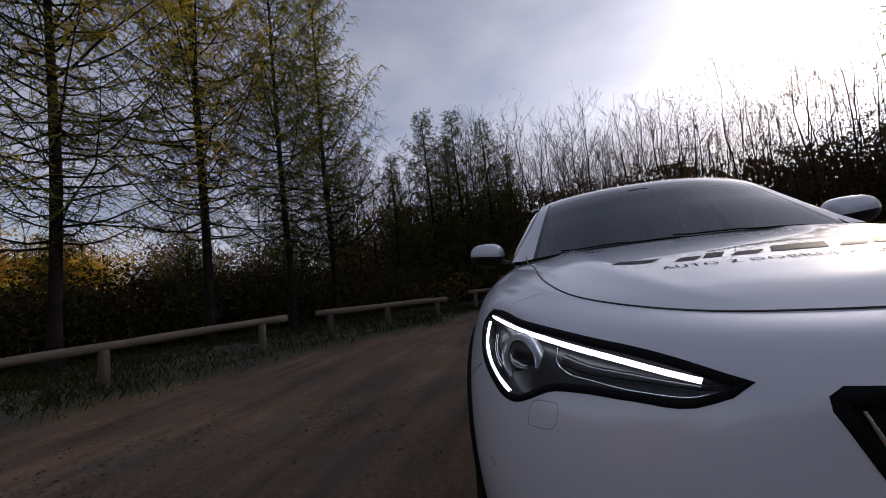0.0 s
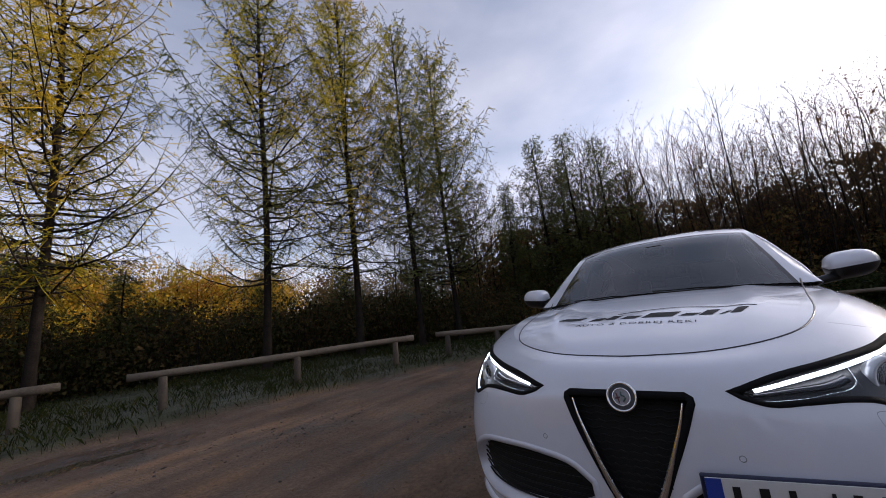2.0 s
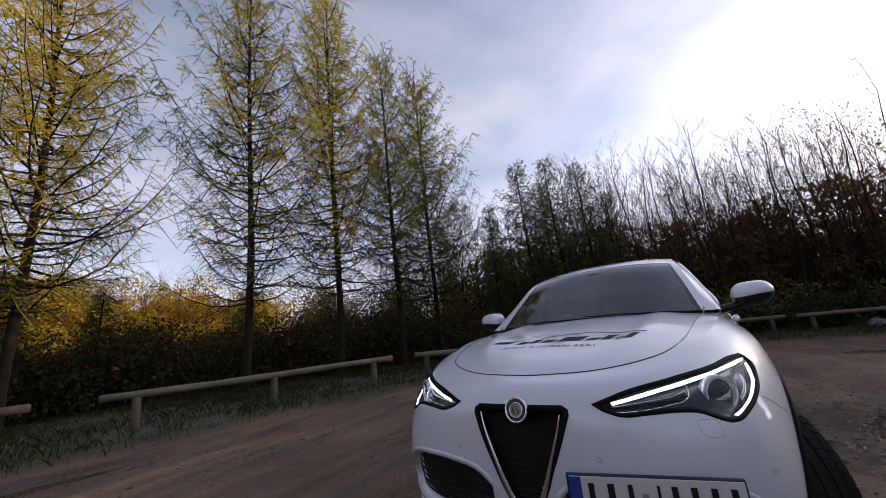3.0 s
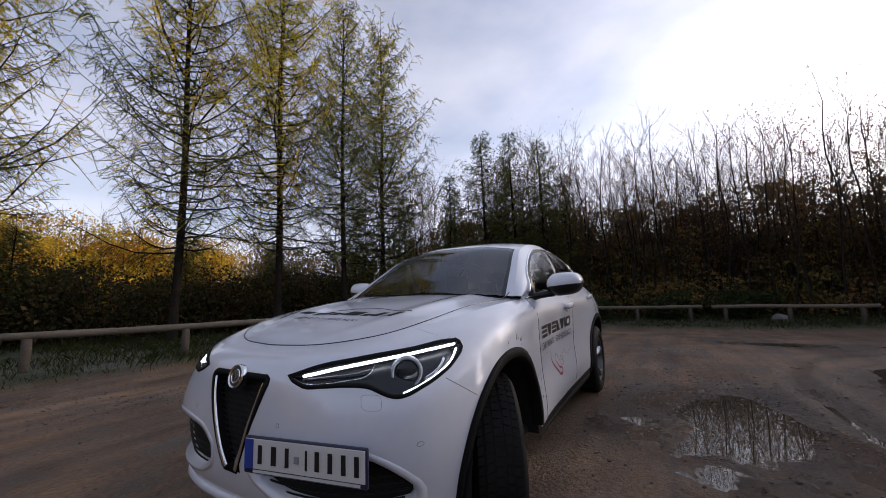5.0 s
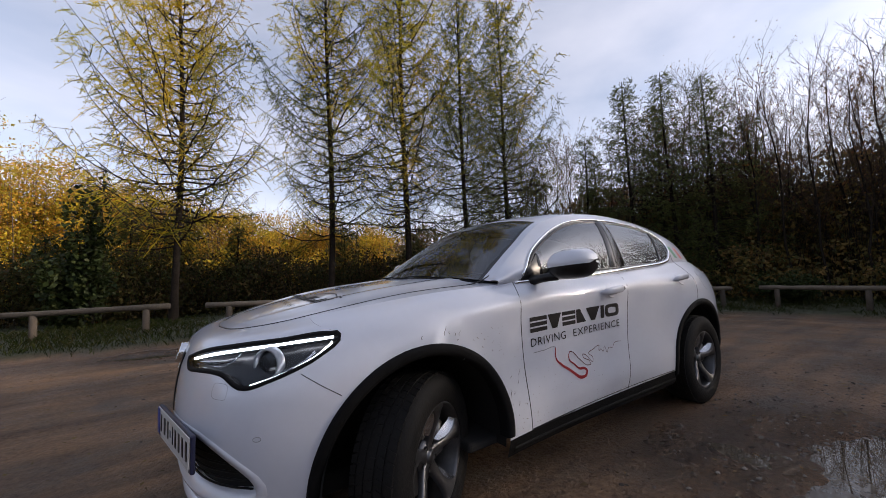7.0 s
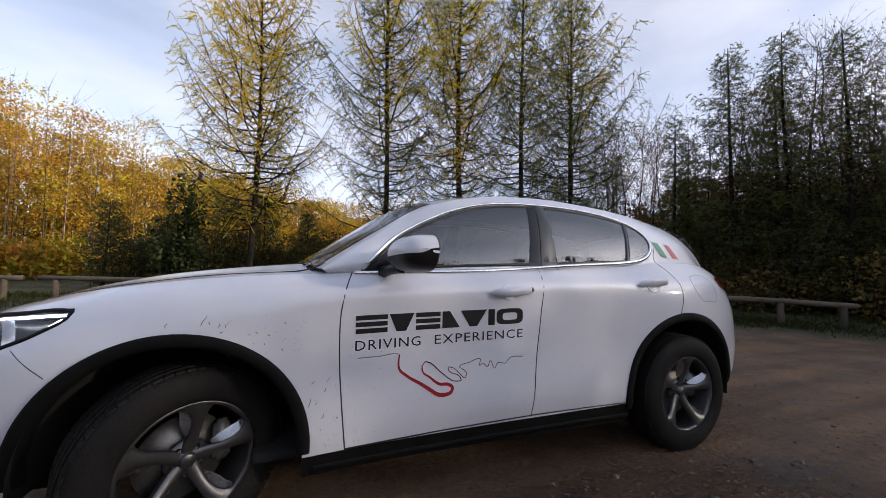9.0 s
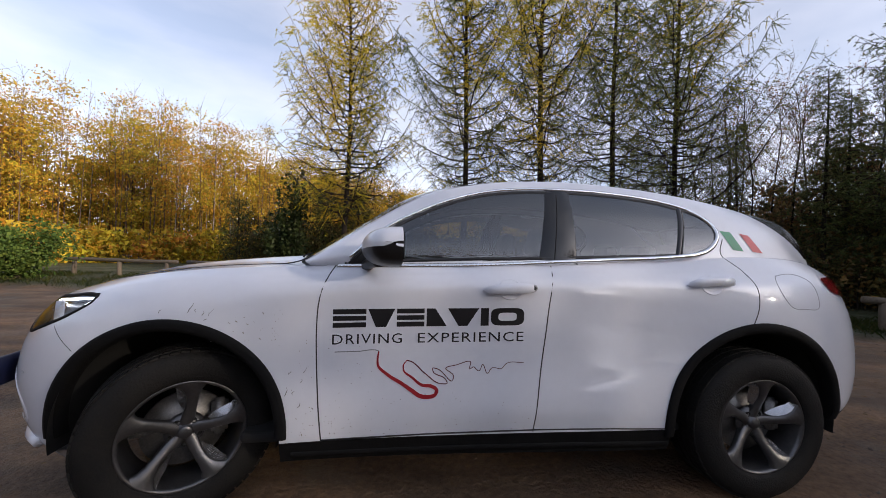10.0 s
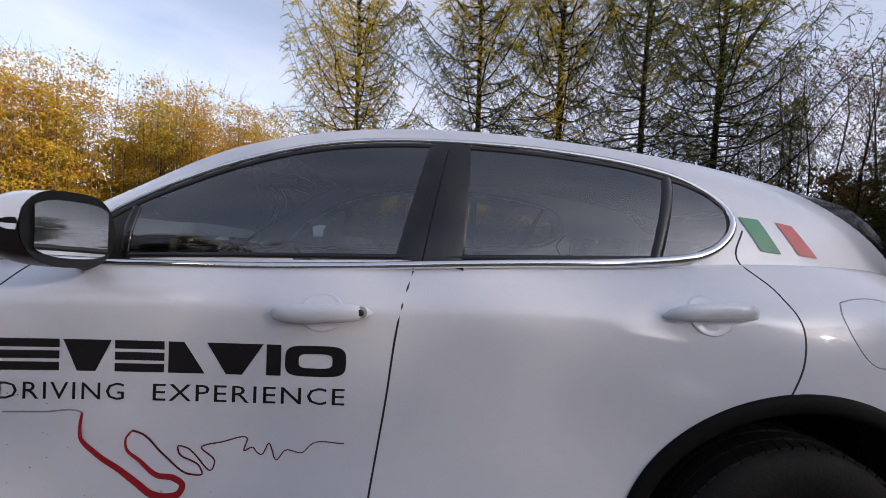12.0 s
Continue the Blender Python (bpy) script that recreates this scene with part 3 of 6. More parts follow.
def surface(name, rows, keep, material, parent, label=""):
    """The quads of a grid whose centres are kept, with smooth shading carried across the cuts."""
    v, f = sheet(rows)
    me_all = mesh_of("all", v, f)
    normals = np.empty(len(v) * 3)
    me_all.vertices.foreach_get("normal", normals)
    normals = normals.reshape(-1, 3)
    bpy.data.meshes.remove(me_all)
    f = f[keep]
    cen = v[f].mean(1)
    way = np.cross(v[f[:, 1]] - v[f[:, 0]], v[f[:, 2]] - v[f[:, 0]])
    if ((cen - np.array([0, 0, 0.75])) * np.array([0.4, 1, 1]) * way).sum() < 0:
        f, normals = f[:, ::-1], -normals
    used = np.unique(f)
    remap = np.full(len(v), -1)
    remap[used] = np.arange(len(used))
    ob = piece(name, v[used], remap[f], material, parent, label)
    ob.data.normals_split_custom_set_from_vertices(normals[used].tolist())
    return ob


def centres(rows):
    a = np.asarray(rows)
    return ((a[:-1, :-1] + a[1:, :-1] + a[1:, 1:] + a[:-1, 1:]) / 4).reshape(-1, 3)


SHELL_ROW = np.repeat(np.arange(7 * UP_N), SHELL.shape[1] - 1)

# openings in the nose, (y, z) outlines seen from ahead
GRILLE_HALF = smooth_path([(0.186, 0.873), (0.212, 0.853), (0.203, 0.825), (0.170, 0.74), (0.125, 0.64), (0.085, 0.55), (0.045, 0.475)], 20).tolist()
GRILLE = GRILLE_HALF + [(-y, z) for y, z in GRILLE_HALF[::-1]]
INTAKE = smooth_path([(0.13, 0.575), (0.20, 0.628), (0.32, 0.655), (0.48, 0.662), (0.64, 0.640), (0.74, 0.575), (0.80, 0.47), (0.79, 0.415), (0.70, 0.395), (0.45, 0.395), (0.22, 0.43), (0.125, 0.50), (0.125, 0.56)], 44).tolist()
# headlamp outline: along the corner (y - x) and height
LAMP = smooth_path([(-1.985, 0.878), (-1.83, 0.913), (-1.565, 0.943), (-1.28, 0.964), (-1.02, 0.981), (-0.965, 0.977), (-0.950, 0.958), (-1.03, 0.893), (-1.14, 0.850), (-1.26, 0.817), (-1.36, 0.796), (-1.41, 0.796), (-1.475, 0.812), (-1.54, 0.834), (-1.63, 0.842), (-1.777, 0.840), (-1.895, 0.838), (-1.955, 0.856)], 70).tolist()


def inset(poly, d):
    """A closed outline drawn in by d."""
    p = np.asarray(poly, float)
    t = np.roll(p, -1, 0) - np.roll(p, 1, 0)
    n = np.stack([-t[:, 1], t[:, 0]], -1) / (np.linalg.norm(t, axis=1)[:, None] + 1e-9)
    area = (p[:, 0] * np.roll(p[:, 1], -1) - np.roll(p[:, 0], -1) * p[:, 1]).sum()
    return p + n * d * (1 if area > 0 else -1)


c = centres(SHELL)
cx, cy, cz = c.T
side_mask = cy > 0.55
cut = in_arch(cx, cz, 0.018) & side_mask
cut |= (cx > 1.9) & inside(inset(GRILLE, 0.012), cy, cz)
cut |= (cx > 1.7) & inside(inset(INTAKE, 0.012), cy, cz)
cut |= (cx > 1.4) & inside(inset(LAMP, 0.008), cy - cx, cz)
black_low = (SHELL_ROW < UP_N) & ~cut
doorF, doorR = inside(FRONT_DOOR, cx, cz) & side_mask & ~cut & ~black_low, inside(REAR_DOOR, cx, cz) & side_mask & ~cut & ~black_low
rest = ~(cut | black_low | doorF | doorR)
DOORS = {}
for sgn, side in ((1, "left"), (-1, "right")):
    R = SHELL * np.array([1, sgn, 1])
    if sgn < 0:
        surf = lambda name, keep, m, label="": surface(name, R[:, ::-1], keep.reshape(SHELL.shape[0] - 1, -1)[:, ::-1].ravel(), m, car, label)
    else:
        surf = lambda name, keep, m, label="": surface(name, R, keep, m, car, label)
    surf("front_wing", rest & (cx > 0.775), PAINT, "glossy white bumper and wing")
    surf("rocker_panel", rest & (cx <= 0.775) & (cx > 0.0), PAINT, "white rocker panel")
    surf("rocker_panel", rest & (cx <= 0.0) & (cx > -0.95), PAINT, "white rocker panel")
    surf("rear_quarter", rest & (cx <= -0.95), PAINT, "white rear quarter")
    surf("lower_bumper", black_low & (cx > 0.95), PAINT, "white lower bumper")
    surf("lower_sill", black_low & (cx <= 0.95) & (cx > -0.95), PLASTIC, "matt black lower cladding")
    surf("lower_rear", black_low & (cx <= -0.95), PLASTIC, "matt black lower cladding")
    DOORS[side, "front"] = surf("front_door", doorF, PAINT, "white door with dark lettering and mud specks")
    DOORS[side, "rear"] = surf("rear_door", doorR, PAINT, "plain white door")
hood_outline = [(2.17, -0.02), (2.155, 0.15), (2.105, 0.36), (1.985, 0.515), (1.78, 0.605), (1.35, 0.665), (0.95, 0.715), (0.6, 0.75), (0.6, -0.02)]
HOOD_FRAME = smooth_path(hood_outline[:8], 60)
c = centres(HOOD)
on_hood = inside(HOOD_FRAME.tolist() + [(0.6, -0.1), (2.17, -0.1)], c[:, 0], c[:, 1])
bonnet = thing("hood", "", "")
bonnet.parent = car
tagged(bonnet, "white bonnet with dark lettering, reflecting trees")
for sgn in (1, -1):
    R = HOOD * np.array([1, sgn, 1])
    for nm, keep, par in (("hood_skin", on_hood, bonnet), ("wing_top", ~on_hood, car)):
        if sgn < 0:
            surface(nm, R, keep, PAINT, par)
        else:
            surface(nm, R[:, ::-1], keep.reshape(HOOD.shape[0] - 1, -1)[:, ::-1].ravel(), PAINT, par)


def lathe(profile, n=64):
    """Verts and faces turned round the y axis from (radius, y) pairs."""
    p = np.asarray(profile, float)
    a = np.linspace(0, 2 * np.pi, n, endpoint=False)
    v = np.stack([p[:, None, 0] * np.cos(a), np.broadcast_to(p[:, 1:2], (len(p), n)), p[:, None, 0] * np.sin(a)], -1)
    idx = np.arange(len(p) * n).reshape(len(p), n)
    nx = np.roll(idx, -1, 1)
    f = np.stack([idx[:-1], idx[1:], nx[1:], nx[:-1]], -1).reshape(-1, 4)
    return v.reshape(-1, 3), f.tolist()


def build_wheel(name, at, turn, sgn):
    """A wheel with its outer face towards +y before it is turned."""
    hub = new(name)
    hub.parent = car
    hub.matrix_basis = pose(*at, 0, 0, turn + (0 if sgn > 0 else 180))
    tagged(hub, "black tyre on a five-spoke grey alloy rim")
    tyre_v = lathe([(0.232, 0.085), (0.240, 0.108), (0.262, 0.118), (0.30, 0.122), (0.335, 0.115), (0.356, 0.100), (0.366, 0.080), (0.369, 0.05), (0.369, -0.05), (0.366, -0.08), (0.352, -0.105), (0.30, -0.12), (0.24, -0.10), (0.232, -0.08)], 96)
    piece("tyre", *tyre_v, RUBBER, hub, "worn black tyre with mud in the tread")
    blocks = []
    for row, (y, w) in enumerate([(-0.088, 0.026), (-0.05, 0.028), (-0.008, 0.032), (0.036, 0.028), (0.076, 0.030)]):
        n = 62
        for i in range(n):
            a0 = 2 * np.pi * (i + 0.3 * (row % 2)) / n
            da = 2 * np.pi / n * (0.84 if row in (0, 4) else 0.9)
            sk = 0.02 if row < 2 else -0.02 if row > 2 else 0.0
            r0, r1 = 0.362, 0.3745 if row in (1, 2, 3) else 0.371
            ring = [(r, a, y + d) for r in (r0, r1) for a, d in ((a0, -w / 2), (a0 + da, -w / 2), (a0 + da + sk, w / 2), (a0 + sk, w / 2))]
            vv = [(r * math.cos(a), yy, r * math.sin(a)) for r, a, yy in ring]
            blocks.append((vv, [(4, 5, 6, 7), (0, 1, 5, 4), (1, 2, 6, 5), (2, 3, 7, 6), (3, 0, 4, 7)]))
    piece("tread", *join(*blocks), RUBBER, hub, "", smooth=False)
    rim = lathe([(0.244, 0.098), (0.238, 0.106), (0.228, 0.104), (0.222, 0.090), (0.218, 0.0), (0.205, -0.06), (0.225, -0.10)], 72)
    piece("rim", *rim, ALLOY, hub, "grey alloy rim")
    piece("brake_disc", *lathe([(0.0, 0.0), (0.165, 0.0), (0.165, -0.02), (0.0, -0.02)], 48), STEEL, hub)
    cal = bmesh.new()
    bmesh.ops.create_cube(cal, size=1)
    bmesh.ops.scale(cal, vec=(0.07, 0.05, 0.17), verts=cal.verts)
    bmesh.ops.bevel(cal, geom=cal.edges[:], offset=0.015, segments=2, affect="EDGES")
    bmesh.ops.translate(cal, vec=(-0.135, 0.02, 0.03), verts=cal.verts)
    part("brake_caliper", cal, STEEL, hub, "", True)
    # five spokes: narrow at the hub, bowed, flared into the rim, each with a scooped bright facet on one flank
    for k in range(5):
        a = math.radians(90 + 72 * k)

        def turned(g):
            return np.stack([g[..., 0] * math.cos(a) - g[..., 1] * math.sin(a), g[..., 2], g[..., 0] * math.sin(a) + g[..., 1] * math.cos(a)], -1)

        rows, scoop = [], []
        for r, lo, hi, y, th in ((0.028, -0.026, 0.026, 0.052, 0.03), (0.060, -0.028, 0.026, 0.058, 0.03), (0.095, -0.024, 0.022, 0.068, 0.028), (0.130, -0.020, 0.024, 0.080, 0.026), (0.165, -0.018, 0.032, 0.091, 0.026), (0.195, -0.022, 0.048, 0.098, 0.024), (0.216, -0.036, 0.074, 0.102, 0.022), (0.230, -0.060, 0.098, 0.103, 0.018)):
            bow = 0.020 * math.sin((r - 0.028) / 0.20 * math.pi)
            mid = (lo + hi) / 2
            rows.append([(r, lo + bow, y - th), (r, lo + bow, y - 0.006), (r, lo * 0.8 + bow, y), (r, mid + bow, y + 0.004), (r, hi * 0.8 + bow, y), (r, hi + bow, y - 0.006), (r, hi + bow, y - th)])
            if r > 0.09:
                t = (r - 0.095) / 0.135
                w = 0.034 * math.sin(math.pi * min(t * 0.9 + 0.06, 1.0))
                rr = min(r, 0.224)
                scoop.append([(rr, lo + bow - w, y - 0.034), (rr, lo + bow - w * 0.5, y - 0.024), (rr, lo + bow + 0.001, y - 0.006)])
        v, f = sheet(turned(np.array(rows)))
        piece("spoke", v, f, ALLOY, hub)
        v, f = sheet(turned(np.array(scoop)))
        piece("spoke_facet", v, f, ALLOY_CUT, hub, "bright scooped facet")
    piece("hub_cap", *lathe([(0.0, 0.068), (0.024, 0.068), (0.028, 0.064), (0.030, 0.054), (0.046, 0.052), (0.074, 0.046), (0.080, 0.03)], 36), ALLOY, hub)
    for k in range(5):
        a = math.radians(54 + 72 * k)
        bv, bf = lathe([(0.0, 0.0485), (0.011, 0.0485), (0.0125, 0.054), (0.0135, 0.052)], 12)
        piece("wheel_bolt", bv + np.array([0.054 * math.cos(a), 0.002, 0.054 * math.sin(a)]), bf, DARK, hub)
    return hub


build_wheel("wheel", (1.405, 0.785, 0.372), 30, 1)
build_wheel("wheel", (1.405, -0.785, 0.372), 30, -1)
build_wheel("wheel", (-1.405, 0.835, 0.372), 0, 1)
build_wheel("wheel", (-1.405, -0.835, 0.372), 0, -1)

# wheel wells, arch trims and the dark underbody
for ax, az, ar in ARCH:
    for sgn in (1, -1):
        a = np.linspace(-0.16, np.pi + 0.16, 60)
        rows = []
        for y, r in ((0.36, ar - 0.01), (0.60, ar + 0.01), (0.90, ar + 0.005)):
            rows.append(np.stack([ax + r * np.cos(a), np.full(60, sgn * y), az + r * np.sin(a)], -1))
        v, f = sheet(np.array(rows))
        piece("wheel_well", v, f, DARK, car)
        v, f = sheet(np.array([[(ax + r * math.cos(t), sgn * 0.36, az + r * math.sin(t)) for t in a] for r in (0.02, ar)]))
        piece("wheel_well", v, f, DARK, car)


def side_y(x, z, grid=SHELL):
    """The body's half width at points of the side view."""
    g = grid.reshape(-1, 3)
    g = g[g[:, 1] > 0.5]
    out = []
    for px, pz in zip(np.ravel(x), np.ravel(z)):
        d = (g[:, 0] - px) ** 2 + (g[:, 2] - pz) ** 2
        k = np.argpartition(d, 4)[:4]
        w = 1 / (d[k] + 1e-6)
        out.append((g[k, 1] * w).sum() / w.sum())
    return np.reshape(out, np.shape(x))


for i, (ax, az, ar) in enumerate(ARCH):
    a = np.linspace(-0.04 if i == 0 else -0.12, np.pi + (0.05 if i == 0 else 0.02), 72)
    prof = []
    for r, dy in ((ar - 0.006, -0.05), (ar - 0.002, 0.004), (ar + 0.012, 0.012), (ar + 0.034, 0.012), (ar + 0.048, 0.006), (ar + 0.050, -0.02)):
        x, z = ax + r * np.cos(a), az + r * np.sin(a)
        z = np.maximum(z, 0.24)
        prof.append(np.stack([x, side_y(ax + (ar + 0.03) * np.cos(a), np.maximum(az + (ar + 0.03) * np.sin(a), 0.3)) + dy, z], -1))
    for sgn in (1, -1):
        v, f = sheet(np.array(prof) * np.array([1, sgn, 1]))
        piece("wheel_arch_trim", v, f, PLASTIC, car, "matt black plastic arch")
under = box(0, 0, 0.27, 4.1, 1.16, 0.10, 0.03)
part("underbody", under, DARK, car)


# ---- cabin ----
DLO = smooth_path([(0.72, 1.132), (0.53, 1.318), (0.391, 1.400), (0.196, 1.489), (0.006, 1.545), (-0.215, 1.575), (-0.45, 1.582), (-0.764, 1.572), (-1.091, 1.526), (-1.25, 1.474), (-1.325, 1.412), (-1.325, 1.345), (-1.265, 1.264), (-1.14, 1.222), (-1.06, 1.212)], 90).tolist() + smooth_path([(-1.02, 1.210), (-0.35, 1.180), (0.35, 1.150), (0.68, 1.130)], 40).tolist()
c = centres(CABIN)
cx, cy, cz = c.T
in_dlo = inside(inset(DLO, 0.010), cx, cz)
lean = (cz - 1.17) / 0.38
pillar = in_dlo & (cx < -0.275 - 0.08 * lean) & (cx > -0.455 - 0.0 * lean)
quarter_bar = in_dlo & (abs(cx - (-1.02 - 0.145 * lean)) < 0.013)
sail = in_dlo & (cx > 0.50)
gf = in_dlo & (cx >= -0.275 - 0.08 * lean) & ~sail
gr = in_dlo & (cx <= -0.455) & (cx > -1.02 - 0.145 * lean) & ~quarter_bar
gq = in_dlo & (cx <= -1.02 - 0.145 * lean) & ~quarter_bar
tail_edge = (cx < -1.70 - (1.49 - cz) * 1.42) & (cz > 1.232)
white = ~in_dlo & ~tail_edge
for sgn in (1, -1):
    R = CABIN * np.array([1, sgn, 1])
    def surf(name, keep, m, label=""):
        if sgn < 0:
            return surface(name, R[:, ::-1], keep.reshape(CABIN.shape[0] - 1, -1)[:, ::-1].ravel(), m, car, label)
        return surface(name, R, keep, m, car, label)
    surf("roof_pillar", white, PAINT, "white roof rail and pillars")
    for n_, k_ in (("front_side_window", gf), ("rear_side_window", gr), ("quarter_window", gq)):
        g_ = surf(n_, k_, GLASS, "tinted side glass")
        g_.visible_shadow = False
    surf("tail_glass_flank", tail_edge, GLOSSBLACK, "black flank of the rear window")
    surf("b_pillar", pillar, GLOSSBLACK, "black door pillar cover")
    surf("quarter_bar", quarter_bar, GLOSSBLACK)
    surf("mirror_sail", sail, GLOSSBLACK)

# roof, windscreen, rear window
c = centres(TOP)
cx, cy, cz = c.T
col = np.tile(np.arange(TOP.shape[1] - 1), TOP.shape[0] - 1)
rowi = np.repeat(np.arange(TOP.shape[0] - 1), TOP.shape[1] - 1)
scr = (col < SCREEN_END) & (rowi > 1) & (rowi < TOP.shape[0] - 4)
frit = scr & ((col > SCREEN_END - 4) | (rowi < 3) | (rowi > TOP.shape[0] - 6))
surface("windscreen", TOP, scr & ~frit, GLASS_FRONT, car, "dark tinted windscreen").visible_shadow = False
surface("screen_border", TOP, frit, GLOSSBLACK, car)
surface("roof", TOP, ~scr, PAINT, car, "white roof with a rear spoiler lip")
# shoulder between the windows' foot and the body's edge
keep = BELT[:, 0] < 0.80
bx = BELT[keep]
ey, ez = np.interp(-bx[:, 0], -EDGE[:, 0], EDGE[:, 1]), np.interp(-bx[:, 0], -EDGE[:, 0], EDGE[:, 2])
lip = np.stack([bx[:, 0], np.maximum(ey, bx[:, 1] - 0.01), ez], -1)
for sgn in (1, -1):
    v, f = sheet(np.stack([bx + np.array([0, -0.006, 0.004]), (bx + lip) / 2 + np.array([0, 0.002, 0.002]), lip + np.array([0, 0.0005, -0.004])]) * np.array([1, sgn, 1]))
    piece("body_shoulder", v, f if sgn < 0 else [q[::-1] for q in f.tolist()], PAINT, car)


# ---- fittings of the car, laid on its surfaces ----
def bvh_of(*grids):
    vs, fs = join(*[sheet(g) for g in grids])
    return BVHTree.FromPolygons([tuple(v) for v in vs], fs)


SKIN = bvh_of(SHELL, CABIN, HOOD)
SKIN_TOP = bvh_of(HOOD, TOP)


def cast(tree, origin, way, lift):
    """The skin's point met from outside along way, lifted off by lift."""
    hit, nrm, _, _ = tree.ray_cast(Vector(origin), Vector(way).normalized())
    if hit is None:
        hit, nrm, _, _ = tree.find_nearest(Vector(origin) + Vector(way).normalized() * 2.0)
    if nrm.dot(Vector(way)) > 0:
        nrm = -nrm
    return np.array(hit + nrm * lift)


def nose_pt(y, z, lift=0.0):
    p = cast(SKIN, (4.0, abs(y), z), (-1, 0, 0), lift)
    p[1] *= 1 if y >= 0 else -1
    return p


def corner_pt(p, z, lift=0.0):
    return cast(SKIN, (-p / 2 + 2, p / 2 + 2, z), (-1, -1, 0), lift)


def flank_pt(x, z, lift=0.0):
    return cast(SKIN, (x, 3.0, z), (0, -1, 0), lift)


def hood_pt(x, y, lift=0.0):
    p = cast(SKIN_TOP, (x, abs(y), 3.0), (0, 0, -1), lift)
    p[1] *= 1 if y >= 0 else -1
    return p


def both(name, v, f, material, label="", parent=None):
    """A part and its twin on the other side."""
    v = np.asarray(v, float)
    piece(name, v, f, material, parent or car, label)
    piece(name, v * FLIP, [q[::-1] for q in f], material, parent or car, label)


def fill(poly, to_skin, lift, step=0.012):
    """A clean-edged patch of a 2D outline, laid on the skin: rings drawn in towards a fan."""
    p = np.asarray(poly, float)
    mid = p.mean(0)
    rings = [p + (mid - p) * k for k in np.linspace(0, 0.96, 9)]
    v = [to_skin(*q, lift) for r in rings for q in r]
    n = len(p)
    f = []
    for i in range(8):
        for j in range(n):
            a, b = i * n + j, i * n + (j + 1) % n
            f.append((a, b, b + n, a + n))
    v.append(to_skin(*mid, lift))
    f += [(8 * n + j, 8 * n + (j + 1) % n, 9 * n) for j in range(n)]
    return v, f


def collar(poly, to_skin, width, lift, depth):
    """A rim along an outline: on the skin, then turned inwards."""
    a, b = np.asarray(poly, float), inset(poly, width)
    rows = [[to_skin(*q, -0.004) for q in inset(poly, -0.003)], [to_skin(*q, lift) for q in a], [to_skin(*q, lift) for q in b], [to_skin(*q, -depth) for q in b]]
    rows = [r + [r[0]] for r in rows]
    v, f = sheet(np.array(rows))
    return v, f.tolist()


def strip(pts2, to_skin, width, lift, thick=0.006):
    """A flat raised band along a line on the skin."""
    p = np.asarray(pts2, float)
    t = np.gradient(p, axis=0)
    n = np.stack([-t[:, 1], t[:, 0]], -1) / (np.linalg.norm(t, axis=1)[:, None] + 1e-9)
    w = np.broadcast_to(np.asarray(width, float), (len(p),))[:, None] / 2
    rows = [[to_skin(*q, lift - thick) for q in p + n * w], [to_skin(*q, lift) for q in p + n * w * 0.9], [to_skin(*q, lift + thick * 0.3) for q in p], [to_skin(*q, lift) for q in p - n * w * 0.9], [to_skin(*q, lift - thick) for q in p - n * w]]
    v, f = sheet(np.array(rows))
    return v, f.tolist()


def seam(pts2, to_skin, r=0.0032):
    """A dark shut line."""
    return tube([to_skin(*q, -0.0012) for q in pts2], r, 6)


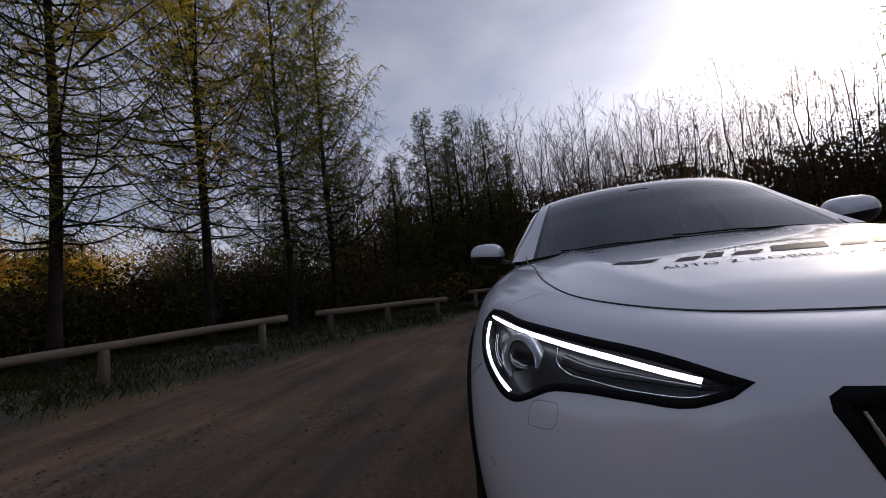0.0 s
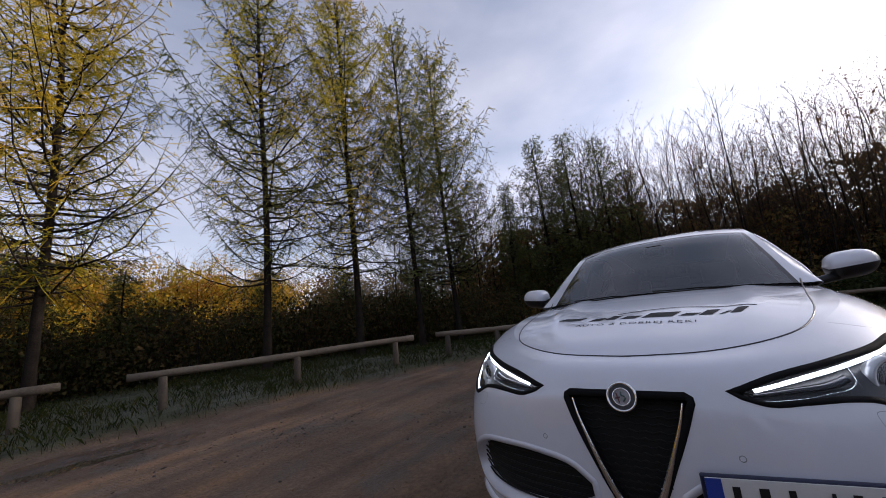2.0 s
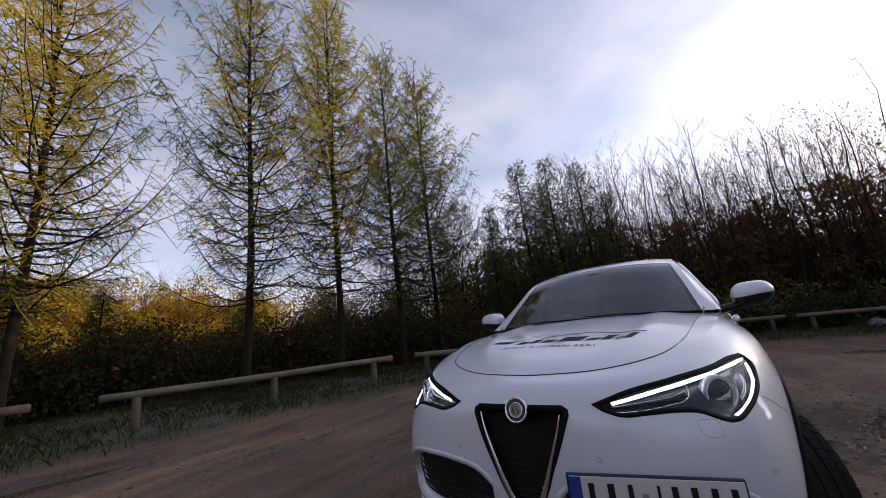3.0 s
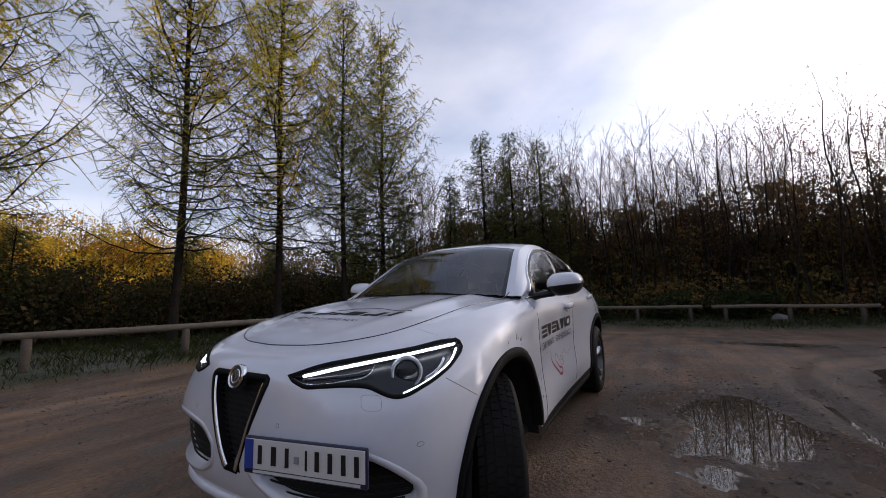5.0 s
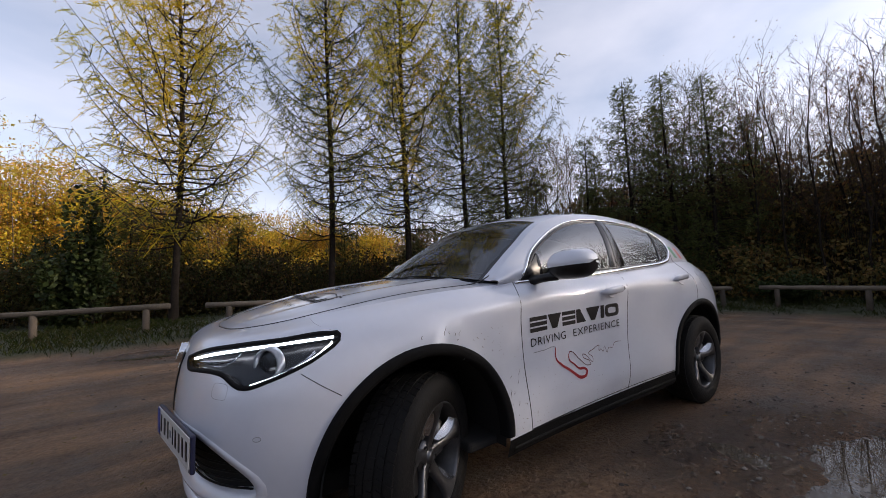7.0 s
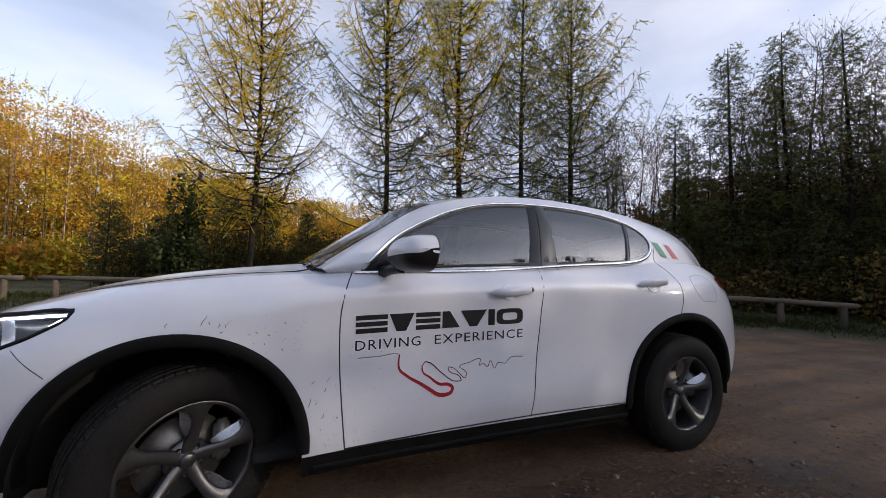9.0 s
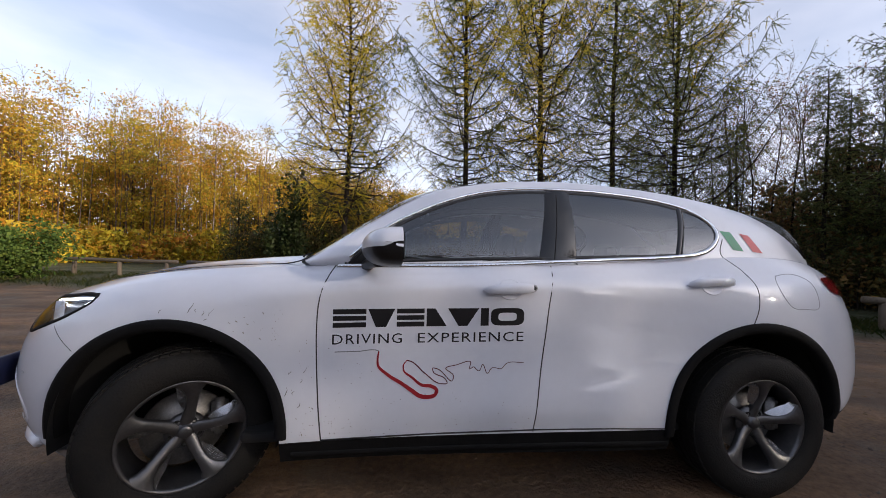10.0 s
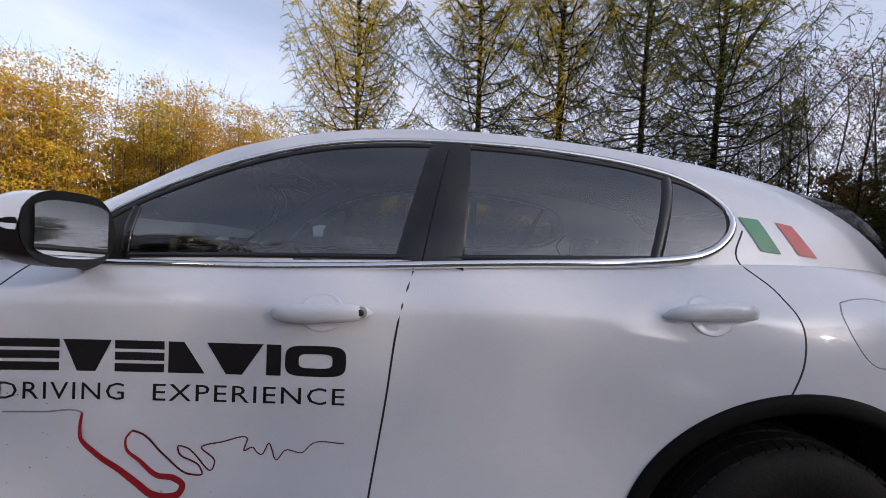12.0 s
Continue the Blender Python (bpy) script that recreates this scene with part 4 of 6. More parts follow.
# headlamps
for sgn in (1, -1):
    lamp = new("headlamp")
    lamp.parent = car
    tagged(lamp, "dark headlamp with a lit white daytime strip and round projector")
    m = np.array([1, sgn, 1])

    def lay(name, vf, material, label=""):
        v, f = vf
        v = np.asarray(v, float) * m
        f = [list(q) for q in f]
        way = sum((np.cross(v[q[1]] - v[q[0]], v[q[2]] - v[q[0]]) for q in f), np.zeros(3))
        if way @ np.array([1, sgn, 0.2]) < 0:
            f = [q[::-1] for q in f]
        return piece(name, v, f, material, lamp, label)

    lay("lamp_frame", collar(LAMP, corner_pt, 0.014, 0.003, 0.05), PLASTIC, "black surround")
    lay("lamp_housing", fill(inset(LAMP, 0.010), corner_pt, -0.042), mat("lamp_inside", (0.014, 0.014, 0.016), 0.30, 0.2, 0.4, 30), "dark grey lamp bowl")
    top = smooth_path([(-1.90, 0.880), (-1.72, 0.907), (-1.50, 0.930), (-1.25, 0.950), (-0.995, 0.966)], 40)
    out = smooth_path([(-0.992, 0.948), (-1.04, 0.908), (-1.13, 0.868), (-1.25, 0.833), (-1.36, 0.810)], 26)
    lay("light_strip", strip(top, corner_pt, np.linspace(0.0085, 0.0075, 40), -0.006, 0.006), LED, "lit white strip")
    lay("light_strip", strip(out, corner_pt, np.linspace(0.0085, 0.0105, 26), -0.006, 0.006), LED, "lit white strip")
    inner = smooth_path([(-1.955, 0.872), (-1.90, 0.856), (-1.80, 0.856), (-1.66, 0.868), (-1.56, 0.880), (-1.525, 0.895), (-1.505, 0.922)], 36)
    lay("reflector_edge", strip(inner, corner_pt, 0.0022, -0.012, 0.003), CHROME)
    shelf = smooth_path([(-1.90, 0.874), (-1.76, 0.885), (-1.62, 0.893), (-1.53, 0.905)], 20)
    lay("reflector_shelf", strip(shelf, corner_pt, np.linspace(0.010, 0.022, 20), -0.024, 0.004), mat("dark_reflector", (0.05, 0.05, 0.055), 0.2, 0.8, 0.2, 20))
    fin = smooth_path([(-1.075, 0.925), (-1.10, 0.90), (-1.155, 0.872), (-1.22, 0.855)], 20)
    lay("reflector_fin", strip(fin, corner_pt, 0.016, -0.026, 0.004), mat("bright_reflector", (0.30, 0.30, 0.32), 0.15, 1.0, 0.2, 20))
    # projector: ring and lens
    mid = corner_pt(-1.325, 0.886, -0.026)
    way = Vector((0.80, 0.60, 0.02)).normalized()
    q = Vector((0, 1, 0)).rotation_difference(way).to_matrix()
    ring = lathe([(0.050, -0.02), (0.053, 0.000), (0.062, 0.001), (0.066, -0.03)], 40)
    lens = lathe([(0.0, 0.004), (0.018, 0.003), (0.036, -0.002), (0.051, -0.012)], 32)
    lay("projector_ring", (np.array([q @ Vector(p) for p in ring[0]]) + mid, ring[1]), mat("ring_white", (0.42, 0.43, 0.46), 0.3, 0.5, 0.1), "pale ring")
    lay("projector_lens", (np.array([q @ Vector(p) for p in lens[0]]) + mid, lens[1]), GLOSSBLACK, "glass lens")
    lay("lamp_cover", fill(inset(LAMP, 0.004), corner_pt, 0.002), LENS, "clear cover").visible_shadow = False

# grille with bright V, dark mesh and round badge
grille = new("grille")
grille.parent = car
tagged(grille, "black shield grille with bright edges")
piece("grille_frame", *collar(GRILLE, nose_pt, 0.022, 0.004, 0.05), PLASTIC, grille)
piece("grille_mesh_backing", *fill(inset(GRILLE, 0.015), nose_pt, -0.045), DARK, grille)
bars = []
for k in range(15):
    z = 0.50 + 0.024 * k
    w = float(np.interp(z, [0.47, 0.64, 0.74, 0.86], [0.045, 0.12, 0.165, 0.195]))
    ys = np.linspace(-w, w, 15)
    bars.append(tube([nose_pt(y, z + 0.008 * (i % 2), -0.034) for i, y in enumerate(ys)], 0.003, 5))
tagged(piece("grille_mesh", *join(*bars), DARK, grille), kind="stuff")
for sgn in (1, -1):
    line = smooth_path([(0.176, 0.842), (0.160, 0.785), (0.135, 0.715), (0.105, 0.635), (0.070, 0.55), (0.036, 0.488)], 30) * np.array([sgn, 1])
    v, f = strip(line, nose_pt, np.linspace(0.007, 0.026, 30), 0.004, 0.008)
    piece("grille_trim", v, f if sgn < 0 else [q[::-1] for q in f], CHROME, grille, "bright metal edge")
badge = new("badge")
badge.parent = car
tagged(badge, "round metal badge of plain shapes")
bp = Vector(nose_pt(0, 0.853, 0.003))
bq = Vector((0, 1, 0)).rotation_difference(Vector((0.96, 0, 0.28))).to_matrix()
put_on = lambda vf, lift=0.0: ([bq @ (Vector(p) + Vector((0, lift, 0))) + bp for p in vf[0]], vf[1])
piece("badge_rim", *put_on(lathe([(0.041, 0.012), (0.044, 0.018), (0.048, 0.018), (0.051, 0.010), (0.051, -0.015)], 48)), CHROME, badge)
piece("badge_ring", *put_on(lathe([(0.028, 0.014), (0.042, 0.013)], 48)), mat("badge_blue", (0.02, 0.022, 0.03), 0.5), badge)
piece("badge_edge", *put_on(lathe([(0.026, 0.013), (0.0275, 0.017), (0.030, 0.014)], 40)), CHROME, badge)
piece("badge_field", *put_on(lathe([(0.0, 0.013), (0.027, 0.0125)], 40)), mat("badge_silver", (0.26, 0.26, 0.27), 0.45, 0.6), badge)
for sx, sz in ((0.004, 0.034), (0.017, 0.005)):
    b = box(0.012, 0, 0, sx, 0.003, sz)
    vv, ff = put_on(([tuple(v.co) for v in b.verts], [[w.index for w in fc.verts] for fc in b.faces]), 0.015)
    b.free()
    piece("badge_cross", vv, ff, mat("badge_red", (0.10, 0.02, 0.025), 0.4), badge, "", False)
arc = [(-0.006 + 0.006 * math.sin(k * 0.9), 0.0, 0.016 - 0.004 * k) for k in range(9)]
piece("badge_figure", *put_on(tube(arc, 0.0028, 6), 0.015), mat("badge_green", (0.05, 0.10, 0.09), 0.3), badge)

# lower intakes
for sgn in (1, -1):
    v, f = collar(INTAKE, nose_pt, 0.02, 0.003, 0.06)
    v = np.asarray(v) * np.array([1, sgn, 1])
    piece("intake_frame", v, f, PAINT, car)
    v, f = fill(inset(INTAKE, 0.010), nose_pt, -0.055)
    piece("intake_backing", np.asarray(v) * np.array([1, sgn, 1]), f, DARK, car)
    for k in range(7):
        z = 0.425 + 0.032 * k
        y0, y1 = float(np.interp(z, [0.40, 0.44, 0.58, 0.63], [0.26, 0.18, 0.15, 0.23])), float(np.interp(z, [0.40, 0.47, 0.57, 0.64], [0.74, 0.77, 0.71, 0.60]))
        v, f = tube([nose_pt(y, z, -0.04) for y in np.linspace(y0, y1, 10)], 0.004, 5)
        piece("intake_bar", np.asarray(v) * np.array([1, sgn, 1]), f, DARK, car)
    lip = [nose_pt(y, 0.33, 0.004) for y in np.linspace(0.0, 0.80, 24)]
    v, f = tube(lip, 0.022, 8)
    piece("bumper_lip", np.asarray(v) * np.array([1, sgn, 1]), f, PAINT, car)

# number plate in a blue-black holder, characters as plain bars
plate = new("number_plate")
plate.parent = car
tagged(plate, "white number plate with dark bars in a dark blue holder")
pl, pr = Vector((2.232, 0.703, 0.606)), Vector((2.349, 0.180, 0.604))
pu = (pl - pr).normalized()
pn = Vector((-pu.y, pu.x, 0))
pn = -pn if pn.x < 0 else pn
pm = Matrix((( *pu, 0), (0, 0, 1, 0), (*pn, 0), (0, 0, 0, 1))).transposed()
pm.translation = (pl + pr) / 2 + pn * 0.034


def plate_box(name, cx, cz, w, h, d, material, lift=0.0, bevel=0.003):
    b = box(cx, cz, lift, w, h, d, bevel)
    bmesh.ops.transform(b, matrix=pm, verts=b.verts)
    return part(name, b, material, plate)


plate_box("plate_holder", 0, -0.003, 0.532, 0.133, 0.016, mat("holder_blue", (0.012, 0.016, 0.05), 0.4, 0.0, 0.2, 20), -0.004, 0.006)
plate_box("plate_sheet", 0.002, 0.004, 0.515, 0.106, 0.004, PLATE, 0.006, 0.0015)
plate_box("plate_strip", -0.237, 0.004, 0.040, 0.104, 0.002, BLUE, 0.0095, 0.0)
plate_box("plate_lower_strip", 0.01, -0.058, 0.46, 0.010, 0.002, PLATE, 0.005, 0.0)
for k, (u0, w) in enumerate([(-0.185, 0.045), (-0.122, 0.055), (-0.062, 0.038), (0.022, 0.020), (0.068, 0.044), (0.122, 0.044), (0.176, 0.044), (0.228, 0.044)]):
    plate_box("plate_bar", u0, 0.004, w * 0.40, 0.066, 0.002, INK, 0.0095, 0.0)
plate_box("plate_seal", -0.020, 0.0, 0.020, 0.024, 0.002, GREYF, 0.0095, 0.0)

# washer covers, parking sensors, shut lines of the nose
sq = [(-1.532 + 0.052 * math.copysign(abs(math.cos(a)) ** 0.5, math.cos(a)), 0.789 + 0.026 * math.copysign(abs(math.sin(a)) ** 0.5, math.sin(a)) + 0.10 * 0.052 * -math.cos(a)) for a in np.linspace(0, 2 * np.pi, 49)]
both("washer_cover", *seam(sq, corner_pt, 0.0016), GREYF)
for y, z in ((0.795, 0.633), (0.30, 0.70)):
    ringp = [nose_pt(y + 0.008 * math.cos(a), z + 0.008 * math.sin(a), 0.0) for a in np.linspace(0, 2 * np.pi, 20)]
    both("parking_sensor", *tube(ringp, 0.0016, 5), GREYF)
both("bumper_seam", *seam(smooth_path([(1.93, 0.842), (1.88, 0.805), (1.80, 0.752)], 14), flank_pt, 0.0022), INK)
hl = [(x, y) for x, y in HOOD_FRAME if x > 0.86]
hp = np.array([hood_pt(min(x, 2.148), y, -0.001) for x, y in hl])
for _ in range(6):
    hp[1:-1] = (hp[:-2] + 2 * hp[1:-1] + hp[2:]) / 4
both("hood_seam", *tube(hp + np.array([0, 0, 0.001]), 0.0036, 6), INK)
both("wing_seam", *tube(smooth_path([cast(SKIN, (x, y, 2.0), (0, 0, -1), -0.0006) for x, y in ((1.80, 0.775), (1.838, 0.715), (1.845, 0.65), (1.842, 0.585))], 16), 0.0013, 5), GREYF)

# shut lines of the doors, fuel flap
both("door_seam", *seam(FRONT_DOOR[2:24], flank_pt), INK)
both("door_seam", *seam(FRONT_DOOR[24:43], flank_pt), INK)
both("door_seam", *seam(smooth_path([(-1.326, 0.87), (-1.375, 0.98), (-1.388, 1.08), (-1.37, 1.15), (-1.30, 1.25), (-1.345, 1.33)], 26), flank_pt), INK)
both("door_seam", *seam([(0.770, 0.352), (0.3, 0.362), (-0.25, 0.369), (-0.6, 0.369), (-0.94, 0.367)], flank_pt, 0.004), INK)
flap = smooth_path([(-1.548, 1.132), (-1.525, 1.10), (-1.535, 1.03), (-1.570, 0.980), (-1.66, 0.968), (-1.755, 0.975), (-1.775, 1.04), (-1.765, 1.11), (-1.72, 1.135), (-1.60, 1.142), (-1.55, 1.133)], 60)
v, f = seam(flap, flank_pt, 0.0026)
piece("fuel_flap", v, f, GREYF, car)
both("pillar_seam", *tube([flank_pt(x, z, 0.004) for x, z in smooth_path([(-0.345, 1.185), (-0.375, 1.36), (-0.41, 1.545)], 16)], 0.003, 6), DARK)

# bright window surround and belt strip
arc = [tuple(flank_pt(*q, 0.001)) for q in DLO[2:70]] + [(-1.325, 0.742, 1.352), (-1.258, 0.774, 1.275), (-1.17, 0.792, 1.240), (-1.06, 0.801, 1.222), (-0.95, 0.805, 1.212), (-0.66, 0.8075, 1.196), (-0.35, 0.8065, 1.176), (-0.17, 0.806, 1.163), (0.14, 0.804, 1.147), (0.45, 0.799, 1.139), (0.74, 0.790, 1.131)]
loop = smooth_path(arc, 200)
loop[:, 1] += np.where(loop[:, 2] < 1.26, 0.006, 0.0)
for _ in range(6):
    loop[1:-1] = (loop[:-2] + 2 * loop[1:-1] + loop[2:]) / 4
both("window_trim", *tube(loop, np.interp(np.linspace(0, 1, 200), [0, 0.3, 0.5, 0.58, 0.66, 1], [0.009, 0.010, 0.012, 0.016, 0.013, 0.012]), 10), CHROME, "bright window surround")
lean_z = np.linspace(1.178, 1.580, 24)
lean_k = (lean_z - 1.17) / 0.38
both("pillar_cover", *strip(np.stack([(-0.262 - 0.085 * lean_k - 0.466 - 0.02 * lean_k) / 2, lean_z], -1), flank_pt, 0.204 - 0.065 * lean_k, 0.004, 0.004), GLOSSBLACK, "gloss black door pillar")
both("pillar_cover", *strip(np.stack([-1.02 - 0.145 * lean_k, lean_z], -1)[3:-4], flank_pt, 0.036, 0.004, 0.004), GLOSSBLACK)
both("pillar_cover", *strip([(0.505, z) for z in np.linspace(1.145, 1.30, 12)], flank_pt, 0.030, 0.004, 0.004), GLOSSBLACK)
both("window_seal", *strip(inset(DLO, 0.018)[:128], flank_pt, 0.016, 0.003, 0.006), INK)

both("sill_lip", *strip([(x, 0.283) for x in np.linspace(0.90, -0.92, 40)], flank_pt, 0.034, 0.003, 0.006), PLASTIC, "black lip along the sill")

# door handles
for x0, z0, lock in ((-0.09, 1.042, True), (-1.135, 1.083, False)):
    for sgn in (1, -1):
        handle = new("door_handle")
        handle.parent = DOORS["left" if sgn > 0 else "right", "front" if lock else "rear"]
        tagged(handle, "white pull handle over a hollow")
        hollow = [flank_pt(x0 + 0.062 * math.cos(a), z0 + 0.052 * math.sin(a), 0.0) for a in np.linspace(0, 2 * np.pi, 40)]
        foot = np.array(flank_pt(x0, z0, 0.0))
        cup = [[np.array(h) * (1 - k) + foot * k + np.array([0, up, 0]) for h in hollow] for k, up in ((0, -0.001), (0.05, 0.0035), (0.10, 0.0040), (0.22, 0.0018), (0.5, 0.0012), (0.98, 0.0012))]
        v, f = sheet(np.array(cup))
        piece("handle_hollow", v * np.array([1, sgn, 1]), f, PAINT, handle)
        bar = []
        for s in np.linspace(-1, 1, 17):
            r = 0.023 * (1 - abs(s) ** 3.2) ** 0.5 + 0.002
            c0 = flank_pt(x0 - 0.135 * s, z0 + 0.006 * s, 0.032 * (1 - s**4) + 0.004)
            bar.append([c0 + np.array([0, 0.55 * r * math.sin(a), r * math.cos(a)]) for a in np.linspace(0, 2 * np.pi, 13)])
        v, f = sheet(np.array(bar))
        piece("handle_bar", v * np.array([1, sgn, 1]), f, PAINT, handle)
        if lock and sgn > 0:
            kv, kf = lathe([(0.0, 0.003), (0.009, 0.003), (0.010, 0.0), (0.014, 0.002), (0.016, -0.004)], 24)
            kp = np.array(flank_pt(x0 - 0.108, z0 + 0.006, 0.030))
            piece("key_lock", np.array(kv) + kp, kf, GREYF, handle)
            kv, kf = lathe([(0.0, 0.005), (0.0085, 0.005), (0.009, 0.0)], 20)
            piece("key_slot", np.array(kv) + kp, kf, INK, handle)

# door mirrors
for sgn in (1, -1):
    mirror = new("door_mirror")
    mirror.parent = car
    tagged(mirror, "door mirror with white cap and black base")
    m = np.array([1, sgn, 1])
    rows, cap_rows, base_rows = [], [], []
    for k, s in enumerate(np.linspace(0, 1, 26)):
        y = 0.890 + 0.250 * s
        e = max(1 - abs(2 * s - 1) ** 3.2, 0) ** 0.5
        hi = 1.222 + 0.088 * e + 0.006 * s
        lo = 1.222 - 0.094 * e + 0.030 * s
        depth = (0.185 - 0.06 * s) * (0.25 + 0.75 * e)

        def shell_pt(a):
            return (0.455 - 0.03 * s + depth * max(math.cos(a), 0) ** 0.62, y, (hi + lo) / 2 + (hi - lo) / 2 * math.sin(a))

        edge = math.asin(min(max((1.205 + 0.025 * s - (hi + lo) / 2) / max((hi - lo) / 2, 1e-4), -0.85), 0.5))
        rows.append([shell_pt(a) for a in np.linspace(-math.pi / 2, math.pi / 2, 19)])
        cap_rows.append([shell_pt(a) for a in np.linspace(edge, math.pi / 2, 14)])
        base_rows.append([shell_pt(a) for a in np.linspace(-math.pi / 2, edge, 12)])
    for nm, G, mm, lab in (("mirror_cap", np.array(cap_rows), PAINT, "white painted cap"), ("mirror_base", np.array(base_rows), SATIN, "black lower shell")):
        v, f = sheet(G)
        piece(nm, v * m, f if sgn > 0 else f[:, ::-1], mm, mirror, lab)
    back = np.array([[(r[0][0] if False else p[0] - 0.002, p[1], p[2]) for p in (r[0], r[-1])] for r in rows])
    rim = np.stack([back[:, 0] + (back[:, 1] - back[:, 0]) * t for t in np.linspace(0, 1, 9)], 1)
    v, f = sheet(rim)
    piece("mirror_frame", v * m, f, SATIN, mirror)
    core = rim[3:-3, 1:-1] + np.array([-0.005, 0, 0])
    v, f = sheet(core)
    piece("mirror_glass", v * m, f, MIRROR, mirror, "mirror glass")
    v, f = tube(smooth_path([(0.60, 0.785, 1.135), (0.58, 0.86, 1.150), (0.53, 0.94, 1.165)], 8), [0.035, 0.03, 0.028, 0.026, 0.026, 0.026, 0.028, 0.03], 10)
    piece("mirror_arm", v * m, f, SATIN, mirror)
    v, f = fill([(0.70, 1.142), (0.62, 1.210), (0.50, 1.300), (0.495, 1.22), (0.492, 1.146), (0.60, 1.141)], flank_pt, 0.005)
    piece("mirror_sail_cover", np.asarray(v) * m, f if sgn > 0 else [q[::-1] for q in f], SATIN, mirror)

# rear lamps, rear window, tail deck
RL = smooth_path([(-1.875, 1.115), (-1.895, 1.065), (-1.98, 1.035), (-2.10, 1.03), (-2.15, 1.06), (-2.14, 1.105), (-2.02, 1.125), (-1.90, 1.125)], 30)
both("rear_lamp", *fill(RL, flank_pt, 0.006), TAIL, "dark red rear lamp")
edge_top = TOP[:, -1]
ss = np.linspace(1, -1, 61)
edge_low = np.stack([-2.125 - 0.06 * (1 - abs(ss) ** 2.2), 0.585 * ss, 1.186 + 0 * ss], -1)
grid = np.stack([edge_top * (1 - t) + edge_low * t + np.array([0.0, 0, -0.02 * math.sin(math.pi * t)]) for t in np.linspace(0, 1, 16)])
rowk = np.repeat(np.arange(15), 60)
colk = np.tile(np.arange(60), 15)
pane = (rowk > 0) & (rowk < 13) & (colk > 3) & (colk < 56)
surface("rear_window", grid, pane, GLASS, car, "dark rear window").visible_shadow = False
surface("tailgate_frame", grid, ~pane, GLOSSBLACK, car)
tail = EDGE[EDGE[:, 0] < -2.0]
full_tail = np.concatenate([tail, (tail * FLIP)[::-1]])
low = np.stack([np.interp(np.linspace(0, 1, len(full_tail)), np.linspace(0, 1, 61), edge_low[:, k]) for k in range(3)], -1)
v, f = sheet(np.stack([full_tail, low]))
piece("tail_deck", v, f, PAINT, car)

# wipers and cowl
v, f = sheet(np.stack([np.stack([TOP[:, 0, 0] + dx, TOP[:, 0, 1] * 0.93, TOP[:, 0, 2] + dz], -1) for dx, dz in ((-0.02, 0.004), (0.02, -0.006), (0.05, -0.03))]))
piece("cowl", v, f, PLASTIC, car)
for y0, y1 in ((0.60, 0.0), (0.02, -0.55)):
    pts = []
    for s in np.linspace(0, 1, 9):
        y = y0 + (y1 - y0) * s
        k = int(round((1 - y / 0.80) * 30))
        p = TOP[min(max(k, 0), 60), int(1 + 2 * s)] + np.array([0.022, 0, -0.006])
        pts.append(p)
    piece("wiper", *tube(pts, 0.004, 6), PLASTIC, car)

# seats, wheel, dash and mirror inside
def seat(x, y, w=0.50, name="seat"):
    st = new(name)
    st.parent = car
    tagged(st, "dark upholstered seat")
    b = box(x + 0.05, y, 0.56, 0.52, w, 0.18, 0.06)
    part("cushion", b, FABRIC, st, "", True)
    b = box(0, 0, 0, 0.16, w * 0.96, 0.62, 0.07)
    bmesh.ops.transform(b, matrix=pose(x - 0.27, y, 0.90, 0, -18, 0), verts=b.verts)
    part("backrest", b, FABRIC, st, "", True)
    return st


for y in (0.38, -0.38):
    s_ = seat(-0.05, y)
    b = box(0, 0, 0, 0.10, 0.26, 0.18, 0.04)
    bmesh.ops.transform(b, matrix=pose(-0.42, y, 1.29, 0, -14, 0), verts=b.verts)
    part("headrest", b, FABRIC, s_, "", True)
s_ = seat(-0.98, 0.0, 1.30, "rear_bench")
for y in (0.40, 0.0, -0.40):
    b = box(-1.33, y, 1.24, 0.10, 0.24, 0.12, 0.03)
    part("headrest", b, FABRIC, s_, "", True)
dash = []
for y in np.linspace(-0.74, 0.74, 25):
    hump = 0.045 * math.exp(-(((y - 0.38) / 0.20) ** 2))
    dash.append([(0.95, y, 1.06), (0.80, y, 1.115), (0.62, y, 1.12 + hump * 0.8), (0.50, y, 1.09 + hump), (0.46, y, 1.04), (0.50, y, 0.90), (0.62, y, 0.70), (0.7, y, 0.4)])
v, f = sheet(np.array(dash))
piece("dashboard", v, f, FABRIC, car, "dark dashboard")
rimp = [(0.19 * math.cos(a), 0.19 * math.sin(a), 0) for a in np.linspace(0, 2 * np.pi, 40)]
sm = pose(0.36, 0.38, 1.00, 0, -66, 0)
wheel_ob = new("steering_wheel")
wheel_ob.parent = car
v, f = tube(rimp, 0.016, 8)
piece("wheel_rim", [sm @ Vector(p) for p in v], f, GLOSSBLACK, wheel_ob)
for a in (0, math.pi, -math.pi / 2):
    v, f = tube([(0.02 * math.cos(a), 0.02 * math.sin(a), -0.02), (0.18 * math.cos(a), 0.18 * math.sin(a), 0)], 0.018, 6)
    piece("wheel_spoke", [sm @ Vector(p) for p in v], f, FABRIC, wheel_ob)
b = box(0, 0, -0.01, 0.13, 0.12, 0.04, 0.015)
bmesh.ops.transform(b, matrix=sm, verts=b.verts)
part("wheel_hub", b, FABRIC, wheel_ob)
b = box(0.30, 0, 1.49, 0.05, 0.24, 0.07, 0.02)
part("rear_view_mirror", b, GLOSSBLACK, car)
b = box(0.40, 0, 1.50, 0.12, 0.14, 0.08, 0.02)
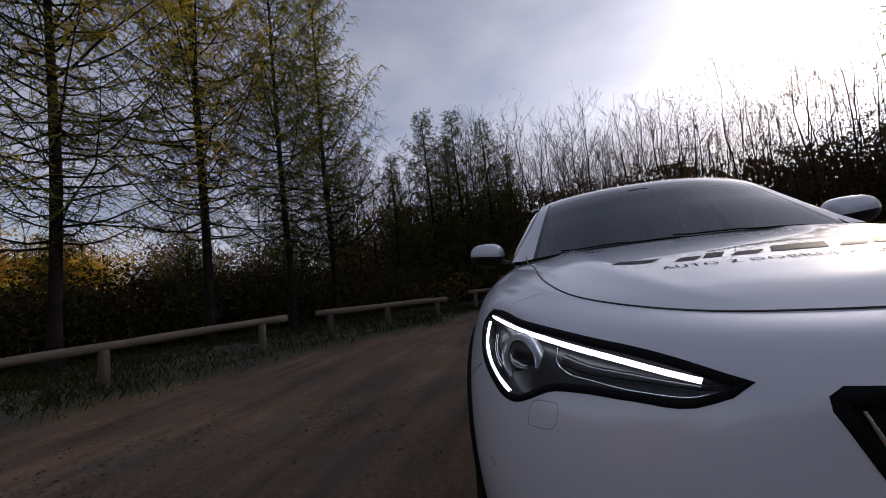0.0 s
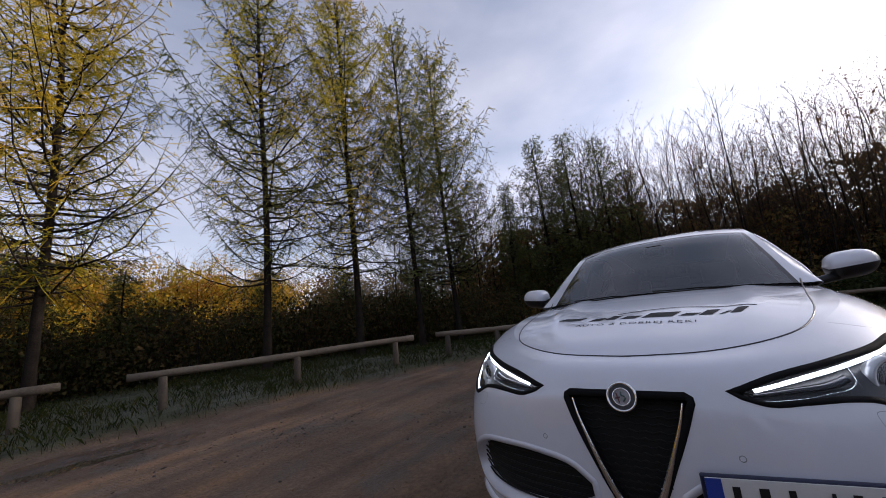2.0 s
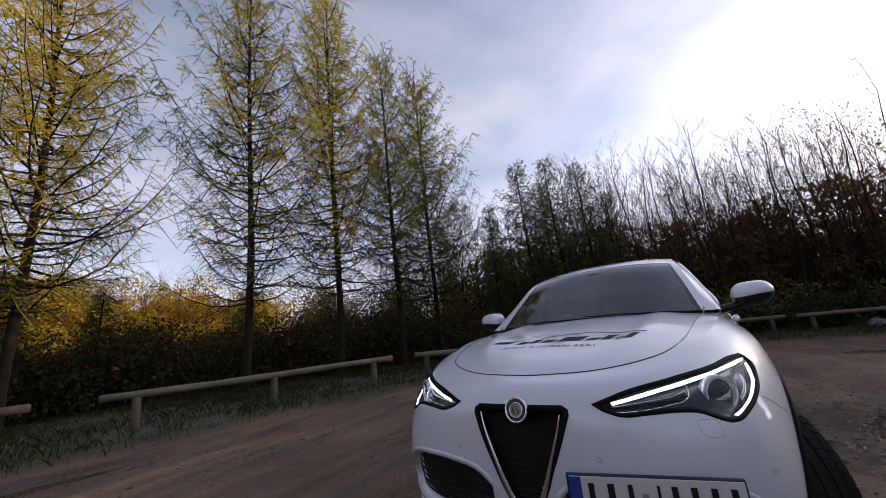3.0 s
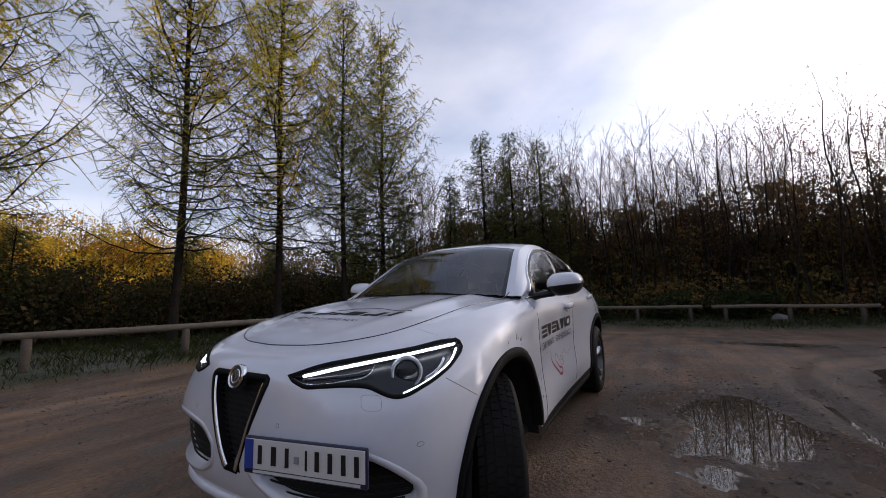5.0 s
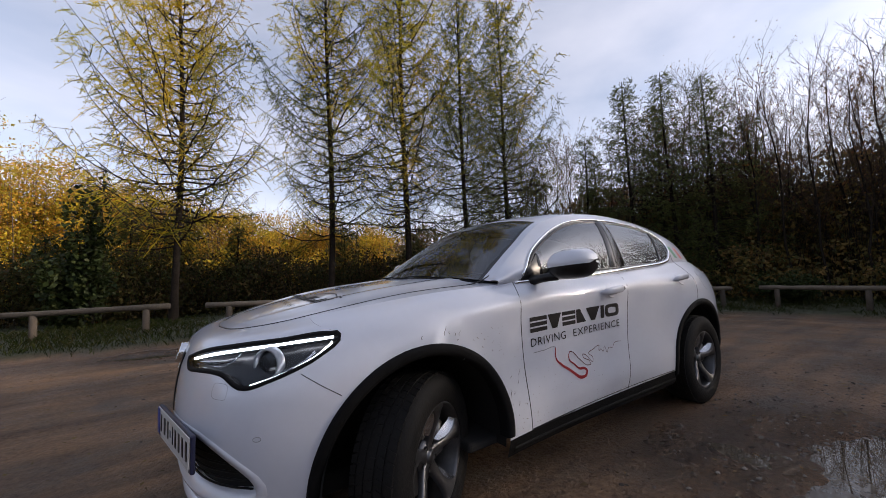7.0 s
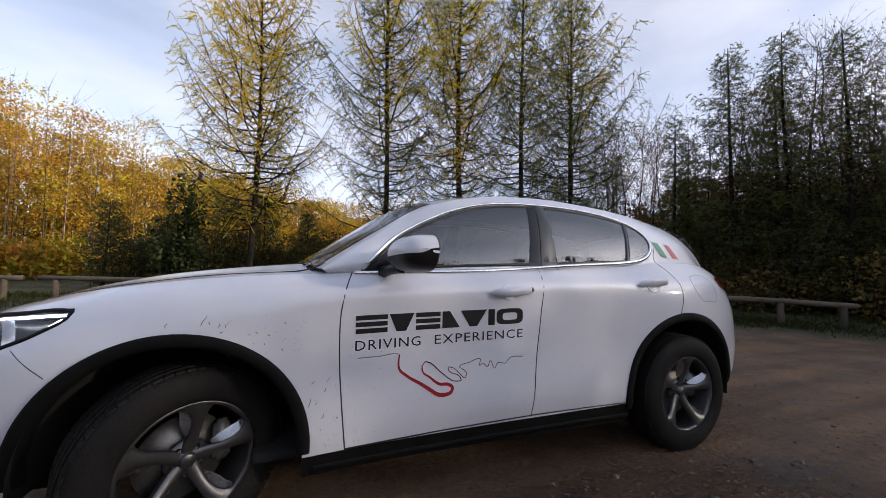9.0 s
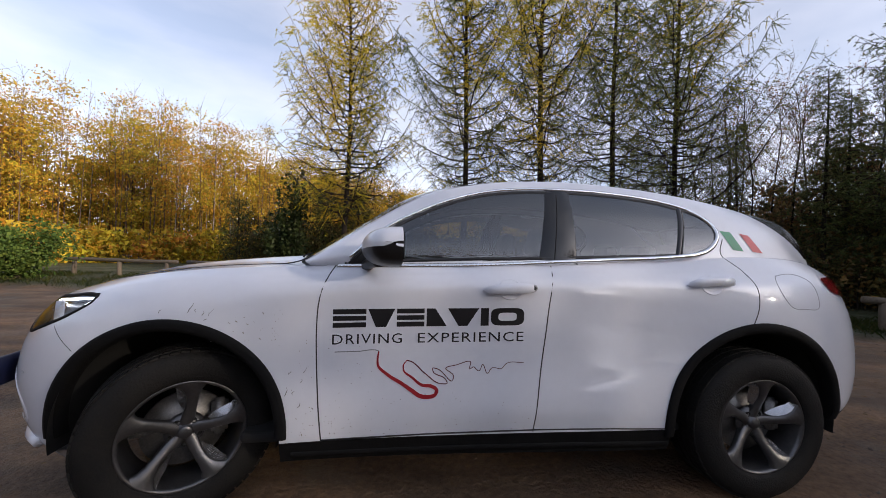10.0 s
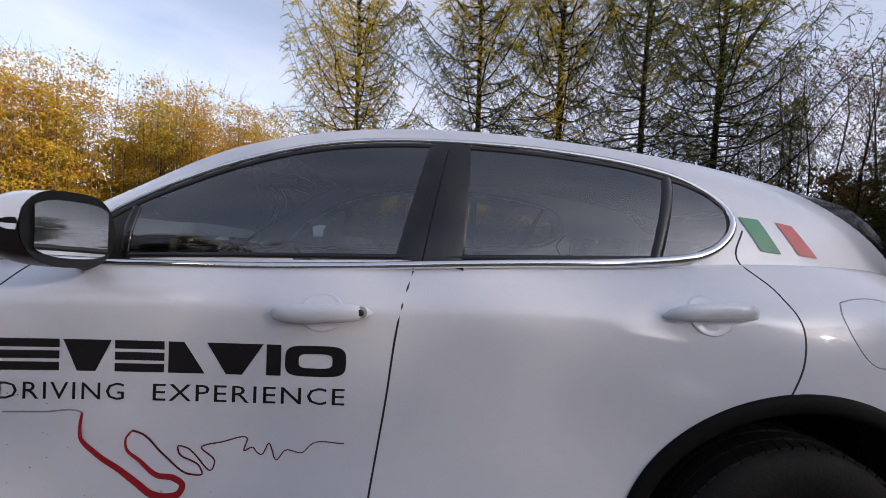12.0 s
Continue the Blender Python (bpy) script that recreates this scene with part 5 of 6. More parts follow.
part("sensor_box", b, PLASTIC, car)
v, f = sheet(np.stack([TOP[2:-2:4, i] - np.array([0, 0, 0.035]) for i in range(SCREEN_END + 6, 258, 6)]))
piece("headlining", v, f, FABRIC, car)
b = box(-0.3, 0, 0.33, 2.9, 1.66, 0.05, 0.02)
part("cabin_floor", b, DARK, car)


# ---- film lettering on doors, bonnet and rear quarter ----
def film(name, flat, to_skin, material, parent, label="", lift=0.0022):
    """A flat mesh (verts 2D, faces) laid on the skin."""
    v, f = flat
    piece(name, [to_skin(*p, lift) for p in v], f, material, parent, label, False)


def text_flat(words, width, height):
    """The built-in font's outline of words, fitted to a box: 2D verts and faces."""
    cu = bpy.data.curves.new("words", "FONT")
    cu.body = words
    cu.space_character = 1.12
    cu.resolution_u = 2
    ob = new("words", cu)
    bpy.context.view_layer.update()
    me = bpy.data.meshes.new_from_object(ob.evaluated_get(bpy.context.evaluated_depsgraph_get()))
    co = np.array([v.co[:2] for v in me.vertices])
    fs = [list(p.vertices) for p in me.polygons]
    bpy.data.objects.remove(ob)
    bpy.data.meshes.remove(me)
    co = (co - co.min(0)) / (co.max(0) - co.min(0)) * np.array([width, height])
    return co, fs


def islands(flat):
    """The separate pieces of a flat mesh."""
    v, f = flat
    root = list(range(len(v)))

    def top_of(i):
        while root[i] != i:
            root[i] = root[root[i]]
            i = root[i]
        return i

    for q in f:
        for i in q[1:]:
            root[top_of(i)] = top_of(q[0])
    sets = {}
    for q in f:
        sets.setdefault(top_of(q[0]), []).append(q)
    out = []
    for fs in sets.values():
        used = sorted({i for q in fs for i in q})
        at = {i: k for k, i in enumerate(used)}
        out.append((np.asarray(v)[used], [[at[i] for i in q] for q in fs]))
    return out


# the door's graphic lies on a grid of 2.14 mm, across to the rear and down
def door_uv(u, w):
    return 0.736 - u * 0.002127, 0.937 - w * 0.00215 + u * 0.000042


def door_skin(u, w, lift):
    return flank_pt(*door_uv(u, w), lift)


left_front = DOORS["left", "front"]


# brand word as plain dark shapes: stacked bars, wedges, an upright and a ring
def quad_bar(u0, u1, w0, w1, n=8):
    """A plain bar in short steps, so that it follows the door."""
    us = np.linspace(u0, u1, n)
    return np.array([(u, w0) for u in us] + [(u, w1) for u in us]), [(i, i + n, i + n + 1, i + 1) for i in range(n - 1)]


def wedge(top, foot, w0, w1, n=6):
    """A plain four-cornered shape between a top and a foot span."""
    ts = np.linspace(0, 1, n)
    rows_ = [[(top[0] + (foot[0] - top[0]) * t, w0 + (w1 - w0) * t), (top[1] + (foot[1] - top[1]) * t, w0 + (w1 - w0) * t)] for t in ts]
    return np.array(rows_).reshape(-1, 2), [(2 * i, 2 * i + 2, 2 * i + 3, 2 * i + 1) for i in range(n - 1)]


for u0, u1 in ((0, 70), (136, 196)):
    for w0, w1 in ((0, 10.5), (14.5, 24.5), (28.5, 39)):
        film("film_block", quad_bar(u0, u1, w0, w1), door_skin, INK, left_front)
film("film_block", wedge((74, 132), (91, 113), 0, 39), door_skin, INK, left_front)
film("film_block", wedge((201, 220), (201, 246), 0, 39), door_skin, INK, left_front)
film("film_block", wedge((248, 318), (272, 292), 0, 39), door_skin, INK, left_front)
film("film_block", quad_bar(322, 340, 0, 39, 4), door_skin, INK, left_front)
ring_a = [(math.copysign(abs(math.cos(a)) ** 0.45, math.cos(a)), math.copysign(abs(math.sin(a)) ** 0.55, math.sin(a))) for a in np.linspace(0, 2 * np.pi, 49)]
film("film_block", (np.array([(383 + 38 * c_, 19.5 + 19.5 * s_) for c_, s_ in ring_a] + [(383 + 21 * c_, 19.5 + 9 * s_) for c_, s_ in ring_a]), [(i, i + 1, i + 50, i + 49) for i in range(48)]), door_skin, INK, left_front)
for words, u0, wid in (("DRIVING", 0, 148), ("EXPERIENCE", 183, 238)):
    v, f = text_flat(words, wid, 21.5)
    v = np.stack([v[:, 0] + u0, 74.5 - v[:, 1]], -1)
    for letter in islands((v, [q[::-1] for q in f])):
        film("film_letter", letter, door_skin, INK, left_front, "thin dark capital letter")


def film_line(name, pts, width, material, n):
    p = smooth_path(pts, n)
    t = np.gradient(p, axis=0)
    nn = np.stack([-t[:, 1], t[:, 0]], -1) / (np.linalg.norm(t, axis=1)[:, None] + 1e-9)
    w = np.broadcast_to(np.asarray(width, float), (n,))[:, None] / 2
    grid = np.stack([p + nn * w, p - nn * w])
    v = grid.reshape(-1, 2)
    idx = np.arange(2 * n).reshape(2, n)
    f = np.stack([idx[0, :-1], idx[0, 1:], idx[1, 1:], idx[1, :-1]], -1).tolist()
    film(name, (v, f), door_skin, material, left_front)


film_line("film_track", [(6, 90), (55, 90), (98, 90), (100, 91)], 2.0, GREYF, 12)
film_line("film_track", [(99, 91), (97, 108), (98, 120), (118, 140), (150, 160), (172, 175), (190, 187), (208, 190), (224, 185), (227, 176), (216, 168), (195, 165), (172, 148), (154, 133), (153, 122), (160, 112)], np.interp(np.linspace(0, 1, 90), [0, 0.15, 0.5, 0.72, 1], [3, 6, 9, 7, 2]), RED, 90)
film_line("film_track", [(160, 112), (168, 114), (200, 140), (236, 163), (250, 162), (246, 154), (218, 136), (217, 130), (226, 131), (262, 156), (264, 148), (246, 131), (270, 124), (302, 119), (299, 134), (309, 129), (316, 136), (320, 138), (329, 124), (340, 144), (350, 132), (372, 134), (382, 124), (423, 122)], np.interp(np.linspace(0, 1, 140), [0, 0.3, 1], [2.6, 2.0, 1.3]), mat("film_dark_red", (0.10, 0.012, 0.02), 0.35), 140)

# bonnet lettering: a brand word as plain shapes under a roof line, words below
def bonnet_skin(u, w, lift):
    """u to the car's left along the word, w to the nose."""
    return hood_pt(1.60 + 0.16 * (u / 0.8) * 0.35 + w, -0.40 + u, lift)


def hood_film(name, v, f, m):
    piece(name, [bonnet_skin(*p, 0.0015) for p in v], f, m, bonnet, "", False)


for u0, u1, w0, w1 in ((0.0, 0.13, 0.04, 0.11), (0.17, 0.24, 0.07, 0.14), (0.25, 0.31, 0.04, 0.13), (0.32, 0.40, 0.06, 0.13), (0.42, 0.56, 0.02, 0.125), (0.57, 0.64, 0.055, 0.12), (0.65, 0.71, 0.01, 0.115), (0.72, 0.75, 0.05, 0.115), (0.76, 0.81, 0.0, 0.11)):
    sk = 0.035
    w0, w1, u1 = w0 + 0.012, w1 - 0.012, u1 - 0.012
    vv = [(u0 + sk, w0), ((u0 + u1) / 2 + sk, w0), (u1 + sk, w0), (u1, w1), ((u0 + u1) / 2, w1), (u0, w1)]
    hood_film("film_block", vv, [(0, 1, 4, 5), (1, 2, 3, 4)], BONNET_INK)
rl = smooth_path([(0.30, 0.02), (0.42, -0.03), (0.58, -0.06), (0.74, -0.03), (0.86, -0.02)], 24)
hood_film("film_roofline", [(u, w + d) for d in (0.0, 0.010) for u, w in rl], [(i, i + 1, i + 25, i + 24) for i in range(23)], BONNET_INK)
v, f = text_flat("AUTO Z DOBREJ RĘKI", 0.52, 0.040)
for v, f in islands((v, f)):
    hood_film("film_letter", [(u + 0.12, 0.215 - w) for u, w in v], f, BONNET_INK)

# two film stripes on the rear quarter
for pts, m in (([(-1.345, 1.375), (-1.415, 1.370), (-1.460, 1.262), (-1.390, 1.268)], GREENF), ([(-1.475, 1.365), (-1.535, 1.355), (-1.590, 1.255), (-1.522, 1.262)], REDF)):
    a, b, c_, d = (np.array(p) for p in pts)
    grid = [[(a * (1 - s) + d * s) * (1 - t) + (b * (1 - s) + c_ * s) * t for t in np.linspace(0, 1, 6)] for s in np.linspace(0, 1, 10)]
    v, f = sheet(np.array([[flank_pt(*q, 0.002) for q in r] for r in grid]))
    piece("film_stripe", v, f, m, car, "coloured film stripe")

# mud specks on the lower flank
rng = random.Random(5)
for nm, n, box_, size in (("mud_specks", 90, (0.55, 0.98, 0.38, 0.80), (0.0006, 0.0019)), ("mud_specks", 90, (-0.2, 0.75, 0.37, 0.56), (0.0006, 0.0017)), ("mud_specks", 40, (0.95, 1.25, 0.80, 0.98), (0.0006, 0.0022))):
    chunks = []
    for _ in range(n):
        x = rng.uniform(box_[0], box_[1])
        z = box_[2] + (box_[3] - box_[2]) * rng.random() ** 1.7
        if in_arch(x, z, 0.06):
            continue
        r = rng.uniform(*size)
        st = rng.uniform(1, 4) if rng.random() < 0.3 else 1
        an = rng.uniform(0.3, 1.2)
        ring = [(x + r * (math.cos(a) * st * math.cos(an) - math.sin(a) * math.sin(an)), z + r * (math.cos(a) * st * math.sin(an) + math.sin(a) * math.cos(an))) for a in np.linspace(0, 2 * np.pi, 6, endpoint=False)]
        chunks.append(([flank_pt(*q, 0.002) for q in ring], [list(range(6))[::-1]]))
    tagged(piece(nm, *join(*chunks), mat("dried_mud", (0.16, 0.13, 0.10), 0.9), car), "dried mud specks", kind="stuff")

# thin splash strokes over the front arch and on the door's foot
strokes = []
for _ in range(26):
    x, z = (rng.uniform(1.20, 1.46), rng.uniform(0.868, 0.925)) if rng.random() < 0.65 else (rng.uniform(0.78, 1.0), rng.uniform(0.45, 0.7))
    if in_arch(x, z, 0.062):
        continue
    ln, an, r = rng.uniform(0.008, 0.045), rng.gauss(2.0, 0.25), rng.uniform(0.0006, 0.0013)
    line = [(x + ln * t * math.cos(an) + 0.004 * math.sin(5 * t + x * 90), z + ln * t * math.sin(an)) for t in (0, 0.35, 0.7, 1)]
    strokes.append(tube([flank_pt(*q, 0.0005) for q in line], [r, r * 1.3, r, r * 0.4], 4))
tagged(piece("mud_streaks", *join(*strokes), mat("wet_mud", (0.05, 0.04, 0.032), 0.6), car), "thin dark mud streaks", kind="stuff")


# ---- trees ----
BARK = mat("grey_brown_bark", (0.032, 0.025, 0.020), 0.95, 0.0, 0.5, 6, 0.6, 40, spec=0.1)
TWIG = mat("thin_twigs", (0.032, 0.025, 0.020), 0.95, 0.0, 0.3, 6, spec=0.1)
BROWN_TWIG = mat("brown_twigs", (0.080, 0.054, 0.038), 0.95, 0.0, 0.3, 6, spec=0.1)
PALE_TWIG = mat("pale_twigs", (0.12, 0.082, 0.058), 0.95, 0.0, 0.3, 3, spec=0.1)
BIRCH = mat("birch_bark", (0.34, 0.31, 0.27), 0.9, 0.0, 0.6, 5, spec=0.1)
LARCH_G = leaf_mat("larch_needles_green", [(0.045, 0.064, 0.013), (0.080, 0.105, 0.018), (0.13, 0.145, 0.022), (0.20, 0.19, 0.026)])
LARCH_Y = leaf_mat("larch_needles_yellow", [(0.24, 0.23, 0.016), (0.42, 0.36, 0.020), (0.56, 0.44, 0.022), (0.62, 0.46, 0.026)])
SPRUCE = leaf_mat("spruce_needles", [(0.062, 0.082, 0.026), (0.105, 0.128, 0.038), (0.16, 0.168, 0.050)], 0.6, 0.3)
AUTUMN = leaf_mat("autumn_leaves", [(0.17, 0.15, 0.020), (0.32, 0.25, 0.028), (0.46, 0.35, 0.032), (0.54, 0.36, 0.032), (0.52, 0.26, 0.030), (0.26, 0.15, 0.028)], 0.7, 0.4)
DULL = leaf_mat("rusty_leaves", [(0.05, 0.045, 0.016), (0.12, 0.09, 0.022), (0.22, 0.13, 0.025), (0.24, 0.10, 0.025), (0.12, 0.055, 0.022)], 0.6, 0.35)
BRUSH = leaf_mat("dull_brush_leaves", [(0.068, 0.068, 0.028), (0.11, 0.096, 0.038), (0.19, 0.14, 0.046), (0.26, 0.155, 0.048), (0.13, 0.082, 0.042)], 0.7, 0.3)
# own dark greens and browns, darkened further for shade the wood should cast
LOW_BRUSH = leaf_mat("shade_darkened_undergrowth", [(0.028, 0.034, 0.014), (0.048, 0.054, 0.019), (0.085, 0.072, 0.026), (0.115, 0.080, 0.030), (0.044, 0.032, 0.020)], 0.8, 0.2)
GREENLEAF = leaf_mat("dark_green_leaves", [(0.016, 0.026, 0.010), (0.030, 0.044, 0.014), (0.05, 0.06, 0.02)], 0.45, 0.25)
BRIGHTGREEN = leaf_mat("bush_leaves", [(0.04, 0.075, 0.018), (0.07, 0.12, 0.025), (0.11, 0.15, 0.03)], 0.5, 0.35)


class Twigs:
    """Gathers many thin tubes of few sides in one mesh, built all at once."""

    def __init__(self):
        self.sets = {}

    def add(self, pts, r0, r1, sides=3):
        self.sets.setdefault((len(pts), sides), []).append((np.asarray(pts, float), r0, r1))

    def mesh(self):
        vs, fs, n = [], [], 0
        for (m, sides), items in self.sets.items():
            p = np.stack([q[0] for q in items])
            r = np.stack([np.linspace(q[1], q[2], m) for q in items])
            t = np.gradient(p, axis=1)
            t /= np.linalg.norm(t, axis=2)[..., None] + 1e-12
            up = np.where((abs(t[..., 2]).mean(1) < 0.8)[:, None, None], np.array([0, 0, 1.0]), np.array([1.0, 0, 0]))
            a = np.cross(t, np.broadcast_to(up, t.shape))
            a /= np.linalg.norm(a, axis=2)[..., None] + 1e-12
            b = np.cross(t, a)
            ang = np.linspace(0, 2 * np.pi, sides, endpoint=False)
            ring = p[:, :, None] + r[..., None, None] * (np.cos(ang)[:, None] * a[:, :, None] + np.sin(ang)[:, None] * b[:, :, None])
            idx = np.arange(ring[..., 0].size).reshape(len(items), m, sides) + n
            nx = np.roll(idx, -1, 2)
            fs.append(np.stack([idx[:, :-1], nx[:, :-1], nx[:, 1:], idx[:, 1:]], -1).reshape(-1, 4))
            vs.append(ring.reshape(-1, 3))
            n += ring[..., 0].size
        return np.concatenate(vs), np.concatenate(fs)


def blades(pos, along, size, rs, flat=0.35):
    """Small diamond leaves at pos, each lying roughly along a direction."""
    n = len(pos)
    a = along + flat * rs.normal(size=(n, 3))
    a /= np.linalg.norm(a, axis=1)[:, None] + 1e-9
    b = np.cross(a, rs.normal(size=(n, 3)))
    b /= np.linalg.norm(b, axis=1)[:, None] + 1e-9
    ln = (size * rs.uniform(0.6, 1.4, n))[:, None]
    w = ln * rs.uniform(0.22, 0.40, n)[:, None]
    v = np.stack([pos - a * ln * 0.5, pos + b * w, pos + a * ln * 0.5, pos - b * w], 1).reshape(-1, 3)
    return v, np.arange(4 * n).reshape(n, 4)


def needles(pos, along, size, rs, wide=0.16, loose=0.35):
    """Slim three-cornered needles or leaves, the cheapest kind."""
    n = len(pos)
    a = along + loose * rs.normal(size=(n, 3))
    a /= np.linalg.norm(a, axis=1)[:, None] + 1e-9
    b = np.cross(a, rs.normal(size=(n, 3)))
    b /= np.linalg.norm(b, axis=1)[:, None] + 1e-9
    ln = (size * rs.uniform(0.6, 1.4, n))[:, None]
    v = np.stack([pos - b * ln * wide, pos + b * ln * wide, pos + a * ln], 1).reshape(-1, 3)
    return v, np.arange(3 * n).reshape(n, 3)


def leaves(pos, size, rs):
    """Small leaves turned any way."""
    n = len(pos)
    return blades(pos, rs.normal(size=(n, 3)), size, rs, 1.0)


def fast_mesh(name, v, f, material):
    me = bpy.data.meshes.new(name)
    v, f = np.asarray(v, np.float32), np.asarray(f, np.int32)
    k = f.shape[1]
    me.vertices.add(len(v))
    me.vertices.foreach_set("co", v.ravel())
    me.loops.add(f.size)
    me.loops.foreach_set("vertex_index", f.ravel())
    me.polygons.add(len(f))
    me.polygons.foreach_set("loop_start", np.arange(0, f.size, k, dtype=np.int32))
    me.update(calc_edges=True)
    me.materials.append(material)
    return me


def mesh_part(name, me, parent, label="", kind=""):
    ob = new(name, me)
    ob.parent = parent
    return tagged(ob, label, kind=kind)


def feathery(h, spread, yellow, seed, low=0.26, dens=1.0, mats=(LARCH_G, LARCH_Y), droop=0.0, trunk_r=0.066, fine=True):
    """Meshes of a larch-like tree: whorled limbs that rise at the tips, hung with fine twigs and needle tufts."""
    rs = np.random.RandomState(seed)
    zs = np.linspace(0, h, 16)
    bend = np.stack([0.05 * np.sin(zs * 0.7 + seed), 0.05 * np.cos(zs * 0.5 + seed), zs], -1)
    bend[:, :2] -= bend[0, :2]
    trunk = tube(bend, trunk_r * (1 - zs / h) ** 0.8 * (h / 9) + 0.008 + 0.025 * np.exp(-zs / 0.15), 10)
    tw = Twigs()
    pos, ali, yel = [], [], []
    sleeves = {0: Twigs(), 1: Twigs()}
    n = int((118 if fine else 88) * dens * h / 9)
    for i in range(n):
        s = low + (0.985 - low) * ((i + rs.uniform(-0.4, 0.4)) / n)
        z0 = s * h
        base = np.array([np.interp(z0, zs, bend[:, 0]), np.interp(z0, zs, bend[:, 1]), z0])
        az = i * 2.4 + rs.uniform(-0.5, 0.5)
        L = spread * (0.10 + 0.95 * (1 - s) ** 0.62) * rs.uniform(0.5, 1.15)
        if s < low + 0.12:
            L *= rs.uniform(0.5, 1.0)
        out = np.array([math.cos(az), math.sin(az), 0])
        if not fine:
            lift0, lift1 = rs.uniform(-0.15, 0.2) - droop, rs.uniform(0.15, 0.8) if s < 0.75 else rs.uniform(0.5, 1.2)
        elif s < 0.4:
            lift0, lift1 = rs.uniform(-0.32, 0.08), rs.uniform(0.2, 1.25)
        elif s < 0.75:
            lift0, lift1 = rs.uniform(-0.15, 0.30), rs.uniform(0.45, 1.25)
        else:
            lift0, lift1 = rs.uniform(0.2, 0.7), rs.uniform(0.5, 1.1)
        if fine:
            L /= (1 + 0.22 * (lift0 + lift1) ** 2) ** 0.5
        k = np.linspace(0, 1, 6)[:, None]
        wob = np.cumsum(rs.normal(size=(6, 3)) * 0.035 * L, 0)
        limb = base + out * L * k + np.array([0, 0, 1.0]) * L * (lift0 * k + (lift1 - droop) * k**2.2) + wob * k
        tw.add(limb, (0.008 + 0.0085 * L) if fine else (0.006 + 0.007 * L), 0.002, 3)
        m = int(7 + 20 * L) if fine else int(5 + 11 * L)
        tq = rs.uniform(0.12, 1.0, m)
        base_q = np.stack([np.interp(tq, k[:, 0], limb[:, c]) for c in range(3)], -1)
        across = np.cross(out, [0, 0, 1])
        tone = rs.uniform(-0.35, 0.35)
        for j in range(m):
            t, p0 = tq[j], base_q[j]
            d = across * (1 if j % 2 else -1) * rs.uniform(0.3, 1.0) + out * rs.uniform(0.2, 0.9) + np.array([0, 0, rs.uniform(-0.95, 0.4)])
            d /= np.linalg.norm(d)
            l = rs.uniform(0.14, 0.50) * (0.55 + 0.35 * L) * (1.15 - 0.5 * t)
            c = (np.array([0, 0.5, 1.0]) if fine else np.array([0, 1.0]))[:, None]
            hang = rs.uniform(-0.6, 0.35)
            twig = p0 + d * l * c + np.array([0, 0, 1.0]) * l * hang * c**2
            if fine:
                twig[1:] += rs.normal(size=(2, 3)) * 0.04 * l
            tw.add(twig, 0.0048, 0.0018, 3)
            full = min(max((s - 0.14) / 0.32, 0.36), 1.0)
            yw = yellow + 0.7 * (s - 0.55) + tone + rs.uniform(-0.15, 0.15)
            if fine and rs.random_sample() < full:
                sleeves[int(yw >= 0.5)].add(twig, rs.uniform(0.0045, 0.0075), 0.0035, 3)
            q = max(3, int((6 + 42 * l) * full)) if fine else int(6 + 40 * l)
            tt = rs.uniform(0.1, 1.05, q)[:, None]
            pos.append(p0 + d * l * tt + np.array([0, 0, 1.0]) * l * hang * tt**2 + rs.normal(size=(q, 3)) * 0.006)
            ali.append(np.repeat(d[None] + np.array([[0, 0, 0.3]]), q, 0))
            yel.append(np.full(q, yw))
    pos, ali, yel = np.concatenate(pos), np.concatenate(ali), np.concatenate(yel)
    out = [fast_mesh("trunk", np.asarray(trunk[0]), np.asarray(trunk[1][: 15 * 10]), BARK), fast_mesh("branch_mass", *tw.mesh(), TWIG)]
    out[0].polygons.foreach_set("use_smooth", [True] * len(out[0].polygons))
    for sel, mm in ((yel < 0.5, mats[0]), (yel >= 0.5, mats[1])):
        if sel.sum() > 10:
            out.append(fast_mesh("foliage", *needles(pos[sel], ali[sel], 0.031 if fine else 0.056, rs, 0.17 if fine else 0.13, 0.9), mm))
    for key, mm in enumerate(mats):
        if sleeves[key].sets:
            out.append(fast_mesh("needle_mass", *sleeves[key].mesh(), mm))
    return out


def plant(name, meshes, x, y, turn, scale, label, category, group):
    ob = thing(name, label, category, group)
    ob.matrix_basis = pose(x, y, float(height(x, y)) - 0.05, 0, 0, turn) @ Matrix.Scale(scale, 4)
    for me in meshes:
        mesh_part(me.name.split(".")[0], me, ob, "", "" if me.name.startswith("trunk") else "stuff")
    return ob


# x, y, height, spread, yellow, seed, density, scale
LARCHES = [(2.75, -11.48, 7.8, 2.35, 0.86, 21, 1.6, 1.68), (-1.66, -10.22, 9.3, 2.4, 0.46, 22, 1.25, 1.52), (-4.10, -9.05, 10.5, 2.5, 0.58, 23, 1.5, 1.42), (-6.28, -8.28, 9.9, 2.2, 0.26, 24, 1.2, 1.32), (-8.22, -7.98, 9.6, 2.7, 0.22, 25, 1.4, 1.34)]
for x, y, h, spread, yellow, seed, dens, grow_by in LARCHES:
    plant("larch", feathery(h, spread, yellow, seed, 0.18, dens * 1.12), x, y, 0, grow_by, "tall thin larch with sparse %s needles behind a log rail" % ("yellow" if yellow > 0.6 else "yellow-green"), "tree", "larches along the yard")

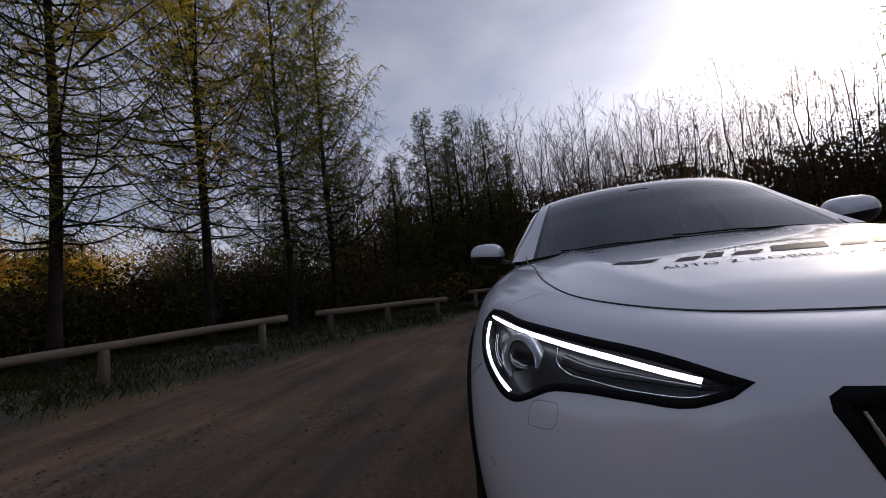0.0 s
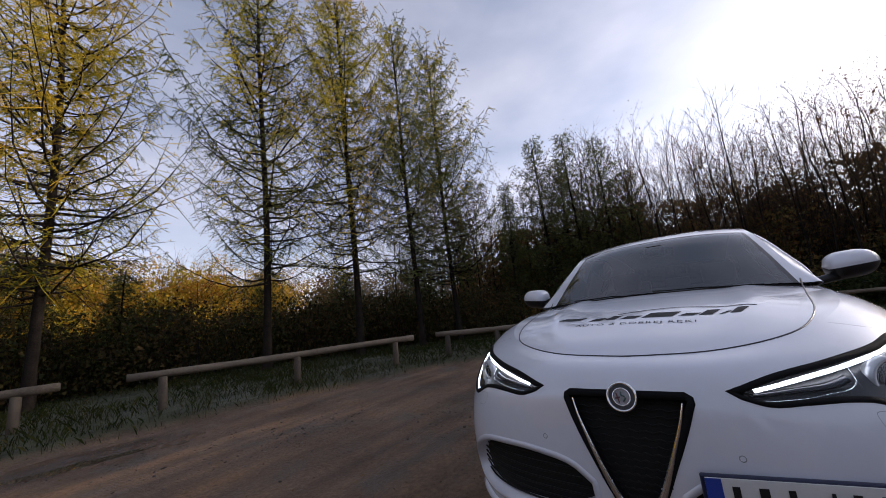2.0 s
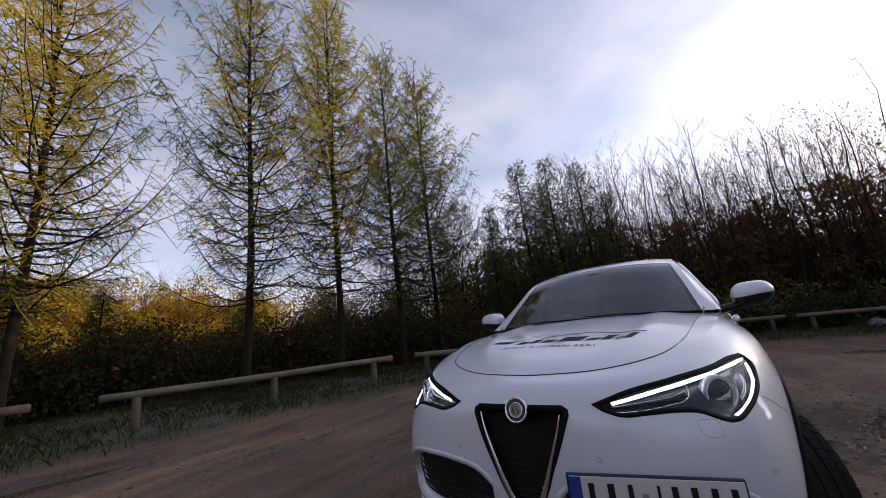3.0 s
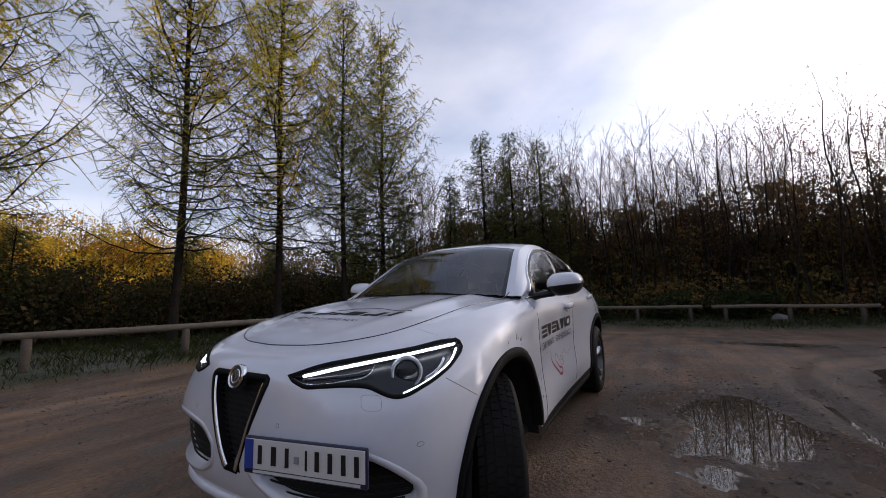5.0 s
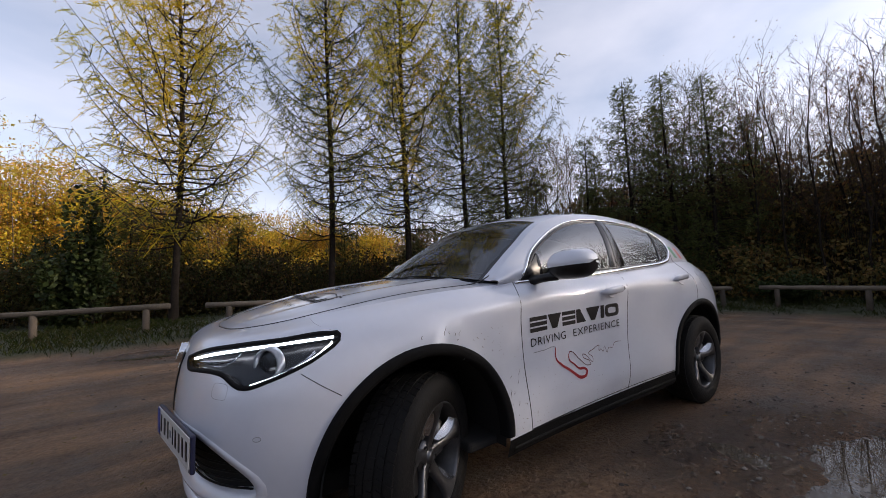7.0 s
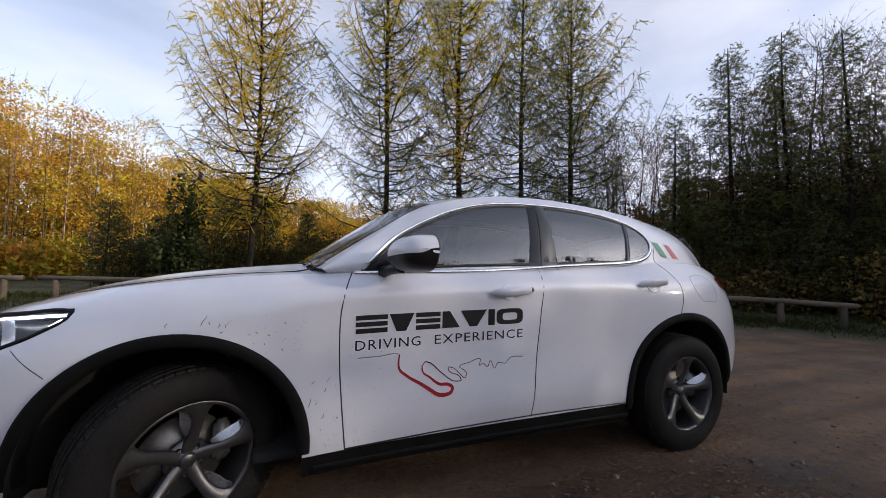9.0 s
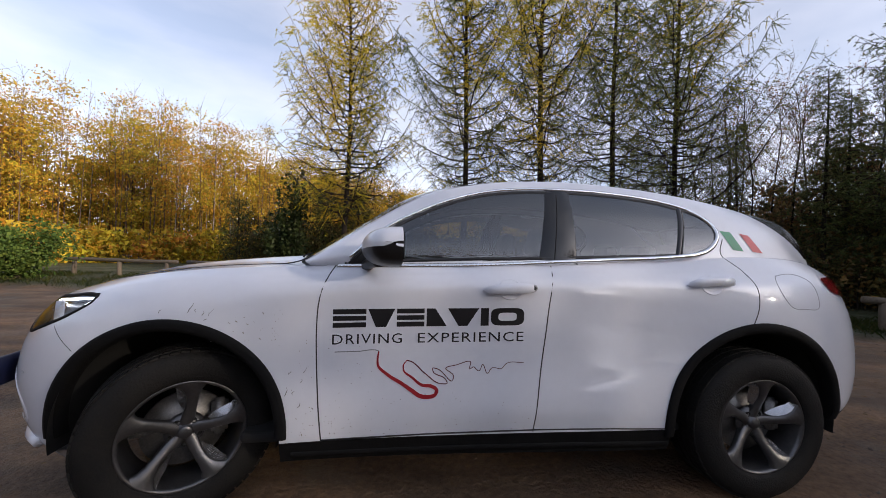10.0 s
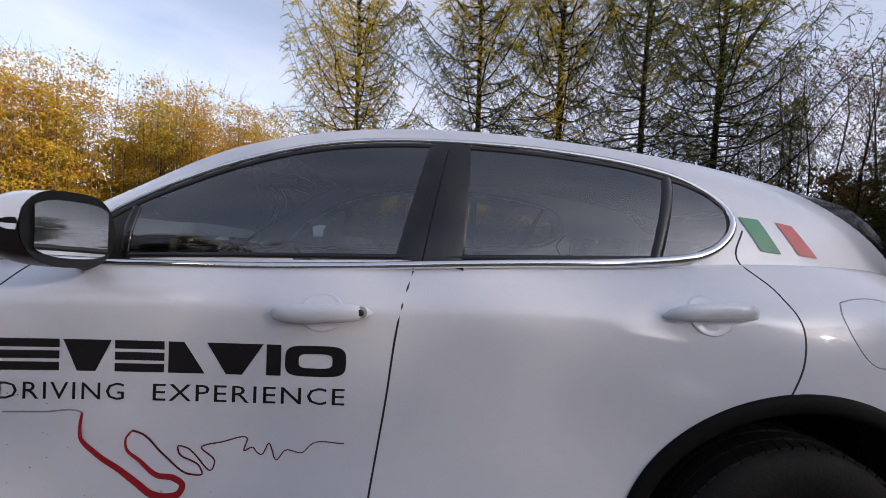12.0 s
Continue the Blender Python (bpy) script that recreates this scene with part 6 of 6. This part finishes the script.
SPR = [feathery(6.6, 1.38, -0.6, 31, 0.06, 2.3, (SPRUCE, SPRUCE), 0.12, 0.08, False), feathery(6.9, 1.20, -0.6, 32, 0.08, 2.2, (SPRUCE, SPRUCE), 0.10, 0.08, False), feathery(3.0, 1.1, -0.6, 33, 0.05, 3.2, (SPRUCE, SPRUCE), 0.05, 0.10, False)]
for k, (x, y, s) in enumerate([(-13.8, -5.8, 1.50), (-14.4, -4.4, 1.42), (-14.7, -3.2, 1.38), (-15.4, -5.4, 1.30), (-16.0, -2.2, 1.15), (-13.0, -7.5, 1.12), (-15.0, 13.8, 1.62), (-14.0, 15.0, 1.60), (-16.0, 15.0, 1.6), (-12.9, 16.0, 1.58), (-14.6, 16.8, 1.65), (-11.6, 17.2, 1.62), (-12.5, 18.8, 1.6), (-12.6, -10.2, 1.0), (-15.0, -8.4, 1.15), (-12.0, -13.4, 0.95)]):
    plant("conifer", SPR[k % 2], x, y, k * 67, s, "dark green conifer at the edge of the wood", "tree", "dark conifers")
for k, (x, y, s) in enumerate([(0.9, -13.6, 1.1), (4.1, -14.4, 1.3), (-3.3, -13.2, 1.15), (6.0, -14.0, 0.95), (-6.3, -12.4, 1.05), (2.7, -15.4, 1.4), (8.2, -15.2, 1.15), (-11.0, -11.6, 1.4)]):
    plant("young_conifer", SPR[2], x, y, k * 50, s, "young dark conifer among brown brush", "tree", "young conifers")


def bare_meshes(h, seed, leafy=0):
    """A thin leafless tree with rising branches."""
    rs = np.random.RandomState(seed)
    tw, pos = Twigs(), []
    zs = np.linspace(0, h, 10)
    wob = np.cumsum(rs.normal(size=(10, 2)) * 0.06, 0)
    stem = np.stack([wob[:, 0] - wob[0, 0], wob[:, 1] - wob[0, 1], zs], -1)
    trunk = tube(stem, 0.032 * (1 - zs / h) ** 0.8 + 0.005, 6)

    def grow(p0, d, L, r, depth):
        n = 2 + (depth > 0) + (depth > 1)
        k = np.linspace(0, 1, n)[:, None]
        line = p0 + d * L * k + np.array([0, 0, 1.0]) * 0.25 * L * k**2 + np.cumsum(rs.normal(size=(n, 3)) * 0.05 * L, 0) * k
        tw.add(line, r, r * 0.3, 3)
        if leafy:
            pos.append(line[-1:] + rs.normal(size=(2, 3)) * 0.12)
        if depth:
            for _ in range(rs.randint(4, 7) if depth > 1 else rs.randint(3, 6)):
                t = rs.uniform(0.25, 1.0)
                q = np.array([np.interp(t, k[:, 0], line[:, c]) for c in range(3)])
                e = d + rs.normal(size=3) * 0.55
                e[2] = abs(e[2]) * 0.8 + 0.15
                grow(q, e / np.linalg.norm(e), L * rs.uniform(0.35, 0.6), r * 0.55, depth - 1)

    for i in range(24):
        s = 0.25 + 0.73 * i / 24
        p0 = np.array([np.interp(s * h, zs, stem[:, c]) for c in range(3)])
        az = i * 2.4 + rs.uniform(-0.6, 0.6)
        el = rs.uniform(0.5, 1.1)
        grow(p0, np.array([math.cos(az) * math.cos(el), math.sin(az) * math.cos(el), math.sin(el)]), h * (0.10 + 0.20 * (1 - s)) * rs.uniform(0.7, 1.2), 0.0085, 2)
    out = [fast_mesh("trunk", np.asarray(trunk[0]), np.asarray(trunk[1][: 9 * 6]), BARK), fast_mesh("twig_mass", *tw.mesh(), BROWN_TWIG)]
    if leafy:
        P = np.concatenate(pos)
        P = P[rs.random_sample(len(P)) < leafy]
        out.append(fast_mesh("foliage", *needles(P, rs.normal(size=P.shape), 0.058, rs, 0.35), DULL))
    return out


BARE = [bare_meshes(7.2, 41), bare_meshes(7.0, 42, 0.2), bare_meshes(7.4, 43), bare_meshes(6.6, 44, 0.5), bare_meshes(7.4, 45, 0.25)]
rs = np.random.RandomState(77)
k = 0
for row, (off, n) in enumerate(((0.0, 36), (1.4, 38), (3.0, 36), (5.0, 32))):
    for i in range(n):
        t = (i + rs.uniform(-0.35, 0.35)) / n
        y = -7.5 + 26.0 * t
        x = np.interp(y, [-8, -3, 0, 3, 6, 9, 13, 19], [-15.0, -15.4, -15.6, -16.0, -16.2, -15.8, -14.6, -11.5]) - off
        s = rs.uniform(0.88, 1.12) * 1.15
        plant("bare_tree", BARE[rs.randint(5)], x, y, rs.uniform(0, 360), s, "thin leafless tree in a dense autumn wood", "tree", "leafless trees of the wood")


for x, y, s in ((-11.8, -11.6, 1.25), (-13.2, -13.4, 1.4), (-14.6, -10.4, 1.3), (-15.4, -12.9, 1.4), (-10.4, -13.4, 1.1), (-17.4, -11.5, 1.4), (-13.9, -16.0, 1.3), (-17.1, -14.8, 1.45), (-9.0, -15.7, 1.0), (-19.0, -13.2, 1.4), (-11.2, -10.1, 1.1), (-12.9, -10.6, 1.2), (-14.0, -9.0, 1.2), (-12.3, -9.2, 1.05)):
    plant("bare_tree", BARE[3 + int(x * 10) % 2], x, y, x * 77, s, "thin autumn tree with a few rusty leaves", "tree", "leafless trees of the wood")


# unseen trees behind the camera, added to cut low sky light on the car
for i in range(30):
    t = (i + rs.uniform(-0.3, 0.3)) / 30
    x, y = np.interp(t, [0, 0.3, 0.6, 0.8, 1], [-7, 4, 15, 21, 25]), np.interp(t, [0, 0.3, 0.6, 0.8, 1], [18, 21, 18, 10, 1])
    plant("bare_tree", BARE[rs.randint(5)], x + rs.normal() * 1.2, y + abs(rs.normal()) * 2.0, rs.uniform(0, 360), rs.uniform(1.3, 1.6), "thin leafless tree closing the yard", "tree", "leafless trees of the wood")


# brush: stems and dull leaves filling the wood's foot
def brush(name, line, depth, tall, n_leaf, n_stem, material, seed, label, size=0.10, lean=0.0):
    rs = np.random.RandomState(seed)
    p = smooth_path([(*q, 0) for q in line], 200)[:, :2]
    t = np.gradient(p, axis=0)
    nrm = np.stack([-t[:, 1], t[:, 0]], -1) / (np.linalg.norm(t, axis=1)[:, None] + 1e-9)
    cl = 260
    ci = rs.randint(0, 200, cl)
    cxy = p[ci] + nrm[ci] * (rs.uniform(0, depth, cl))[:, None]
    ch = tall * rs.uniform(0.35, 1.0, cl)
    w = rs.randint(0, cl, n_leaf)
    q = cxy[w] + rs.normal(size=(n_leaf, 2)) * 0.38
    z = ch[w] * (1 - rs.random_sample(n_leaf) ** 1.6 * 0.95) + rs.normal(size=n_leaf) * 0.12
    z = np.maximum(z, 0.03) + height(q[:, 0], q[:, 1])
    ob = tagged(new(name, fast_mesh(name, *needles(np.c_[q, z], rs.normal(size=(n_leaf, 3)), size * 1.25, rs, 0.42), material)), label, "brush", kind="stuff")
    tw = Twigs()
    own = rs.randint(0, cl, n_stem)
    foot = cxy[own] + rs.normal(size=(n_stem, 2)) * 0.35
    for i, b, g in zip(own, foot, height(foot[:, 0], foot[:, 1])):
        top = ch[i] * rs.uniform(0.7, 1.35)
        e = rs.normal(size=2) * 0.22 * top
        tw.add([(b[0], b[1], g - 0.05), (b[0] + e[0] * 0.3, b[1] + e[1] * 0.3, g + top * 0.5), (b[0] + e[0], b[1] + e[1], g + top)], 0.010, 0.003, 3)
    tagged(new(name + "_stems", fast_mesh(name + "_stems", *tw.mesh(), TWIG)), "thin bare stems of wild brush", "brush", kind="stuff")
    return ob


brush("dark_brush", [(-12.0, -9), (-13.6, -3), (-14.4, 0), (-15.2, 3), (-15.8, 6), (-16.0, 10), (-14.2, 18)], 5.0, 1.9, 60000, 900, BRUSH, 51, "dull brown and green brush at a wood's foot", 0.085)
brush("thicket", [(-14.5, -9), (-15.6, -3), (-16.0, 0), (-16.6, 3), (-17.2, 6), (-17.2, 10), (-13.0, 19)], 5.0, 4.4, 100000, 3600, BRUSH, 54, "dense dull brown thicket between leafless trees", 0.11)
brush("far_thicket", [(-17.5, -14), (-21.0, -3), (-22.0, 3), (-23, 10), (-18.0, 24)], 4.0, 6.6, 60000, 1500, BRUSH, 55, "brown thicket deep in the wood", 0.20)
brush("saplings", [(-15.0, -11), (-16.2, -3), (-17.0, 3), (-17.5, 9), (-13.5, 20)], 6.0, 6.8, 36000, 6500, DULL, 57, "rusty saplings filling a leafless wood", 0.075)
# unseen brush among those trees, raised to block more of the low sky
brush("sky_screen_brush", [(-9, 18), (4, 22), (16, 19), (22.5, 11), (26.5, 1), (30, -6)], 4.0, 8.5, 40000, 900, BRUSH, 58, "dull brown brush closing the yard", 0.26)
brush("rusty_brush", [(-11.0, -9.8), (-12.6, -12.6), (-11.2, -16.0), (-8.4, -19.0)], -7.0, 4.4, 50000, 600, BRUSH, 56, "rusty autumn brush behind the larches", 0.10)
brush("low_brush", [(8.0, -13.4), (2.7, -12.6), (-1.7, -11.4), (-4.5, -10.2), (-8.2, -9.0), (-12.5, -6.6)], 3.2, 2.2, 84000, 1500, LOW_BRUSH, 52, "brown and green brush behind the larches", 0.075)
brush("yellow_brush", [(6, -16.5), (0, -15.6), (-5.6, -14.9), (-12.6, -14.0)], 5.0, 1.7, 13000, 500, AUTUMN, 53, "yellow autumn bushes in low sun", 0.10)


# ---- the sunlit autumn wood beyond, single bushes ----
def autumn_wood(line, depth, tall, n_tree, seed):
    rs = np.random.RandomState(seed)
    p = smooth_path([(*q, 0) for q in line], 300)[:, :2]
    t = np.gradient(p, axis=0)
    nrm = np.stack([-t[:, 1], t[:, 0]], -1) / (np.linalg.norm(t, axis=1)[:, None] + 1e-9)
    stems, pale, twigs, P = Twigs(), Twigs(), Twigs(), []
    for i in range(n_tree):
        j = rs.randint(0, 300)
        b = p[j] + nrm[j] * rs.uniform(0, depth)
        g = float(height(b[0], b[1]))
        h = tall * rs.uniform(0.75, 1.05) * float(np.interp(b[0], [-14, 0, 6, 12, 22], [0.48, 0.55, 0.66, 0.86, 1.0]))
        e = rs.normal(size=2) * 0.25
        line_ = [(b[0], b[1], g), (b[0] + e[0] * 0.4, b[1] + e[1] * 0.4, g + h * 0.5), (b[0] + e[0], b[1] + e[1], g + h)]
        (pale if rs.random_sample() < 0.12 else stems).add(line_, 0.042, 0.005, 4)
        for _ in range(16):
            s = rs.uniform(0.35, 1.0)
            q = np.array([b[0] + e[0] * s, b[1] + e[1] * s, g + h * s])
            d = np.array([*rs.normal(size=2) * 0.55, rs.uniform(0.5, 1.2)])
            L = rs.uniform(0.7, 1.8) * (1.25 - 0.6 * s)
            twigs.add([q, q + d * L * 0.5, q + d * L + np.array([0, 0, 0.15])], 0.010, 0.003, 3)
        full = rs.uniform(0.2, 1.0)
        for _ in range(int(11 * full) + 4):
            s = rs.beta(1.7, 1.25) * 0.95 + 0.02
            c = np.array([b[0], b[1], g + h * s]) + np.array([*rs.normal(size=2) * 0.75, 0])
            k = rs.randint(48, 98)
            P.append(c + rs.normal(size=(k, 3)) * np.array([0.45, 0.45, 0.22]))
    P = np.concatenate(P)
    tagged(new("autumn_stems", fast_mesh("autumn_stems", *stems.mesh(), PALE_TWIG)), "thin stems of a sunlit autumn wood", "wood", kind="stuff")
    tagged(new("birch_stems", fast_mesh("birch_stems", *pale.mesh(), BIRCH)), "pale birch stems in a sunlit wood", "wood", kind="stuff")
    tagged(new("autumn_twigs", fast_mesh("autumn_twigs", *twigs.mesh(), PALE_TWIG)), "bare twigs topping a sunlit wood", "wood", kind="stuff")
    tagged(new("autumn_foliage", fast_mesh("autumn_foliage", *needles(P, rs.normal(size=P.shape), 0.132, rs, 0.4), AUTUMN)), "orange and yellow leaves of a sunlit wood", "wood", kind="stuff")


autumn_wood([(34, -6), (29, -15), (22, -22), (14, -26.5), (6, -29), (-4, -29.5), (-14, -27)], 9.0, 12.5, 560, 61)
brush("wood_edge_brush", [(30, -8), (26, -15), (20, -20.5), (13, -24.5), (5, -27), (-6, -27.5)], -1.5, 2.2, 22000, 300, AUTUMN, 62, "rusty brush along the sunlit wood", 0.2)


brush("wood_backing", [(42, -8), (36, -22), (26, -32), (16, -37), (9, -39)], 4.0, 9.5, 36000, 500, AUTUMN, 63, "golden leaves deep in the sunlit wood", 0.34)
brush("wood_backing", [(10, -39), (0, -40), (-14, -37)], 4.0, 5.0, 14000, 200, AUTUMN, 64, "golden leaves deep in the sunlit wood", 0.30)


def bush(name, x, y, r, h, n, size, material, seed, label, cat="bush"):
    rs = np.random.RandomState(seed)
    ob = thing(name, label, cat, at=(x, y, float(height(x, y))))
    tw, P = Twigs(), []
    for i in range(26):
        az, el = rs.uniform(0, 6.28), rs.uniform(0.6, 1.5)
        d = np.array([math.cos(az) * math.cos(el) * r * 1.3, math.sin(az) * math.cos(el) * r * 1.3, h * rs.uniform(0.55, 1.0)])
        pts = np.array([np.zeros(3), d * np.array([0.35, 0.35, 0.5]), d])
        tw.add(pts, 0.014, 0.003, 4)
        for _ in range(7):
            t = rs.uniform(0.3, 1.0)
            q = d * t + rs.normal(size=3) * np.array([r, r, h]) * 0.12
            k = n // 182
            P.append(q + rs.normal(size=(k, 3)) * np.array([r, r, h * 0.5]) * 0.12)
    P = np.concatenate(P)
    P[:, 2] = abs(P[:, 2])
    mesh_part("stem_mass", fast_mesh("stem_mass", *tw.mesh(), TWIG), ob)
    mesh_part("foliage", fast_mesh("foliage", *leaves(P, size, rs), material), ob, "", "stuff")
    return ob


bush("leafy_bush", 4.58, -11.75, 0.55, 3.95, 3600, 0.14, GREENLEAF, 71, "dark green leafy bush beside a larch")
bush("leafy_bush", 5.2, -12.4, 0.85, 2.2, 3000, 0.14, GREENLEAF, 73, "dark green leafy bush behind the log rail")
bush("green_bush", 11.8, -9.4, 1.25, 1.7, 6500, 0.10, BRIGHTGREEN, 72, "rounded fresh green bush by a log rail")
bush("low_bush", -14.4, 1.6, 1.0, 1.0, 4000, 0.10, GREENLEAF, 74, "low dark bush behind a log rail")
bush("low_bush", -14.9, 4.4, 1.1, 1.1, 4000, 0.10, GREENLEAF, 75, "low dark bush behind a log rail")
bush("low_bush", -13.2, -0.9, 0.9, 0.9, 3500, 0.10, GREENLEAF, 76, "low dark bush behind a log rail")

# log rails on round posts
LOG = mat("weathered_log", (0.15, 0.118, 0.086), 0.85, 0.0, 0.45, 3, 0.5, 45, per_object=0.5)
POST = mat("weathered_post", (0.11, 0.085, 0.062), 0.85, 0.0, 0.45, 4, 0.5, 45, per_object=0.5)


def log_rail(a, b, lift=0.56, r=0.062, posts=3, label="horizontal peeled log on short round posts"):
    """One log laid on posts from a to b."""
    ob = thing("log_rail", label, "fence", "log rails round the yard", at=(*a, 0))
    a, b = np.array(a), np.array(b)
    L = np.linalg.norm(b - a)
    s = np.linspace(0, 1, 14)
    rs = np.random.RandomState(int(abs(a[0] * 31 + a[1] * 17) * 10))
    pts = []
    za, zb = float(height(*a)) + lift, float(height(*b)) + lift
    for t in s:
        q = (b - a) * t
        pts.append((q[0], q[1], za + (zb - za) * t + 0.008 * math.sin(7 * t + a[0])))
    v, f = tube(pts, r * (1 + 0.06 * rs.normal(size=14)), 12)
    piece("log", v, f, LOG, ob, "peeled log")
    for t in np.linspace(0.09, 0.91, posts):
        q = (b - a) * t
        g = float(height(a[0] + q[0], a[1] + q[1]))
        zt = za + (zb - za) * t - r * 0.72
        lean = rs.normal(size=2) * 0.015
        v, f = tube([(q[0] + lean[0], q[1] + lean[1], g - 0.15), (q[0] + lean[0] * 0.4, q[1], g + 0.2), (q[0], q[1], zt), (q[0], q[1], zt + 0.006)], [0.068, 0.066, 0.064, 0.055], 12)
        piece("post", v, f, POST, ob, "round post")
    return ob


RAILS = [((2.02, -7.46), (-2.78, -5.57)), ((-3.32, -5.30), (-5.55, -3.16)), ((7.4, -10.0), (2.70, -8.06)), ((12.2, -11.4), (7.8, -10.15)), ((-8.0, -3.15), (-10.8, -1.65)), ((-11.6, -1.2), (-12.9, 2.9)), ((-13.0, 3.2), (-13.2, 7.4)), ((-13.3, 7.7), (-14.2, 10.8))]
for a, b in RAILS:
    log_rail(a, b)

# a rock, grass and fallen leaves
rock = bmesh.new()
bmesh.ops.create_icosphere(rock, subdivisions=3, radius=0.24)
for q in rock.verts:
    q.co *= 1 + 0.22 * noise.noise(q.co * 6)
    q.co.z *= 0.7
bmesh.ops.translate(rock, vec=(-14.3, 5.3, float(height(-14.3, 5.3)) + 0.05), verts=rock.verts)
tagged(part("rock", rock, mat("grey_rock", (0.22, 0.21, 0.20), 0.9, 0.0, 0.4, 8, 0.5, 40), None, "", True), "grey boulder on grass beside a log rail", "rock")

rs = np.random.RandomState(91)
gp = np.concatenate([np.stack([rs.uniform(-9.5, 14, 90000), rs.uniform(-12.5, -1.8, 90000)], -1), np.stack([rs.uniform(-17.0, -7.2, 44000), rs.uniform(-5, 13, 44000)], -1)])
mask = verge_mask(gp[:, 0], gp[:, 1]) * (0.65 + 0.5 * ripples(gp[:, 0] * 2, gp[:, 1] * 2, 9))
gp = gp[rs.random_sample(len(gp)) < mask]
n = len(gp)
ang, hh = rs.uniform(0, 6.28, n), 0.03 + 0.11 * rs.random_sample(n) ** 1.5
gz = height(gp[:, 0], gp[:, 1])
w = np.stack([np.cos(ang), np.sin(ang)], -1) * 0.0045
ln = rs.normal(size=(n, 2)) * 0.45 * hh[:, None]
base = np.c_[gp, gz - 0.01]
bl = np.stack([base + np.c_[w, np.zeros(n)], base - np.c_[w, np.zeros(n)], np.c_[gp + ln * 0.35 - w * 0.7, gz + hh * 0.6], np.c_[gp + ln, gz + hh]], 1)
GRASS = leaf_mat("grass_blades", [(0.014, 0.022, 0.005), (0.024, 0.036, 0.008), (0.040, 0.050, 0.012), (0.070, 0.058, 0.022)], 0.8, 0.3)
tagged(new("grass", fast_mesh("grass", bl.reshape(-1, 3), np.arange(4 * n).reshape(n, 4)[:, [0, 1, 2, 3]], GRASS)), "short rough grass on the verge", "grass", kind="stuff")
n = 4800
lp = np.stack([rs.uniform(-9, 6, n), rs.uniform(-6.5, 6, n)], -1)
lp = lp[(abs(lp[:, 0]) > 2.3) | (abs(lp[:, 1]) > 0.95)]
lz = height(lp[:, 0], lp[:, 1]) + 0.008
v, f = blades(np.c_[lp, lz], np.c_[rs.normal(size=(len(lp), 2)), np.zeros(len(lp))], 0.035, rs, 0.15)
v[:, 2] = np.repeat(lz, 4) + rs.uniform(-0.004, 0.006, len(v))
tagged(new("fallen_leaves", fast_mesh("fallen_leaves", v, f, leaf_mat("dead_leaves", [(0.10, 0.075, 0.04), (0.17, 0.11, 0.05), (0.26, 0.19, 0.08), (0.07, 0.05, 0.035)], 0.8, 0.1))), "fallen brown leaves scattered on dirt", "leaves", kind="stuff")
